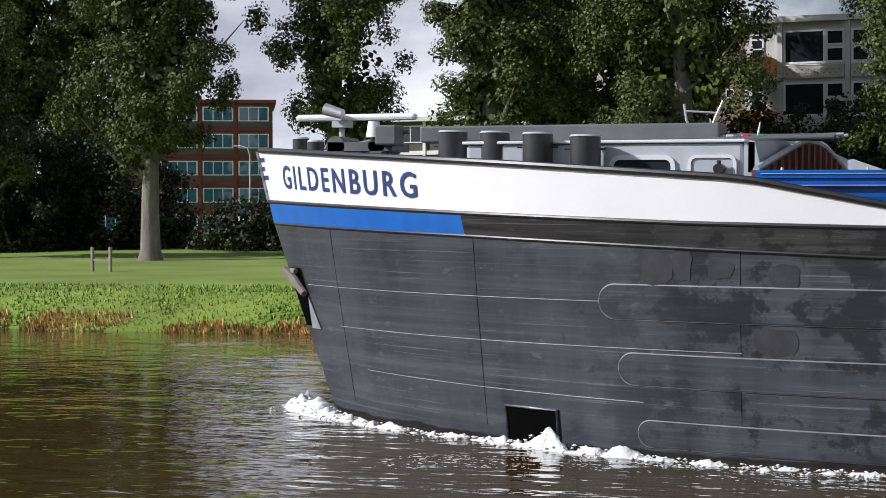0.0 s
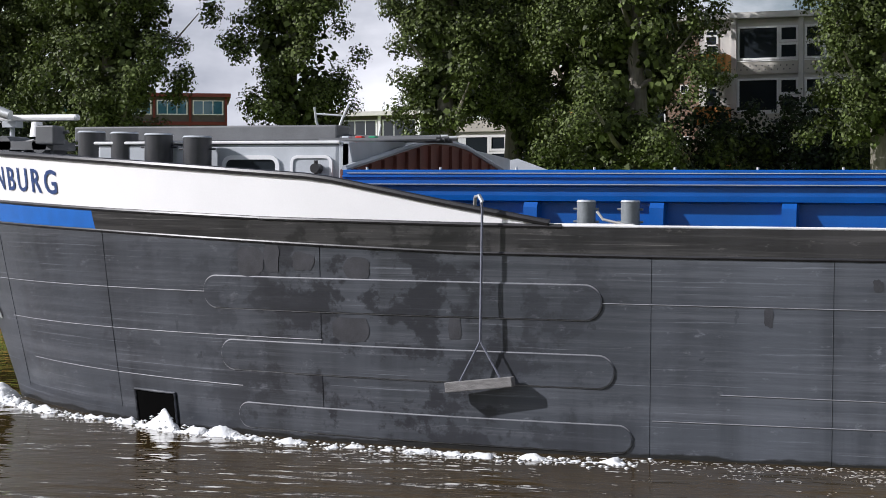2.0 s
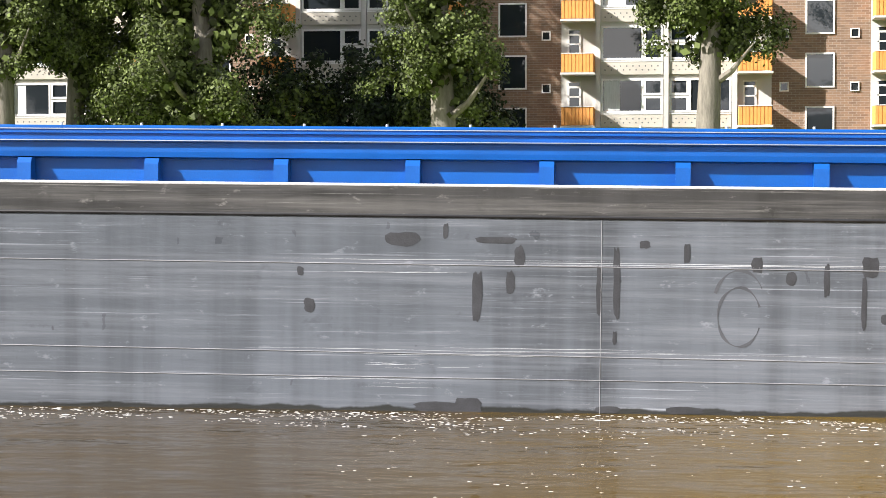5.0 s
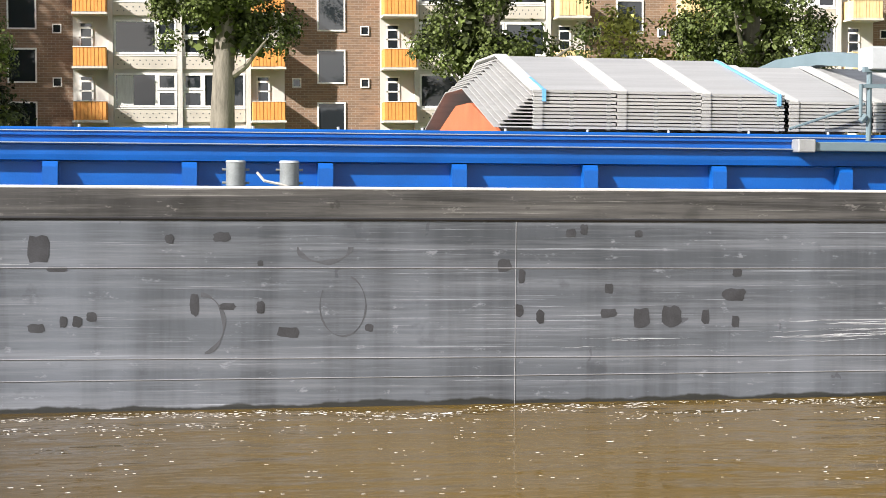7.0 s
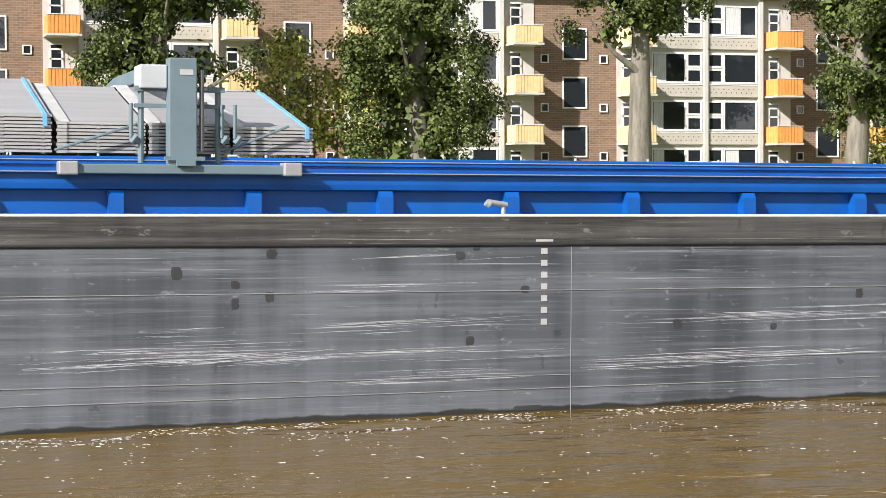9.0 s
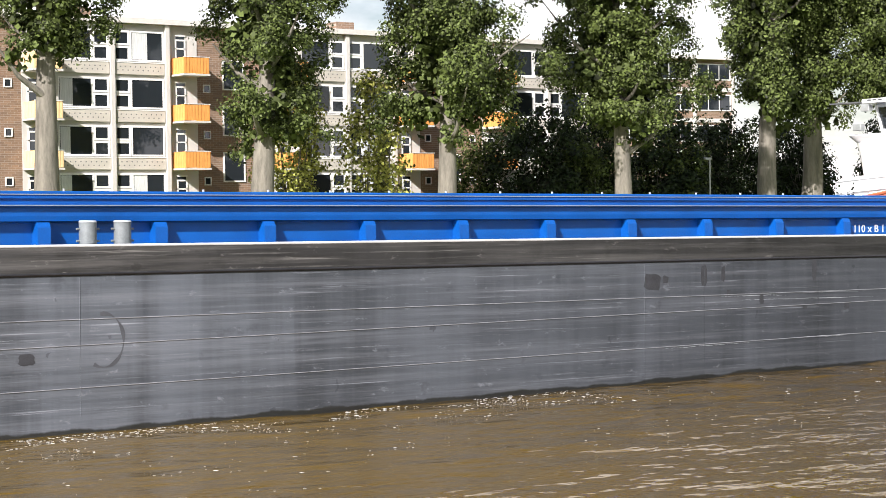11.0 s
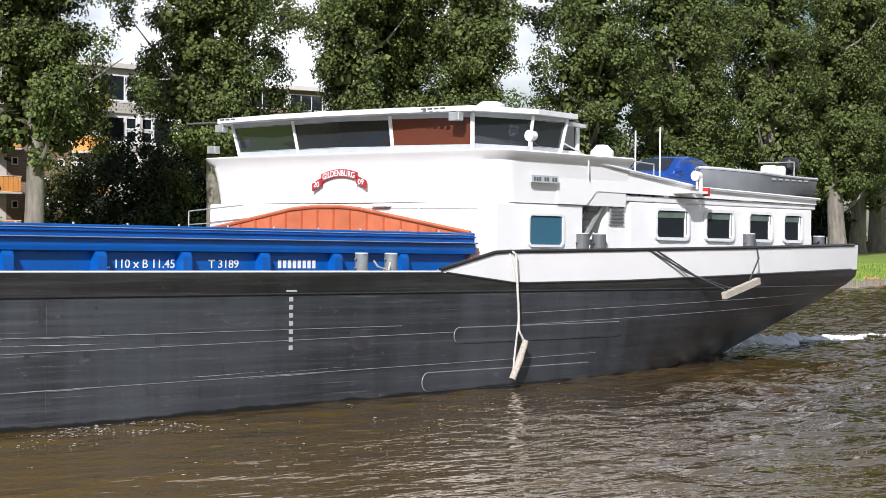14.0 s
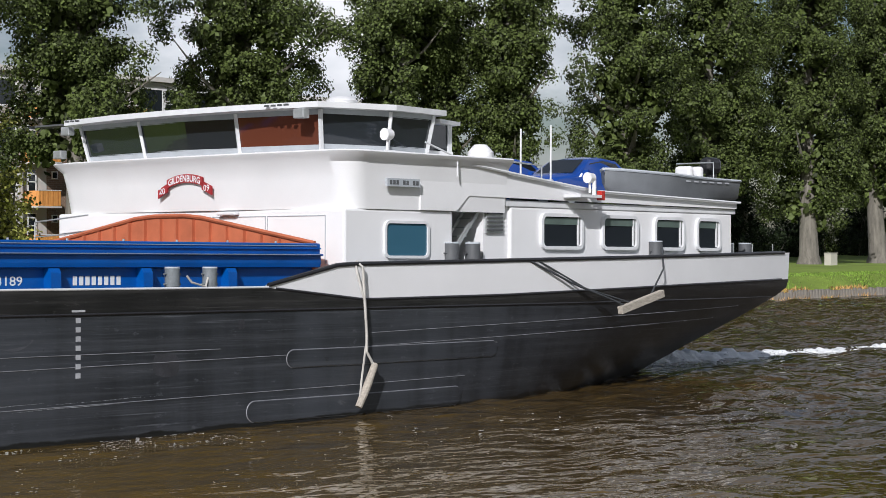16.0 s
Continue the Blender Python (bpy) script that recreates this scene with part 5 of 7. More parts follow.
    lamp(99.6, 0.4, 6.02, "white searchlight on a bracket")
    bm = bmesh.new()
    cyl(bm, (99.7, 0.35, 5.6), (99.7, 0.35, 5.98), 0.05, seg=10)
    box(bm, 99.0, 99.8, 0.2, 0.7, 5.55, 5.62)
    part("lamp_bracket", bm, M_WHITE_D, ship)
    part("navigation_lamp", one_box(99.85, 100.0, 0.25, 0.4, 5.5, 5.72, bevel=0.02), M_RED_L, ship)
    bm = bmesh.new()
    cyl(bm, (97.1, 1.6, 5.4), (97.1, 1.6, 6.1), 0.05, seg=10)
    cyl(bm, (97.1, 1.6, 6.1), (97.1, 1.6, 6.55), 0.30, 0.30, seg=20)
    cyl(bm, (97.1, 1.6, 6.55), (97.1, 1.6, 6.72), 0.30, 0.14, seg=20)
    smooth(part("radome", bm, M_WHITE, ship, "white antenna radome"))
    for x, y, z in ((98.4, 1.5, 7.15), (99.5, 1.5, 7.3)):
        bm = bmesh.new()
        cyl(bm, (x, y, 5.6), (x, y, z), 0.022, seg=6)
        part("antenna", bm, M_WHITE, ship)
    bm = bmesh.new()
    tube(bm, [(97.6, 1.2, 5.8), (97.6, 1.2, 6.35), (98.8, 1.2, 6.3), (98.8, 1.2, 5.7)], [0.02] * 4, 6)
    tube(bm, [(97.6, 1.2, 6.05), (98.8, 1.2, 6.0)], [0.016] * 2, 6)
    part("roof_rail", bm, M_GALV, ship)
    bm = bmesh.new()
    tube(bm, [(94.2, 0.6, 6.6), (94.7, 0.58, 6.45), (95.2, 0.58, 6.3), (95.2, 0.58, 5.9)], [0.02] * 4, 6)
    part("boarding_arm", bm, M_WHITE_D, ship)
    for y, z in ((10.2, 6.55), (1.8, 7.12), (9.9, 7.1)):
        part("floodlight", one_box(91.62, 91.8, y - 0.16, y + 0.16, z - 0.1, z + 0.1, bevel=0.02), M_GALV, ship)
    bm = bmesh.new()
    tube(bm, [(91.5, 10.9, 4.2), (91.5, 10.9, 4.95), (91.5, 8.8, 5.1)], [0.02] * 3, 6)
    tube(bm, [(91.5, 10.9, 4.6), (91.5, 9.6, 4.65)], [0.016] * 2, 6)
    part("deck_rail", bm, M_GALV, ship)


make_aft_house()

RIDERS = []


def ride(ob, local):
    """A thing carried by the ship at a pose in the ship's space."""
    RIDERS.append((ob, local))
    return ob


def hatch_stack(x0, width, layers, top, blue, fan=0.0):
    """A stack of nested roof-shaped aluminium hatch covers across the hold."""
    st = thing("hatch_cover_stack", "stack of nested aluminium hatch covers lying on the hold coaming", "hatch covers", "hatch cover stacks")
    pitch = (top - 4.45) / layers
    prof = [(1.22, 0.0), (1.34, 0.0), (4.7, 0.72), (BEAM - 4.7, 0.72), (BEAM - 1.34, 0.0), (BEAM - 1.22, 0.0)]
    for k in range(layers):
        z = 4.45 + pitch * (k + 1)
        j = 0.012 * (k % 2)
        bm = bmesh.new()
        up = [(p[0], z + p[1]) for p in prof]
        lo = [(p[0], z + p[1] - 0.02) for p in prof[::-1]]
        prism(bm, up + lo, "x", j - fan * (layers - 1 - k), width - j)
        # turned-down lips along both sides and a rolled flange at the fore edge
        for y in (1.205, BEAM - 1.235):
            box(bm, j, width - j, y, y + 0.03, z - pitch * 0.62, z + 0.004)
        box(bm, -0.05 + j, 0.10, 1.185, 1.25, z - pitch * 0.72, z + 0.006)
        part("hatch_cover", bm, M_ALU, st, "dull aluminium hatch cover")
    bm = bmesh.new()
    for k in range(layers):
        z = 4.45 + pitch * (k + 1)
        for x in (width * 0.44, width * 0.90):
            box(bm, x - 0.03, x + 0.03, 1.20, 1.24, z - pitch * 0.98, z - pitch * 0.60)
    tagged(part("stop_block", bm, M_DARKGREY, st), kind="stuff")
    bm = bmesh.new()
    z = top
    prism(bm, [(p[0], z + p[1] + 0.035) for p in prof[1:-1]] + [(p[0], z + p[1] - 0.0) for p in prof[1:-1]][::-1], "x", -0.06, 0.14)
    part("end_flange", bm, M_FLANGE, st, "bright flange strip of the top cover")
    if blue:
        bm = box(bmesh.new(), blue - 0.03, blue + 0.03, 1.17, 1.20, z - 0.17, z + 0.02)
        prism(bm, [(1.2, z + 0.01), (4.7, z + 0.745), (4.7, z + 0.722), (1.2, z - 0.012)], "x", blue - 0.025, blue + 0.025)
        part("blue_strap", bm, M_STRAP, st, "faded light blue strap")
    ride(st, Matrix.Translation((x0, 0, 0)))
    return st


M_FLANGE = mat("bright_flange", (0.55, 0.55, 0.54), 0.5, 0.2, var=0.15, bump=0.08)
M_STRAP = mat("faded_blue_strap", (0.12, 0.36, 0.66), 0.7, var=0.2, bump=0.1)
front = hatch_stack(42.98, 1.25, 11, 5.05, 0.12, 0.062)
part("end_board", prism(bmesh.new(), [(1.9, 4.43), (4.9, 4.98), (BEAM - 4.9, 4.98), (BEAM - 1.9, 4.43)], "x", -0.45, -0.38), M_RUST, front, "red-brown gabled end board")
hatch_stack(44.28, 1.28, 11, 5.04, 0)
hatch_stack(45.60, 1.28, 11, 5.02, 1.18)
hatch_stack(47.00, 1.26, 9, 4.92, 0)
hatch_stack(48.35, 1.18, 9, 4.92, 0)
hatch_stack(49.62, 1.20, 8, 4.88, 1.1)


def make_crane():
    cr = thing("hatch_crane", "grey-blue travelling hatch crane standing on rails along the coaming", "crane")
    part("runner_beam", one_box(46.95, 50.5, 0.72, 0.98, 4.16, 4.30, bevel=0.015), M_CRANE, cr)
    part("runner_beam", one_box(46.95, 50.5, BEAM - 0.98, BEAM - 0.72, 4.16, 4.30, bevel=0.015), M_CRANE, cr)
    for x in (46.98, 50.3):
        part("wheel_box", one_box(x - 0.06, x + 0.22, 0.66, 1.0, 4.14, 4.34, bevel=0.02), M_STEELPOST, cr)
    for s in (0, 1):
        bm = box(bmesh.new(), 48.52, 48.94, 0.72, 1.02, 4.28, 5.87, 0.02)
        post = part("upright", mirror(bm) if s else bm, M_CRANE, cr, "grey-blue box-section upright")
        bm = box(bmesh.new(), 48.45, 49.05, 0.68, 0.74, 4.36, 4.42)
        box(bm, 48.62, 48.9, 0.64, 0.70, 4.28, 4.36)
        part("foot_plate", mirror(bm) if s else bm, M_CRANE, post)
        bm = box(bmesh.new(), 48.68, 48.88, 0.712, 0.718, 5.62, 5.70)
        part("maker_plate", mirror(bm) if s else bm, M_MARK, post)
    part("cable_box", one_box(48.11, 48.515, 0.82, 1.4, 5.42, 5.77, bevel=0.02), M_GREYPAINT, cr, "pale grey cable housing")
    part("bridge_beam", prism(bmesh.new(), [(1.02, 5.42), (1.02, 5.62), (4.5, 5.92), (6.95, 5.92), (BEAM - 1.02, 5.62), (BEAM - 1.02, 5.42), (6.8, 5.70), (4.65, 5.70)], "x", 48.58, 48.9), M_CRANE, cr, "gabled bridge beam over the covers")
    bm = box(bmesh.new(), 48.1, 48.62, BEAM - 1.5, BEAM - 1.02, 5.36, 5.62, 0.03)
    box(bm, 47.75, 48.12, BEAM - 1.4, BEAM - 1.1, 5.45, 5.56, 0.02)
    part("drive_bracket", bm, M_CRANE, cr)
    bm = bmesh.new()
    for x in (48.15, 49.3):
        cyl(bm, (x, 1.0, 4.32), (x, 1.0, 5.45), 0.045, seg=8)
    box(bm, 48.05, 49.4, 0.94, 1.04, 5.38, 5.46)
    box(bm, 48.05, 49.4, 0.94, 1.04, 5.14, 5.20)
    for x0, x1 in ((46.9, 48.1), (49.4, 50.4)):
        cyl(bm, (x0, 1.05, 4.5), (x1, 1.05, 4.9), 0.02, seg=6)
    part("lifting_frame", bm, M_CRANE, cr)
    for x in (48.0, 49.35, 49.55):
        bm = bmesh.new()
        cyl(bm, (x, 0.95, 4.7), (x, 0.95, 5.2), 0.03, seg=8)
        cyl(bm, (x, 0.95, 4.62), (x + 0.08, 0.95, 4.72), 0.05, seg=8)
        part("lifting_hook", bm, M_CRANE, cr)
    bm = bmesh.new()
    cyl(bm, (49.02, 0.8, 4.5), (49.02, 0.8, 5.7), 0.035, seg=8)
    for k in range(6):
        box(bm, 48.98, 49.1, 0.78, 0.86, 4.6 + 0.2 * k, 4.63 + 0.2 * k)
    part("cable_chain", bm, M_DARKGREY, cr)
    ride(cr, Matrix.Identity(4))


make_crane()


def fender_board(x0, x1, y, z0, z1, top, label, wood, rope):
    """A wooden fender board hung over the side on ropes."""
    f = thing("wooden_fender", label, "fender", "hanging fenders")
    bm = bmesh.new()
    d = Vector((x1 - x0, 0, z1 - z0))
    tilt = math.atan2(d.z, d.x)
    box(bm, -d.length / 2, d.length / 2, -0.09, 0.09, -0.075, 0.075, 0.012)
    bmesh.ops.transform(bm, matrix=Matrix.Translation(((x0 + x1) / 2, y, (z0 + z1) / 2)) @ Matrix.Rotation(-tilt, 4, "Y"), verts=bm.verts)
    part("board", bm, wood, f)
    xm, zm = top[0], (z0 + z1) / 2 + 0.65
    bm = bmesh.new()
    tube(bm, [top, (top[0] + 0.01, y, top[2] - 0.12), (xm, y, zm)], [0.022] * 3, 6)
    tube(bm, [(xm, y, zm), (x0 + 0.2 * d.x, y, z0 + 0.1)], [0.016] * 2, 6)
    tube(bm, [(xm, y, zm), (x1 - 0.2 * d.x, y, z1 + 0.05)], [0.016] * 2, 6)
    part("rope", bm, rope, f)
    ride(f, Matrix.Identity(4))


fender_board(12.86, 13.92, -0.17, 1.10, 1.23, (13.39, -0.2, 3.93), "grey wooden fender board hung on ropes over the bow side", M_GREYWOOD, M_BLUEROPE)


def more_fenders():
    bm = bmesh.new()
    tube(bm, [(13.2, 0.05, 3.8), (13.25, -0.05, 3.98), (13.36, -0.2, 4.0), (13.42, -0.22, 3.9)], [0.03] * 4, 8)
    smooth(part("fender_davit", bm, M_GALV, ship))
    f = thing("wooden_fender", "pale round timber fender hung on a white rope", "fender", "hanging fenders")
    bm = bmesh.new()
    tube(bm, [(91.42, -0.22, 1.16), (91.62, -0.25, 1.55), (91.88, -0.22, 2.0)], [0.075, 0.085, 0.07], 10)
    smooth(part("timber", bm, M_WOOD, f))
    bm = bmesh.new()
    tube(bm, [(91.6, 0.05, 4.06), (91.62, -0.12, 3.95), (91.7, -0.16, 2.6), (91.66, -0.2, 2.25), (91.86, -0.22, 1.95)], [0.028] * 5, 6)
    tube(bm, [(91.7, -0.16, 2.5), (91.52, -0.2, 1.7), (91.45, -0.22, 1.3)], [0.022] * 3, 6)
    tube(bm, [(91.55, 0.02, 4.03), (91.5, -0.1, 3.8), (91.64, -0.14, 3.3)], [0.022] * 3, 6)
    part("rope", bm, M_ROPE, f)
    ride(f, Matrix.Identity(4))
    f = thing("wooden_fender", "short grey wooden fender slung on ropes from the stern bulwark", "fender", "hanging fenders")
    bm = bmesh.new()
    box(bm, -0.85, 0.85, -0.07, 0.07, -0.09, 0.09, 0.012)
    bmesh.ops.transform(bm, matrix=Matrix.Translation((100.75, -0.25, 3.12)) @ Matrix.Rotation(radians(-13), 4, "Y"), verts=bm.verts)
    part("board", bm, M_WOOD, f)
    bm = bmesh.new()
    tube(bm, [(96.9, 0.0, 4.1), (98.4, -0.12, 3.55), (99.8, -0.2, 3.15), (100.2, -0.22, 3.02)], [0.025] * 4, 6)
    tube(bm, [(97.2, 0.0, 4.1), (98.8, -0.12, 3.45), (100.4, -0.2, 3.1)], [0.02] * 3, 6)
    tube(bm, [(102.6, 0.5, 4.4), (101.9, -0.05, 3.9), (101.2, -0.2, 3.3)], [0.022] * 3, 6)
    part("rope", bm, M_DARKROPE, f)
    ride(f, Matrix.Identity(4))


more_fenders()


def make_car():
    """A saloon car lashed on the aft roof, built about its own middle, nose to -x."""
    c = thing("parked_car", "dark blue car parked on the ship's aft roof", "car", "cars on the roof")
    prof = [(-2.1, 0.35), (-2.15, 0.62), (-1.95, 0.78), (-0.95, 0.92), (-0.25, 1.32), (0.35, 1.42), (1.05, 1.36), (1.75, 1.02), (2.1, 0.95), (2.15, 0.6), (2.08, 0.35)]
    bm = bmesh.new()
    rows = []
    for k, (w, sh) in enumerate(((-0.86, 0.10), (-0.82, 0.03), (-0.66, 0.0), (0, -0.02), (0.66, 0.0), (0.82, 0.03), (0.86, 0.10))):
        rows.append([(x, w * (1.0 if z < 0.95 else 0.80), 0.35 + (z - 0.35) * (1 - sh)) for x, z in prof])
    vs = sheet(bm, rows)
    bm.faces.new(vs[0])
    bm.faces.new(vs[-1][::-1])
    bmesh.ops.recalc_face_normals(bm, faces=bm.faces)
    smooth(part("body", bm, M_CARBLUE, c), 40)
    for s in (-1, 1):
        bm = prism(bmesh.new(), [(-0.74, 0.97), (-0.20, 1.24), (0.35, 1.32), (0.98, 1.26), (1.42, 1.0)], "y", s * 0.685 - 0.02, s * 0.685 + 0.015)
        part("side_window", bm, M_GLASS, c)
    for x0, z0, x1, z1, nm in ((-0.92, 0.96, -0.28, 1.33, "windscreen"), (1.08, 1.37, 1.72, 1.06, "rear_window")):
        bm = bmesh.new()
        bm.faces.new([bm.verts.new(p) for p in ((x0, -0.6, z0 + 0.01), (x0, 0.6, z0 + 0.01), (x1, 0.52, z1 + 0.012), (x1, -0.52, z1 + 0.012))])
        part(nm, bm, M_GLASS, c)
    for x in (-1.35, 1.3):
        for s in (-1, 1):
            bm = bmesh.new()
            cyl(bm, (x, s * 0.70, 0.31), (x, s * 0.88, 0.31), 0.31, seg=20)
            w = part("wheel", bm, M_RUBBER, c)
            bm = bmesh.new()
            cyl(bm, (x, s * 0.86, 0.31), (x, s * 0.89, 0.31), 0.2, seg=14)
            part("rim", bm, M_GALV, w)
    for s in (-1, 1):
        part("headlight", one_box(-2.14, -2.0, s * 0.62 - 0.14, s * 0.62 + 0.14, 0.62, 0.74), M_GALV, c)
        part("door_mirror", one_box(-0.75, -0.6, s * 0.9 - 0.08, s * 0.9 + 0.08, 0.92, 1.04, bevel=0.02), M_CARBLUE, c)
    return c


car = make_car()
ride(car, pose(104.6, 4.9, 5.44, 0, 0, 4))
ride(copy_thing(car, Matrix.Identity(4)), pose(103.5, 7.0, 5.44, 0, 0, 0))


def make_dinghy():
    d = thing("dinghy", "grey aluminium motor dinghy stowed on the aft roof", "boat")
    bm = bmesh.new()
    rows = []
    for i in range(15):
        u = i / 14
        x = -3.0 + 4.7 * u
        w = 0.95 * min(1.0, (u / 0.35) ** 0.6 if u > 0 else 0.02)
        keel = 0.05 + 0.45 * max(0, 1 - u / 0.3) ** 1.5
        sheer = 0.78 + 0.18 * (1 - u) ** 2
        rows.append([(x, -w * 1.0, sheer), (x, -w * 0.92, keel + 0.28), (x, -w * 0.55, keel + 0.06), (x, 0, keel), (x, w * 0.55, keel + 0.06), (x, w * 0.92, keel + 0.28), (x, w, sheer)])
    vs = sheet(bm, rows)
    bm.faces.new(vs[-1])
    bmesh.ops.recalc_face_normals(bm, faces=bm.faces)
    smooth(part("hull", bm, M_BOATGREY, d), 50)
    bm = bmesh.new()
    for s in (-1, 1):
        tube(bm, [(r[0][0], s * abs(r[0][1]), r[0][2]) for r in rows], [0.04] * 15, 6)
    part("gunwale", bm, M_GREYPAINT, d)
    for x in (-0.35, 0.1):
        bm = box(bmesh.new(), x, x + 0.22, -0.75, -0.25, 0.70, 1.12, 0.08)
        part("seat_back", bm, M_WHITE, d)
    bm = bmesh.new()
    box(bm, 1.05, 1.62, -0.45, -0.02, 0.98, 1.42, 0.14)
    box(bm, 1.25, 1.5, -0.34, -0.12, 0.3, 1.0, 0.04)
    part("outboard_motor", bm, M_BLACK, d)
    bm = bmesh.new()
    tube(bm, [(0.8, -0.7, 0.8), (0.8, -0.7, 1.25), (0.8, 0.5, 1.25)], [0.02] * 3, 6)
    part("grab_rail", bm, M_GALV, d)
    for x in (-1.5, 1.0):
        part("chock", one_box(x - 0.1, x + 0.1, -0.7, 0.7, -0.02, 0.2), M_POST, d)
    for k in range(6):
        x = -0.8 + 0.35 * k
        part("side_bar", one_box(x, x + 0.2, -0.965, -0.955, 0.68, 0.72), M_MARK, d)
    return d


ride(make_dinghy(), pose(105.6, 2.3, 5.44, 0, 0, 0))


# ---- the far bank: flats ----
FRONT = 100.0
FLOORS = (3.05, 5.85, 8.65, 11.45)
ROOF = 14.45
SECTIONS = [-41.0 + 0, -24.65, -8.45, 7.75, 24.1, 40.45, 56.85, 73.3]


def pane_window(parent, x0, x1, z0, z1, y, w=0.09, label=""):
    """White framed window proud of a wall facing -y."""
    bm = bmesh.new()
    for a, b, c, d in ((x0, x1, z0, z0 + w), (x0, x1, z1 - w, z1), (x0, x0 + w, z0 + w, z1 - w), (x1 - w, x1, z0 + w, z1 - w)):
        box(bm, a, b, y - 0.07, y + 0.05, c, d)
    f = part("window", bm, M_FRAME, parent, label)
    part("pane", one_box(x0 + w, x1 - w, y - 0.02, y + 0.0, z0 + w, z1 - w), M_GLASS, f)
    return f


def balcony(parent, x0, x1, zf, material):
    b = part("balcony", one_box(x0 - 0.06, x1 + 0.06, FRONT - 1.7, FRONT, zf - 0.05, zf + 0.06), M_CREAM, parent, "balcony with orange ribbed panels")
    # one ribbed sheet folded round three sides
    pts = []
    yb = FRONT - 1.7
    for i in range(8):
        y = FRONT - 0.02 - (1.66) * i / 8
        pts += [(x0, y), (x0 + 0.03, y - 0.03), (x0 + 0.03, y - 0.05), (x0, y - 0.08)]
    n = 9
    for i in range(n):
        a, w_ = x0 + (x1 - x0) * i / n, (x1 - x0) / n
        pts += [(a + 0.01, yb), (a + w_ - 0.03, yb), (a + w_ - 0.025, yb + 0.04), (a + w_ - 0.005, yb + 0.04)]
    for i in range(8):
        y = FRONT - 1.68 + 1.66 * i / 8
        pts += [(x1, y), (x1, y + 0.13), (x1 - 0.03, y + 0.15), (x1 - 0.03, y + 0.18)]
    bm = bmesh.new()
    sheet(bm, [[(p[0], p[1], zf + 0.08), (p[0], p[1], zf + 1.04)] for p in pts])
    part("balcony_panel", bm, material, b)
    bm = bmesh.new()
    box(bm, x0 - 0.02, x1 + 0.02, FRONT - 1.73, FRONT - 1.65, zf + 1.04, zf + 1.08)
    part("handrail", bm, M_FRAME, b)
    w = 0.72
    xd = x0 + 0.25
    bm = bmesh.new()
    for a, c, d, e in ((xd, xd + w, zf + 2.1, zf + 2.2), (xd, xd + 0.1, zf + 0.06, zf + 2.1), (xd + w - 0.1, xd + w, zf + 0.06, zf + 2.1), (xd, xd + w, zf + 0.06, zf + 1.0), (xd, xd + w, zf + 2.38, zf + 2.46), (xd, xd + w, zf + 1.6, zf + 1.68)):
        box(bm, a, c, FRONT - 0.11, FRONT - 0.045, d, e)
    part("balcony_door", bm, M_FRAME, b)
    part("pane", one_box(xd + 0.08, xd + w - 0.08, FRONT - 0.08, FRONT - 0.06, zf + 1.0, zf + 2.38), M_GLASS, b)


def bay_panel(parent, x0, x1, z0, z1):
    """Pale concrete parapet with two rows of dark discs painting in the shaded holes."""
    p = part("parapet", one_box(x0, x1, FRONT - 0.28, FRONT - 0.10, z0, z1), M_CONC, parent, "pale perforated concrete parapet")
    bm = bmesh.new()
    n = int((x1 - x0) / 0.36)
    for i in range(n):
        for k in range(2):
            x = x0 + 0.2 + (x1 - x0 - 0.3) * (i + 0.5 * k) / n
            z = z0 + (z1 - z0) * (0.36 + 0.3 * k)
            cyl(bm, (x, FRONT - 0.285, z), (x, FRONT - 0.27, z), 0.042, seg=6)
    tagged(part("hole_disc", bm, M_DARKGREY, p), kind="stuff")
    part("coping", one_box(x0, x1, FRONT - 0.31, FRONT - 0.08, z1, z1 + 0.06), M_FRAME, p)


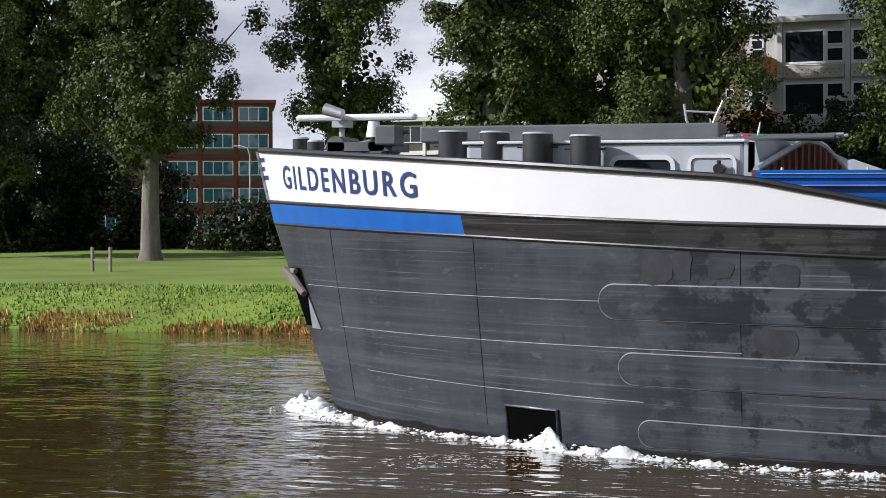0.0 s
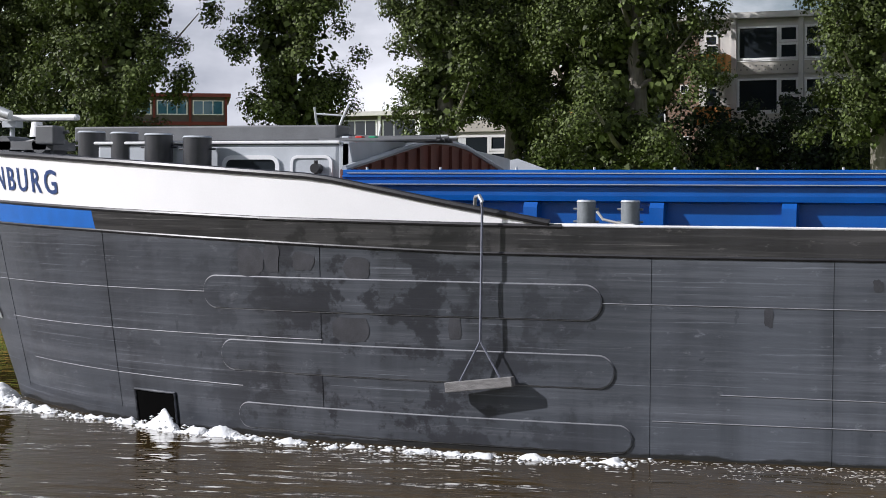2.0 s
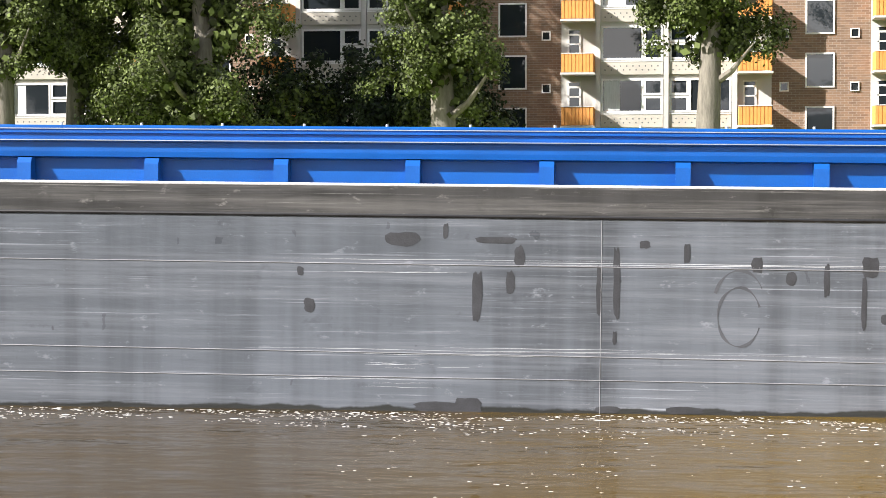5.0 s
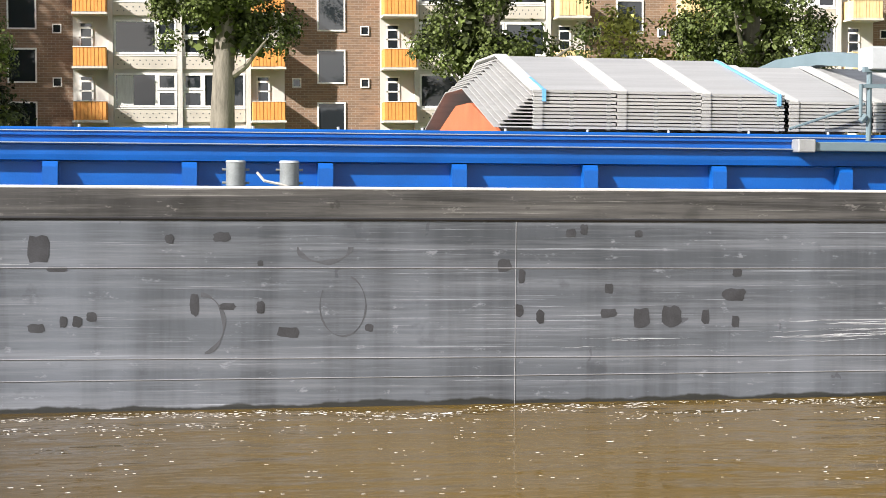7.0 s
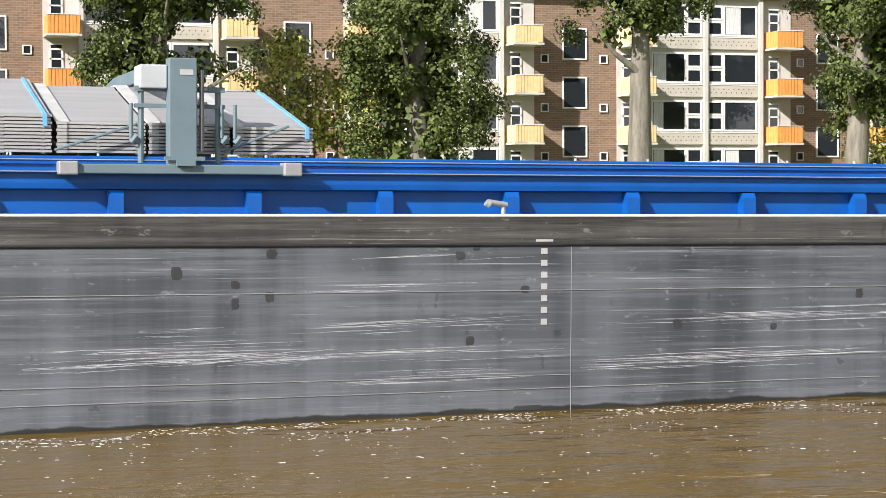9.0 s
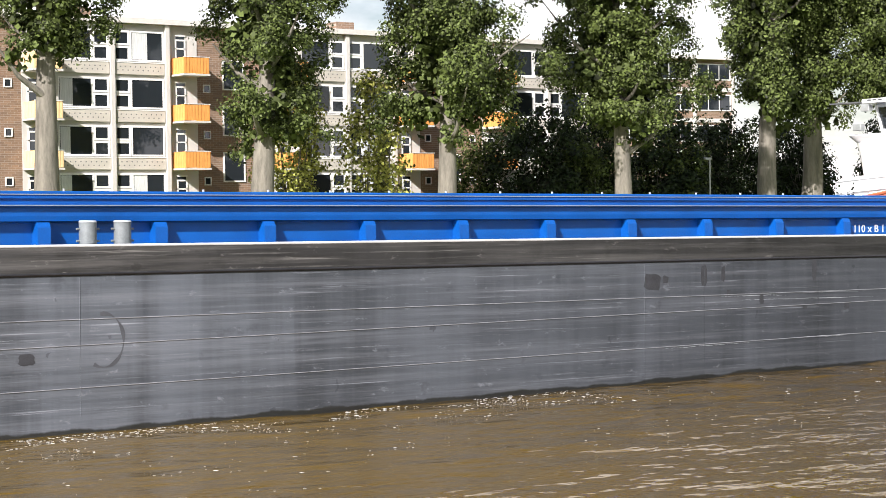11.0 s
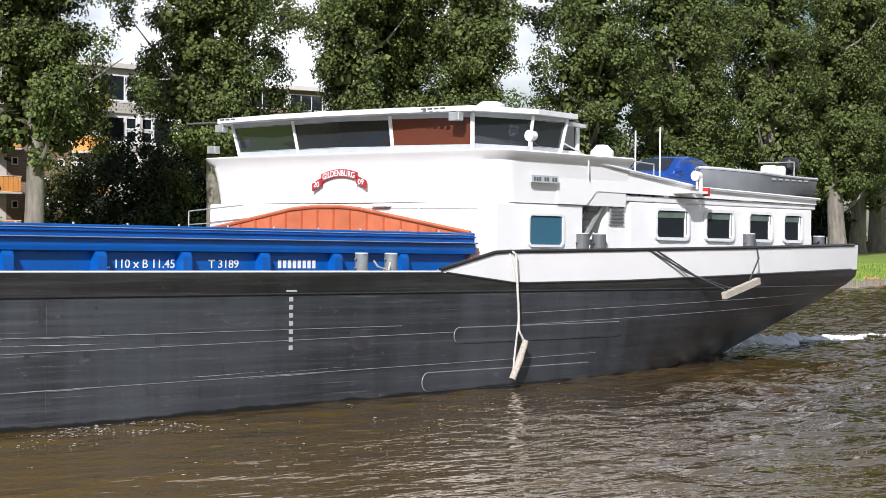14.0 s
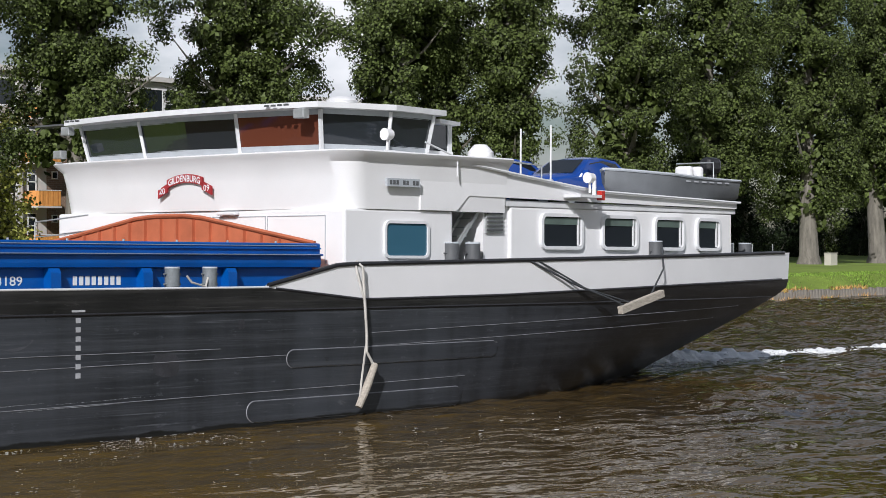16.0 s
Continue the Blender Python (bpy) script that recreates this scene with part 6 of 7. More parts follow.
def make_flats():
    b = thing("apartment_building", "four-storey brown brick apartment building with orange balconies behind the trees", "apartment building")
    x_min, x_max = -36.7, 89.0
    part("wall", one_box(x_min, x_max, FRONT, FRONT + 10, 1.5, ROOF), M_BRICK, b, "brown brick walls")
    part("roof", one_box(x_min - 0.4, x_max + 0.4, FRONT - 0.55, FRONT + 10.4, ROOF, ROOF + 0.32), M_ROOF, b, "flat roof with a pale edge")
    for k in range(6):
        x = -28 + 19 * k
        part("chimney", one_box(x, x + 1.4, FRONT + 4, FRONT + 5.2, ROOF + 0.3, ROOF + 1.3), M_BRICK, b)
    rnd = random.Random(4)
    for i, c in enumerate(SECTIONS):
        for zf in FLOORS:
            # stair windows in the brick
            if x_min < c - 1 and c + 1 < x_max:
                pane_window(b, c - 0.76, c + 0.76, zf - 0.75, zf + 1.08, FRONT, 0.085)
                for xs in (c - 1.85, c + 1.8):
                    pane_window(b, xs - 0.24, xs + 0.24, zf - 0.95, zf - 0.45, FRONT, 0.06)
            mt = M_PALEORANGE if 18 < c < 46 else M_ORANGE
            for a in (c - 4.25, c + 2.7):
                if x_min < a and a + 1.7 < x_max:
                    balcony(b, a, a + 1.7, zf, mt)
        # cream strips and bays to the right of this section
        a0, a1 = c + 4.45, c + 16.2 - 4.3
        if a0 < x_min - 0.5:
            continue
        for xx in (c - 4.35, c + 2.62):
            if x_min < xx and xx + 1.9 < x_max:
                part("cream_wall", one_box(xx, xx + 1.85, FRONT - 0.05, FRONT - 0.005, 1.6, ROOF - 0.02), M_CREAM, b, "cream rendered wall behind the balconies")
        if a1 > x_max + 4:
            continue
        mid = (a0 + a1) / 2
        bay = part("bay", one_box(a0, a1, FRONT - 0.12, FRONT - 0.005, 1.6, ROOF - 0.02), M_CREAM, b, "cream window bay")
        for xx in (a0, mid - 0.13, a1 - 0.26):
            part("pilaster", one_box(xx, xx + 0.26, FRONT - 0.4, FRONT - 0.12, 1.6, ROOF), M_CREAM, bay)
        for zf in FLOORS:
            for u0, u1, flip in ((a0 + 0.3, mid - 0.17, False), (mid + 0.17, a1 - 0.3, True)):
                bay_panel(bay, u0, u1, zf + 0.0, zf + 0.68)
                wide = (u1 - u0) * 0.68
                z0, z1 = zf + 0.78, zf + 2.58
                big = (u0, u0 + wide) if not flip else (u1 - wide, u1)
                small = (u0 + wide + 0.02, u1) if not flip else (u0, u1 - wide - 0.02)
                f = pane_window(bay, *big, z0, z1, FRONT - 0.14, 0.1)
                if rnd.random() < 0.4:
                    part("curtain", one_box(big[0] + 0.15, big[0] + 0.15 + rnd.uniform(0.3, 1.2), FRONT - 0.172, FRONT - 0.165, z0 + 0.12, z1 - 0.12), M_CURTAIN, f, "pale net curtain")
                pane_window(bay, *small, z0, z0 + 0.88, FRONT - 0.14, 0.12)
                pane_window(bay, *small, z0 + 0.92, z1, FRONT - 0.14, 0.12)


make_flats()


def far_block(name, label, x, y, z0, w, d, storeys, wallm, framem, rz, roofm):
    """A smaller block of flats in the distance, its front facing the canal."""
    b = thing(name, label, "apartment building")
    h = 2.8 * storeys
    part("wall", one_box(-w / 2, w / 2, 0, d, 0, h), wallm, b)
    part("roof", one_box(-w / 2 - 0.5, w / 2 + 0.5, -0.6, d + 0.5, h, h + 0.35), roofm, b)
    n = max(1, int(w / 3.6))
    for s in range(storeys):
        part("floor_band", one_box(-w / 2, w / 2, -0.12, -0.005, 2.8 * s - 0.1, 2.8 * s + 0.25), framem, b)
        for i in range(n):
            x0 = -w / 2 + w * i / n + 0.35
            x1 = -w / 2 + w * (i + 1) / n - 0.35
            f = part("window", one_box(x0 - 0.1, x1 + 0.1, -0.06, -0.005, 2.8 * s + 0.95, 2.8 * s + 2.45), M_FRAME, b)
            for k in range(3):
                a = x0 + (x1 - x0) * k / 3 + 0.05
                part("pane", one_box(a, a + (x1 - x0) / 3 - 0.1, -0.08, -0.065, 2.8 * s + 1.05, 2.8 * s + 2.35), M_GLASS_B if framem is M_DARKRED else M_GLASS, f)
    for i in range(n + 1):
        xx = -w / 2 + w * i / n
        part("frame_post", one_box(xx - 0.13, xx + 0.13, -0.2, -0.005, 0, h), framem, b)
    b.matrix_basis = pose(x, y, z0, 0, 0, rz)
    return b


far_block("red_apartment_building", "distant dark red framed apartment building with white windows", -97.5, 168, 2.5, 22, 12, 5, M_GREYBRICK, M_DARKRED, 28, M_DARKRED)
far_block("grey_apartment_building", "distant grey-brown flat-roofed building with white windows", -68.5, 165, 2.6, 9, 10, 4, M_GREYBRICK, M_ROOF, 0, M_ROOF)
far_block("brick_apartment_building", "distant brown brick flat-roofed block", 116, 124, 2.5, 13, 12, 5, M_BRICK, M_CREAM, -8, M_ROOF)


# ---- vegetation ----
far_block("grey_apartment_building", "distant grey brick block with white window bands", -63, 150, 1.6, 11, 10, 4, M_GREYBRICK, M_FRAME, 0, M_ROOF)


def leaf_mesh(name, centres, spread, per, size, seed, material, droop=0.0):
    """Many small bent leaves, in clumps round the given centres."""
    rg = np.random.default_rng(seed)
    n = len(centres) * per
    c = np.repeat(np.asarray(centres, float), per, axis=0)
    d = rg.normal(size=(n, 3))
    d /= np.linalg.norm(d, axis=1)[:, None]
    rad = spread * rg.random(n) ** 0.45
    p = c + d * rad[:, None] * np.array([1, 1, 0.85])
    p[:, 2] -= droop * rg.random(n)
    s = size * rg.uniform(0.6, 1.3, n)
    u = rg.normal(size=(n, 3))
    u /= np.linalg.norm(u, axis=1)[:, None]
    axis = p * np.array([1, 1, 0])
    axis /= np.linalg.norm(axis, axis=1)[:, None] + 0.3
    nrm = d * 1.0 + axis * 0.45 + rg.normal(size=(n, 3)) * 0.5 + np.array([0, 0, 0.45])
    v = np.cross(nrm, u)
    v /= np.linalg.norm(v, axis=1)[:, None] + 1e-9
    u = np.cross(v, nrm)
    u /= np.linalg.norm(u, axis=1)[:, None] + 1e-9
    q = np.empty((n, 4, 3))
    q[:, 0] = p - u * s[:, None] * 0.55
    q[:, 1] = p + v * s[:, None] * 0.42
    q[:, 2] = p + u * s[:, None] * 0.6
    q[:, 3] = p - v * s[:, None] * 0.42
    me = bpy.data.meshes.new(name)
    me.vertices.add(n * 4)
    me.vertices.foreach_set("co", q.reshape(-1))
    me.loops.add(n * 4)
    me.loops.foreach_set("vertex_index", np.arange(n * 4, dtype=np.int32))
    me.polygons.add(n)
    me.polygons.foreach_set("loop_start", np.arange(0, n * 4, 4, dtype=np.int32))
    me.update(calc_edges=True)
    me.materials.append(material)
    return me


def poplar(seed, crown_low, radius, clumps, per, height=21.0, lean=0.0, gap=0.25, trunk=0.62, size=0.145, leaf=None, lower=()):
    """A tall poplar: tapered trunk, rising limbs, a crown of many leaf clumps with gaps."""
    rd = random.Random(seed)
    t = thing("poplar_tree", "tall poplar with a stout grey trunk and an uneven leafy crown", "tree", "poplars along the canal")
    bm = bmesh.new()
    pts, rr = [], []
    for k in range(9):
        u = k / 8
        pts.append((lean * height * u + 0.25 * math.sin(3 * u + seed), 0.2 * math.sin(4 * u + seed * 2), height * 0.92 * u))
        rr.append(trunk * (1.35 if k == 0 else 1.0) * (1 - 0.85 * u))
    pts.insert(1, (pts[0][0], pts[0][1], 0.6))
    rr.insert(1, trunk * 1.02)
    tube(bm, pts, rr, 12)
    smooth(part("trunk", bm, M_BARK, t), 60)
    centres = []
    nb = 13
    for k in range(nb):
        u = 0.16 + 0.72 * k / nb + rd.uniform(-0.02, 0.02)
        z0 = height * 0.92 * u
        a = k * 2.4 + rd.uniform(-0.5, 0.5)
        ln = radius * (0.75 + 0.5 * rd.random()) * (1.0 - 0.45 * abs(u - 0.5))
        rise = ln * rd.uniform(0.5, 1.0)
        p0 = Vector((lean * z0 / 0.92, 0, z0))
        p1 = p0 + Vector((math.cos(a) * ln * 0.5, math.sin(a) * ln * 0.5, rise * 0.35))
        p2 = p0 + Vector((math.cos(a) * ln, math.sin(a) * ln, rise))
        if p2.z < crown_low:
            continue
        bm = bmesh.new()
        r0 = trunk * (1 - 0.85 * u) * 0.42
        tube(bm, [p0, p1, p2], [r0, r0 * 0.6, r0 * 0.15], 7)
        part("limb", bm, M_BARK, t)
        for f in (0.45, 0.65, 0.85, 1.0, 1.1):
            q = p0.lerp(p2, f)
            if q.z > crown_low:
                centres.append(q + Vector((rd.gauss(0, 0.5), rd.gauss(0, 0.5), rd.gauss(0, 0.5))))
    # boughs kept apart from one another, each a mass of several clumps with gaps between
    boughs, tries = [], 0
    while len(centres) < clumps and tries < 4000:
        tries += 1
        z = rd.uniform(crown_low + 0.6, height)
        u = (z - crown_low) / (height - crown_low)
        rm = radius * (0.55 + 0.75 * math.sin(math.pi * min(1, 0.18 + 0.8 * u))) * 0.85
        a = rd.uniform(0, math.tau)
        r = rm * math.sqrt(rd.uniform(0.10, 1.0))
        q = Vector((lean * z + math.cos(a) * r, math.sin(a) * r, z))
        apart = 1.7 if tries < 1500 else 1.25
        if noise.noise(q * 0.30 + Vector((seed * 3.1, 0, 0))) < -gap or any((q - o).length < apart for o in boughs):
            continue
        boughs.append(q)
        for k in range(6):
            centres.append(q + Vector((rd.gauss(0, 0.5), rd.gauss(0, 0.5), rd.gauss(-0.1, 0.62))))
    for q in lower:
        centres.append(Vector(q))
    me = leaf_mesh("crown", [tuple(q) for q in centres], 0.72, per, size, seed, leaf or M_LEAF, 0.3)
    part("crown", me, None, t)
    core = [(lean * q.z + (q.x - lean * q.z) * 0.45, q.y * 0.45, q.z) for q in centres]
    part("inner_foliage", leaf_mesh("inner_foliage", core, 0.8, 34, 0.36, seed + 50, leaf or M_LEAF, 0.3), None, t)
    return t


def shrub(seed, w, d, h, clumps, per, material, label, size=0.2):
    rd = random.Random(seed)
    s = thing("shrub", label, "shrub", "shrubs behind the lawn")
    bm = bmesh.new()
    centres = []
    for k in range(6):
        a = rd.uniform(0, math.tau)
        tube(bm, [(rd.uniform(-w / 4, w / 4), rd.uniform(-d / 4, d / 4), -0.1), (math.cos(a) * w * 0.25, math.sin(a) * d * 0.25, h * 0.75)], [0.07, 0.02], 6)
    part("stem", bm, M_BARK, s)
    while len(centres) < clumps:
        x, y, z = rd.uniform(-1, 1), rd.uniform(-1, 1), rd.random()
        if x * x + y * y + (z * 0.9) ** 2 < 1.0 and noise.noise(Vector((x * 2 + seed, y * 2, z * 2))) > -0.35:
            centres.append((x * w / 2, y * d / 2, z * h))
    part("foliage", leaf_mesh("foliage", centres, 0.75, per, size, seed, material), None, s)
    return s


def ground_z(x, y):
    d = y - bank_y(x)
    return lerp_tab([(-1.5, -1.2), (0, 0.1), (0.5, 0.42), (1.6, 0.85), (3.0, 1.25), (6, 1.45), (14, 1.68), (26, 1.95), (42, 2.3), (90, 2.6), (300, 3.0)], d) - 0.08


def plant_all():
    dense = [poplar(1, 3.8, 3.2, 250, 230, gap=0.15), poplar(2, 3.2, 3.1, 250, 230, lean=0.01, gap=0.15), poplar(3, 4.6, 3.3, 250, 230, gap=0.12)]
    broad = [poplar(4, 5.2, 3.7, 290, 230, gap=0.18, trunk=0.5), poplar(5, 3.0, 3.8, 300, 230, gap=0.2, trunk=0.6, lean=0.01)]
    slim = [poplar(7, 6.4, 2.5, 190, 230, gap=0.15, trunk=0.55), poplar(8, 6.0, 2.4, 190, 230, gap=0.2, trunk=0.6)]
    light = [poplar(11, 6.9, 3.5, 215, 215, gap=0.12, trunk=0.62), poplar(12, 5.0, 3.4, 215, 215, gap=0.12, trunk=0.66, lean=0.01), poplar(13, 9.0, 3.3, 170, 215, gap=0.08, trunk=0.66, lean=-0.01)]
    spots = [(-59, 81, dense[0], 0), (-47.2, 80.5, broad[0], 70), (-38.8, 84, slim[0], 190), (-29.9, 82, slim[1], 250), (-20.5, 80, broad[1], 140),
             (-9.7, 80, light[1], 200), (1.7, 80, light[0], 20), (13.2, 80, light[1], 80), (24.8, 80, dense[1], 300), (35.6, 80, light[2], 10), (47.1, 80, light[1], 320), (58.2, 80, broad[0], 120),
             (70.5, 80, broad[0], 210), (88.0, 85, slim[0], 60), (93.6, 87, slim[1], 20), (96, 82, slim[1], 310), (106.5, 80, dense[1], 150), (119, 82, dense[0], 100), (130, 80, dense[1], 260), (141, 80, dense[2], 330),
             (152, 84, dense[0], 10), (163, 88, dense[2], 75), (176, 84, dense[1], 175)]
    back = [(-74, 96, dense[0], 10), (-68, 97, dense[2], 80), (-25, 92, dense[2], 290), (-98, 255, light[0], 40), (-64, 99, dense[1], 33), (146, 97, slim[1], 250), (-29.5, 91, slim[0], 140), (190, 96, dense[0], 10)]
    used = set()
    for x, y, src, rot in spots + back:
        m = pose(x, y, ground_z(x, y), 0, 0, rot)
        if x > 84:
            m = m @ Matrix.Scale(1.28, 4)
        elif x > 55:
            m = m @ Matrix.Scale(1.12, 4)
        if src.name in used:
            copy_thing(src, m)
        else:
            used.add(src.name)
            src.matrix_basis = m
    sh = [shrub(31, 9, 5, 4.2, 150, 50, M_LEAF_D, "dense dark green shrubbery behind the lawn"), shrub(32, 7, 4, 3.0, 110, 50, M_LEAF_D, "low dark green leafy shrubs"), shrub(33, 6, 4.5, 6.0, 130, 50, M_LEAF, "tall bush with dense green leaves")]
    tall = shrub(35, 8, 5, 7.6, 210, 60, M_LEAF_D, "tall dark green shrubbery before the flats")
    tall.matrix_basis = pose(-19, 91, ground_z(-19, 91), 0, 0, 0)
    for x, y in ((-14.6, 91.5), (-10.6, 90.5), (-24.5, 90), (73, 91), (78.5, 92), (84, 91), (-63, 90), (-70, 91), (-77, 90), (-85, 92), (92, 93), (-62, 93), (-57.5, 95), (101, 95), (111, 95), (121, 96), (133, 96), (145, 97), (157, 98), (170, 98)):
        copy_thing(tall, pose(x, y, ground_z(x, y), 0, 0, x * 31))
    yl = shrub(34, 4.6, 4, 8.8, 150, 44, M_LEAF_Y, "yellow-green young tree in leaf")
    rows = [(-84, 98), (-77, 95), (-70, 97), (-63, 94), (-56, 96), (-49, 94), (-42, 95), (-35, 93), (-28, 91), (-21, 92), (-14.5, 92), (72, 95), (80, 93), (88, 95), (96, 97), (104, 98), (112, 97), (120, 99), (128, 98), (136, 100), (144, 99), (152, 101), (160, 100), (168, 102), (176, 101), (186, 104), (196, 103)]
    for i, (x, y) in enumerate(rows):
        src = (sh[1] if -58 < x < -44 else sh[i % 3]) if i > 2 else sh[i]
        m = pose(x, y, ground_z(x, y), 0, 0, 37 * i)
        if i < 3:
            src.matrix_basis = m
        else:
            copy_thing(src, m)
    for i, (x, y) in enumerate([(-24, 90), (-18, 90), (-11, 88), (-9, 82.5), (76, 90), (84, 90)]):
        copy_thing(sh[2], pose(x, y, ground_z(x, y) + (0 if i != 3 else -1.5), 0, 0, 61 * i))
    yl.matrix_basis = pose(20.5, 86, ground_z(20.5, 86) + 0.0, 0, 0, 20)
    for x, y in ((56.5, 84), (23.0, 84), (52.5, 86)):
        copy_thing(yl, pose(x, y, ground_z(x, y), 0, 0, x * 7))


plant_all()


def bank_growth():
    """Reeds and long grass on the far bank, green above and straw-coloured at the foot."""
    rg = np.random.default_rng(8)
    for nm, mt, n, d0, d1, hh, lab in (("bank_grass", M_BLADE, 46000, -0.2, 5.2, 0.17, "long green bank grass"), ("dry_grass", M_STRAW, 26000, -0.5, 0.8, 0.3, "straw-coloured dead grass at the water's edge")):
        x = np.concatenate([rg.uniform(-64, -14, n // 2), rg.uniform(88, 150, n - n // 2)])
        d = rg.uniform(d0, d1, n) if nm == "bank_grass" else d0 + (d1 - d0) * rg.random(n) ** 1.5
        keep = np.array([noise.noise((a * 0.35, b * 0.5, 3.0 if nm == "dry_grass" else 9.0)) > (-0.08 if nm == "dry_grass" else -0.9) for a, b in zip(x, d)])
        x, d = x[keep], d[keep]
        n = len(x)
        y = np.array([bank_y(a) for a in x]) + d
        z = np.array([ground_z(a, b) for a, b in zip(x, y)])
        h = hh * rg.uniform(0.5, 1.3, n)
        a = rg.uniform(0, math.tau, n)
        w = 0.05
        lx, ly = rg.normal(0, 0.25, n) * h, rg.normal(0, 0.25, n) * h - (0.25 * h if nm == "dry_grass" else 0)
        v = np.empty((n, 3, 3))
        v[:, 0] = np.stack([x - np.cos(a) * w, y - np.sin(a) * w, z], 1)
        v[:, 1] = np.stack([x + np.cos(a) * w, y + np.sin(a) * w, z], 1)
        v[:, 2] = np.stack([x + lx, y + ly, z + h], 1)
        me = bpy.data.meshes.new(nm)
        me.vertices.add(n * 3)
        me.vertices.foreach_set("co", v.reshape(-1))
        me.loops.add(n * 3)
        me.loops.foreach_set("vertex_index", np.arange(n * 3, dtype=np.int32))
        me.polygons.add(n)
        me.polygons.foreach_set("loop_start", np.arange(0, n * 3, 3, dtype=np.int32))
        me.update(calc_edges=True)
        me.materials.append(mt)
        tagged(new(nm, me), lab, "grass", kind="stuff")


bank_growth()


def small_things():
    f = thing("lawn_fence", "short wooden fence stub standing on the lawn", "fence")
    for x in (0, 1.05):
        part("post", one_box(x - 0.06, x + 0.06, -0.06, 0.06, -0.1, 1.05, bevel=0.01), M_POST, f)
    part("crossbar", one_box(0, 1.05, -0.04, 0.04, 0.45, 0.53), M_POST, f)
    f.matrix_basis = pose(-43.6, 69, ground_z(-43.6, 69) + 0.05, 0, 0, -12)
    lp = thing("street_lamp", "slim grey street lamp with a flat head", "street lamp")
    bm = bmesh.new()
    cyl(bm, (0, 0, 0), (0, 0, 4.2), 0.07, 0.05, seg=10)
    part("pole", bm, M_STEELPOST, lp)
    part("lamp_head", one_box(-0.45, 0.1, -0.1, 0.1, 4.15, 4.3, bevel=0.03), M_STEELPOST, lp)
    lp.matrix_basis = pose(82.5, 85, 2.0)
    lp2 = thing("street_lamp", "bent grey street lamp standing before the red flats", "street lamp")
    bm = bmesh.new()
    tube(bm, [(0, 0, 0), (0, 0, 7.2), (-0.2, 0, 7.8), (-0.8, 0, 8.0), (-1.5, 0, 8.0)], [0.09, 0.07, 0.06, 0.05, 0.05], 8)
    part("pole", bm, M_STEELPOST, lp2)
    lp2.matrix_basis = pose(-73, 140, 2.5)
    s = thing("road_sign", "blue and white road sign on a post", "road sign")
    bm = bmesh.new()
    cyl(bm, (0, 0, 0), (0, 0, 2.9), 0.04, seg=8)
    part("post", bm, M_STEELPOST, s)
    part("panel", one_box(-0.35, 0.35, -0.05, -0.02, 2.0, 2.7), M_BOWBLUE, s)
    part("panel", one_box(-0.35, 0.35, -0.05, -0.02, 1.5, 1.9), M_WHITE, s)
    s.matrix_basis = pose(-66.5, 126, 2.6)
    bx = thing("utility_box", "pale grey utility box on the lawn", "utility box")
    part("cabinet", one_box(-0.5, 0.5, -0.3, 0.3, 0, 1.0, bevel=0.03), M_CONC, bx)
    part("lid", one_box(-0.53, 0.53, -0.33, 0.33, 1.0, 1.06, bevel=0.01), M_CONC, bx)
    bx.matrix_basis = pose(128.5, 77, ground_z(128.5, 77))
    for k, (x, y) in enumerate(((77, 90), (79.5, 90.5))):
        v = thing("parked_vehicle", "small orange-red vehicle parked beyond the lawn", "vehicle", "parked vehicles")
        bm = bmesh.new()
        box(bm, -1.0, 1.0, -0.8, 0.8, 0.45, 1.3, 0.15)
        part("body", bm, M_RED_L, v)
        part("cab", one_box(-0.5, 0.7, -0.7, 0.7, 1.3, 1.9, bevel=0.15), M_ORANGE, v)
        for dx in (-0.65, 0.65):
            bm = bmesh.new()
            cyl(bm, (dx, -0.85, 0.3), (dx, 0.85, 0.3), 0.3, seg=14)
            part("wheel", bm, M_RUBBER, v)
        v.matrix_basis = pose(x, y, ground_z(x, y) + 0.05, 0, 0, 15 * k)


small_things()


def bank_piling():
    p = thing("bank_piling", "row of short weathered timber piles along the water's edge", "piling")
    bm = bmesh.new()
    cyl(bm, (0, 0, -0.5), (0, 0, 0.48), 0.15, 0.14, seg=8)
    me = mesh_of("timber_post", bm, M_POST)
    rd = random.Random(2)
    for i in range(170):
        o = new("timber_post", me)
        x = 92 + 0.36 * i
        o.parent, o.location = p, (x, bank_y(x) - 0.1 + rd.uniform(-0.04, 0.04), rd.uniform(-0.08, 0.08))


bank_piling()


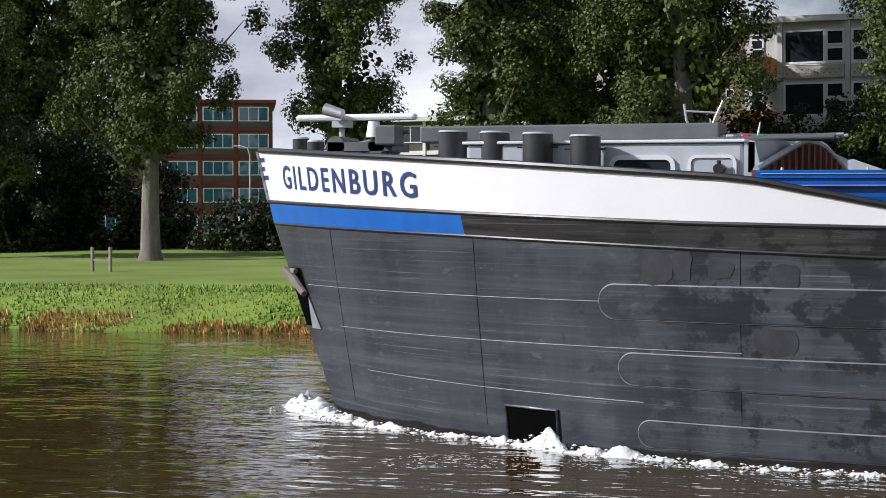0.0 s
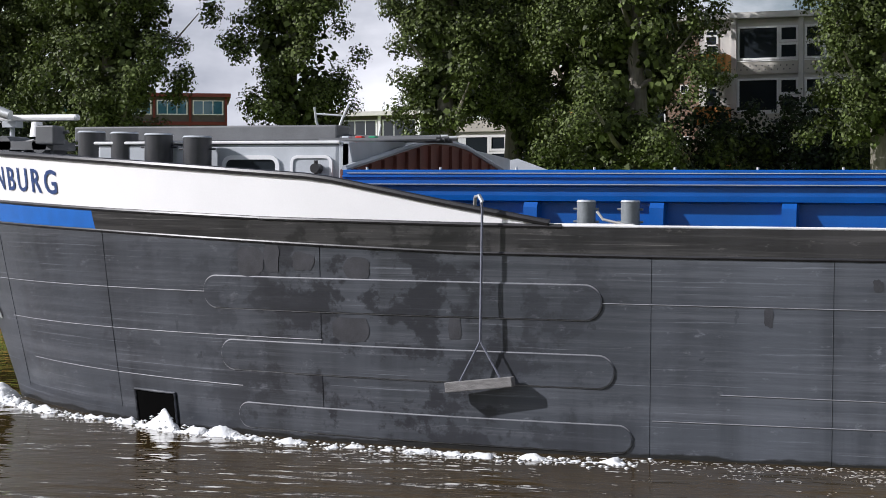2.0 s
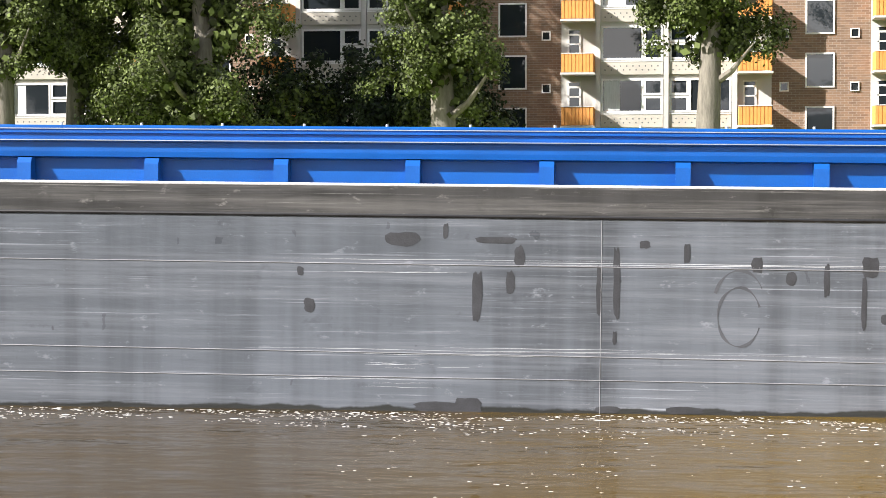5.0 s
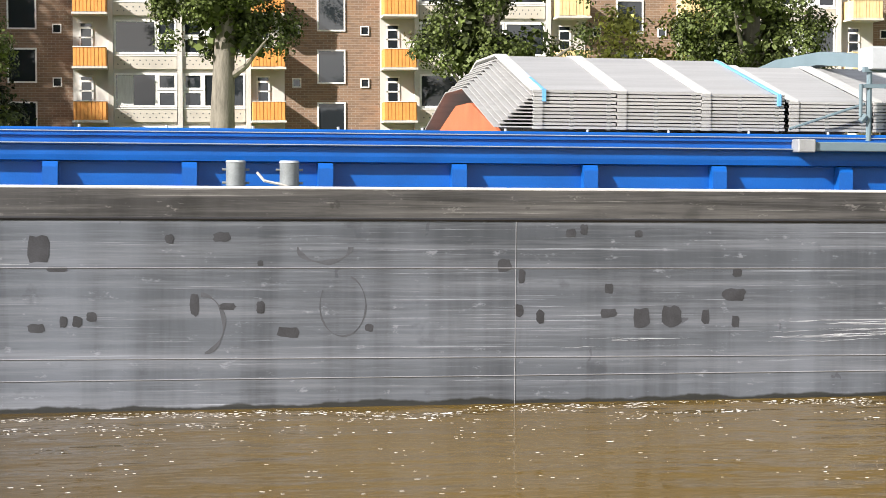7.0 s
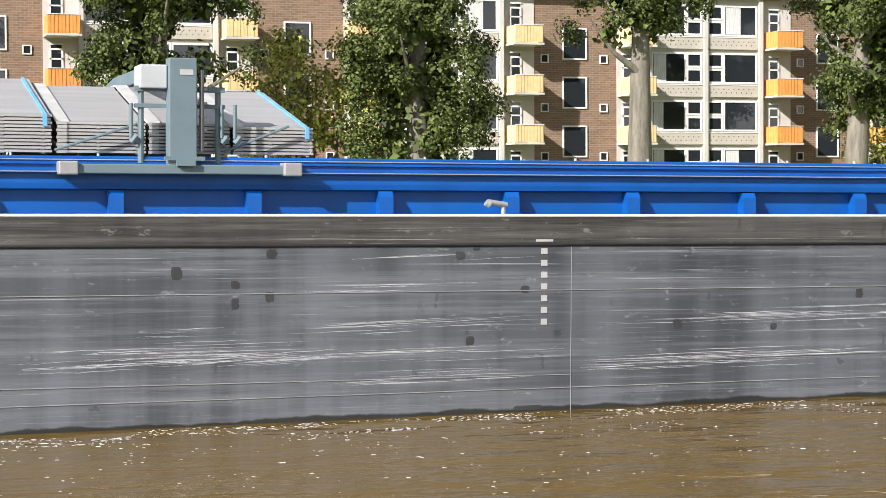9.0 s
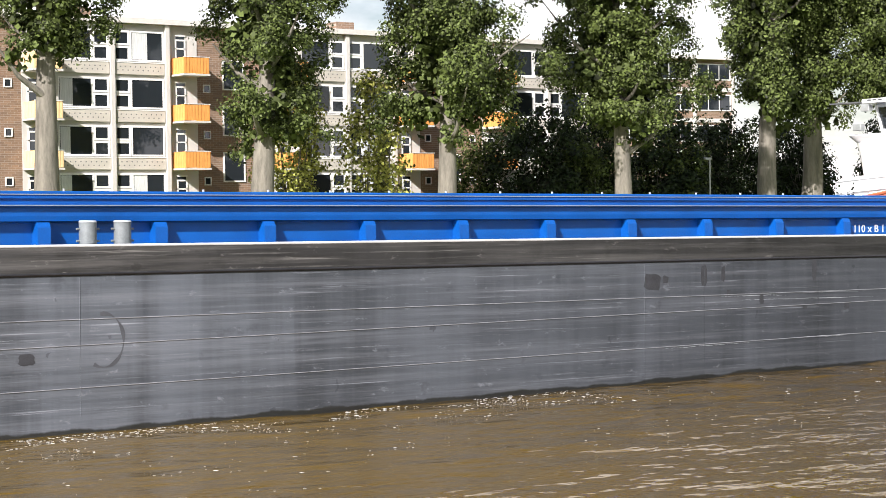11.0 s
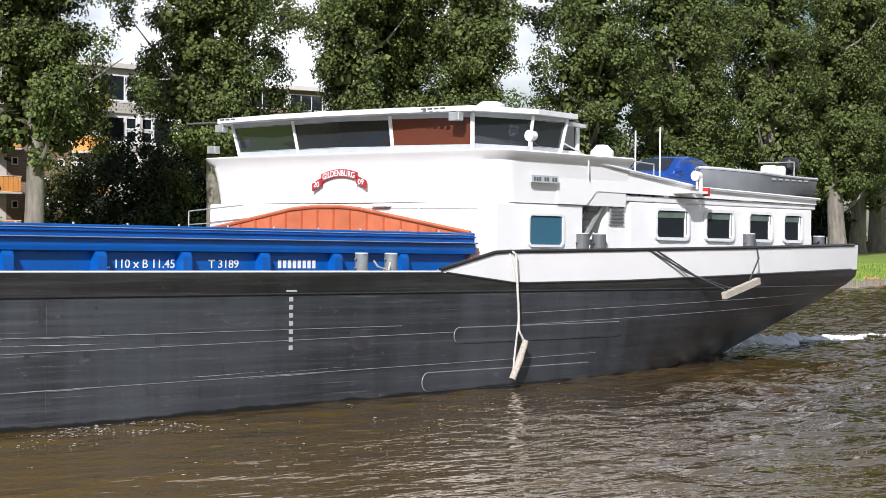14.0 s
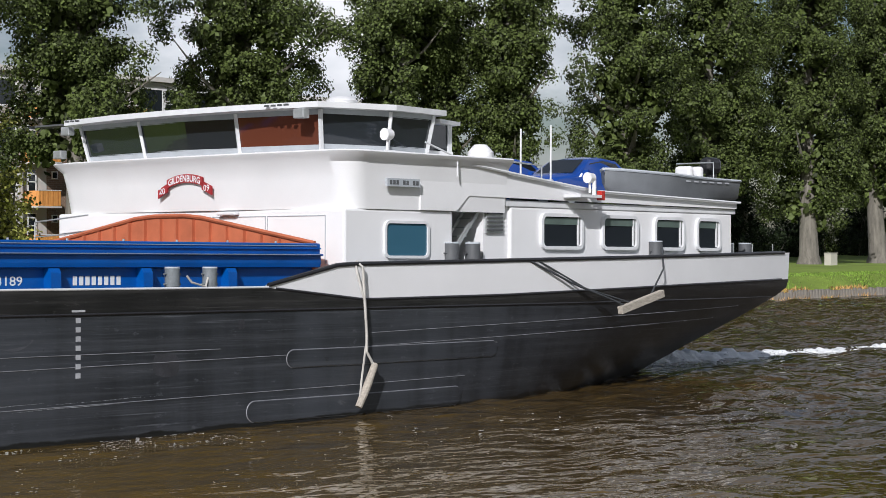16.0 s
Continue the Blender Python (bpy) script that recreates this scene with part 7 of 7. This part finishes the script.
# ---- white water ----
def foam_ridge(name, label, path, seed):
    """Broken white water: a rough crest with spray lumps, along a path of x, y, width, height in the ship's space."""
    rd = random.Random(seed)
    verts, faces = [], []
    cols = 13
    for (x0, y0, w0, h0), (x1, y1, w1, h1) in zip(path, path[1:]):
        n = max(6, int(math.dist((x0, y0), (x1, y1)) * 14))
        dx, dy = Vector((x1 - x0, y1 - y0)).normalized()
        base = len(verts)
        for i in range(n + 1):
            u = i / n
            x, y, w, h = x0 + (x1 - x0) * u, y0 + (y1 - y0) * u, w0 + (w1 - w0) * u, h0 + (h1 - h0) * u
            for k in range(cols):
                v = 2 * k / (cols - 1) - 1
                px, py = x + dy * v * w * 0.75, y - dx * v * w * 0.75
                nz = noise.fractal((px * 2.6, py * 2.6, seed), 0.9, 2.1, 5)
                z = h * math.exp(-(v * 1.7) ** 2) * (1.0 + 0.9 * nz) + 0.10 * nz - 0.09 * abs(v) ** 1.5 - 0.015
                verts.append((px + 0.06 * nz, py + 0.06 * nz, z))
        for i in range(n):
            for k in range(cols - 1):
                a = base + i * cols + k
                faces.append((a, a + 1, a + cols + 1, a + cols))
        for i in range(int(n * 2.4)):
            u, v = rd.random(), rd.gauss(0, 0.5)
            x, y, w, h = x0 + (x1 - x0) * u, y0 + (y1 - y0) * u, w0 + (w1 - w0) * u, h0 + (h1 - h0) * u
            c = Vector((x + dy * v * w, y - dx * v * w, max(0.005, h * math.exp(-(v * 1.7) ** 2) * rd.uniform(0.3, 1.35))))
            r = rd.uniform(0.006, 0.03)
            b0 = len(verts)
            for q in ((1.8, 0, 0), (0, 1.2, 0), (-1.8, 0, 0), (0, -1.2, 0), (0, 0, 0.8), (0, 0, -0.8)):
                verts.append(tuple(c + Vector(q) * r))
            for f in ((0, 1, 4), (1, 2, 4), (2, 3, 4), (3, 0, 4), (1, 0, 5), (2, 1, 5), (3, 2, 5), (0, 3, 5)):
                faces.append(tuple(b0 + j for j in f))
    me = bpy.data.meshes.new(name)
    me.from_pydata(verts, [], faces)
    me.materials.append(M_FOAM)
    me.polygons.foreach_set("use_smooth", [True] * len(me.polygons))
    return tagged(new(name, me), label, "foam", kind="stuff")


WATER_RIDERS = [
    foam_ridge("bow_wave", "white breaking bow wave along the hull", [(0.55, 6.0, 0.5, 0.1), (1.2, 5.3, 0.7, 0.27), (2.2, 4.2, 0.48, 0.12), (3.4, 3.2, 0.36, 0.07), (5.0, 2.2, 0.3, 0.04), (6.6, 1.5, 0.3, 0.05), (7.4, 1.0, 0.28, 0.24), (7.8, 0.8, 0.34, 0.10), (9.0, 0.35, 0.45, 0.05), (11, -0.25, 0.45, 0.035), (13, -0.55, 0.5, 0.02), (16, -0.75, 0.5, 0.005)], 3),
    foam_ridge("stern_wake", "churned white wake behind the stern", [(106.5, 5.5, 1.0, 0.25), (108.5, 5.6, 1.5, 0.36), (111, 5.4, 1.3, 0.2), (114, 5.0, 1.0, 0.1), (118, 4.6, 0.8, 0.05), (124, 4.2, 0.6, 0.02), (132, 3.8, 0.4, 0.0)], 5),
]


def foam_flecks():
    """Flat flecks of foam left drifting on the canal where the ship has passed."""
    rd = random.Random(12)
    verts, faces = [], []
    for k in range(5200):
        x = rd.uniform(-11, 22) if k % 4 else rd.uniform(-8, 34)
        y = 26.45 - abs(rd.gauss(0, 1.0)) if k % 4 else 26.2 - rd.uniform(0, 7)
        if y < 18.5 or (x < -4 and y < 24.6) or noise.noise((x * 0.8, y * 2.0, 0.5)) < -0.05:
            continue
        r, st, tw = rd.uniform(0.006, 0.021) * (2.2 if k % 37 == 0 else 1), rd.uniform(1.0, 2.2), rd.uniform(-0.3, 0.3)
        b0, lift = len(verts), 0.03 * max(0.0, min(1.0, (x - 14) / 20))
        for j in range(6):
            a = j * math.tau / 6
            px, py = math.cos(a) * r * st, math.sin(a) * r
            verts.append((x + px * math.cos(tw) - py * math.sin(tw), y + px * math.sin(tw) + py * math.cos(tw), 0.0008 + lift))
        verts.append((x, y, 0.002 + lift))
        for j in range(6):
            faces.append((b0 + j, b0 + (j + 1) % 6, b0 + 6))
    me = bpy.data.meshes.new("foam_flecks")
    me.from_pydata(verts, [], faces)
    me.materials.append(M_FOAM)
    tagged(new("foam_flecks", me), "small white foam flecks drifting on brown water", "foam", kind="stuff")


foam_flecks()


def motions():
    times = [0.5 * i for i in range(33)]
    walk(ship, [(t, ship_at(t)) for t in times])
    for ob, local in RIDERS:
        walk(ob, [(t, ship_at(t) @ local) for t in times])
    for ob in WATER_RIDERS:
        walk(ob, [(t, Matrix.Translation((ship_at(t).translation.x, D_SIDE, 0))) for t in times])


motions()
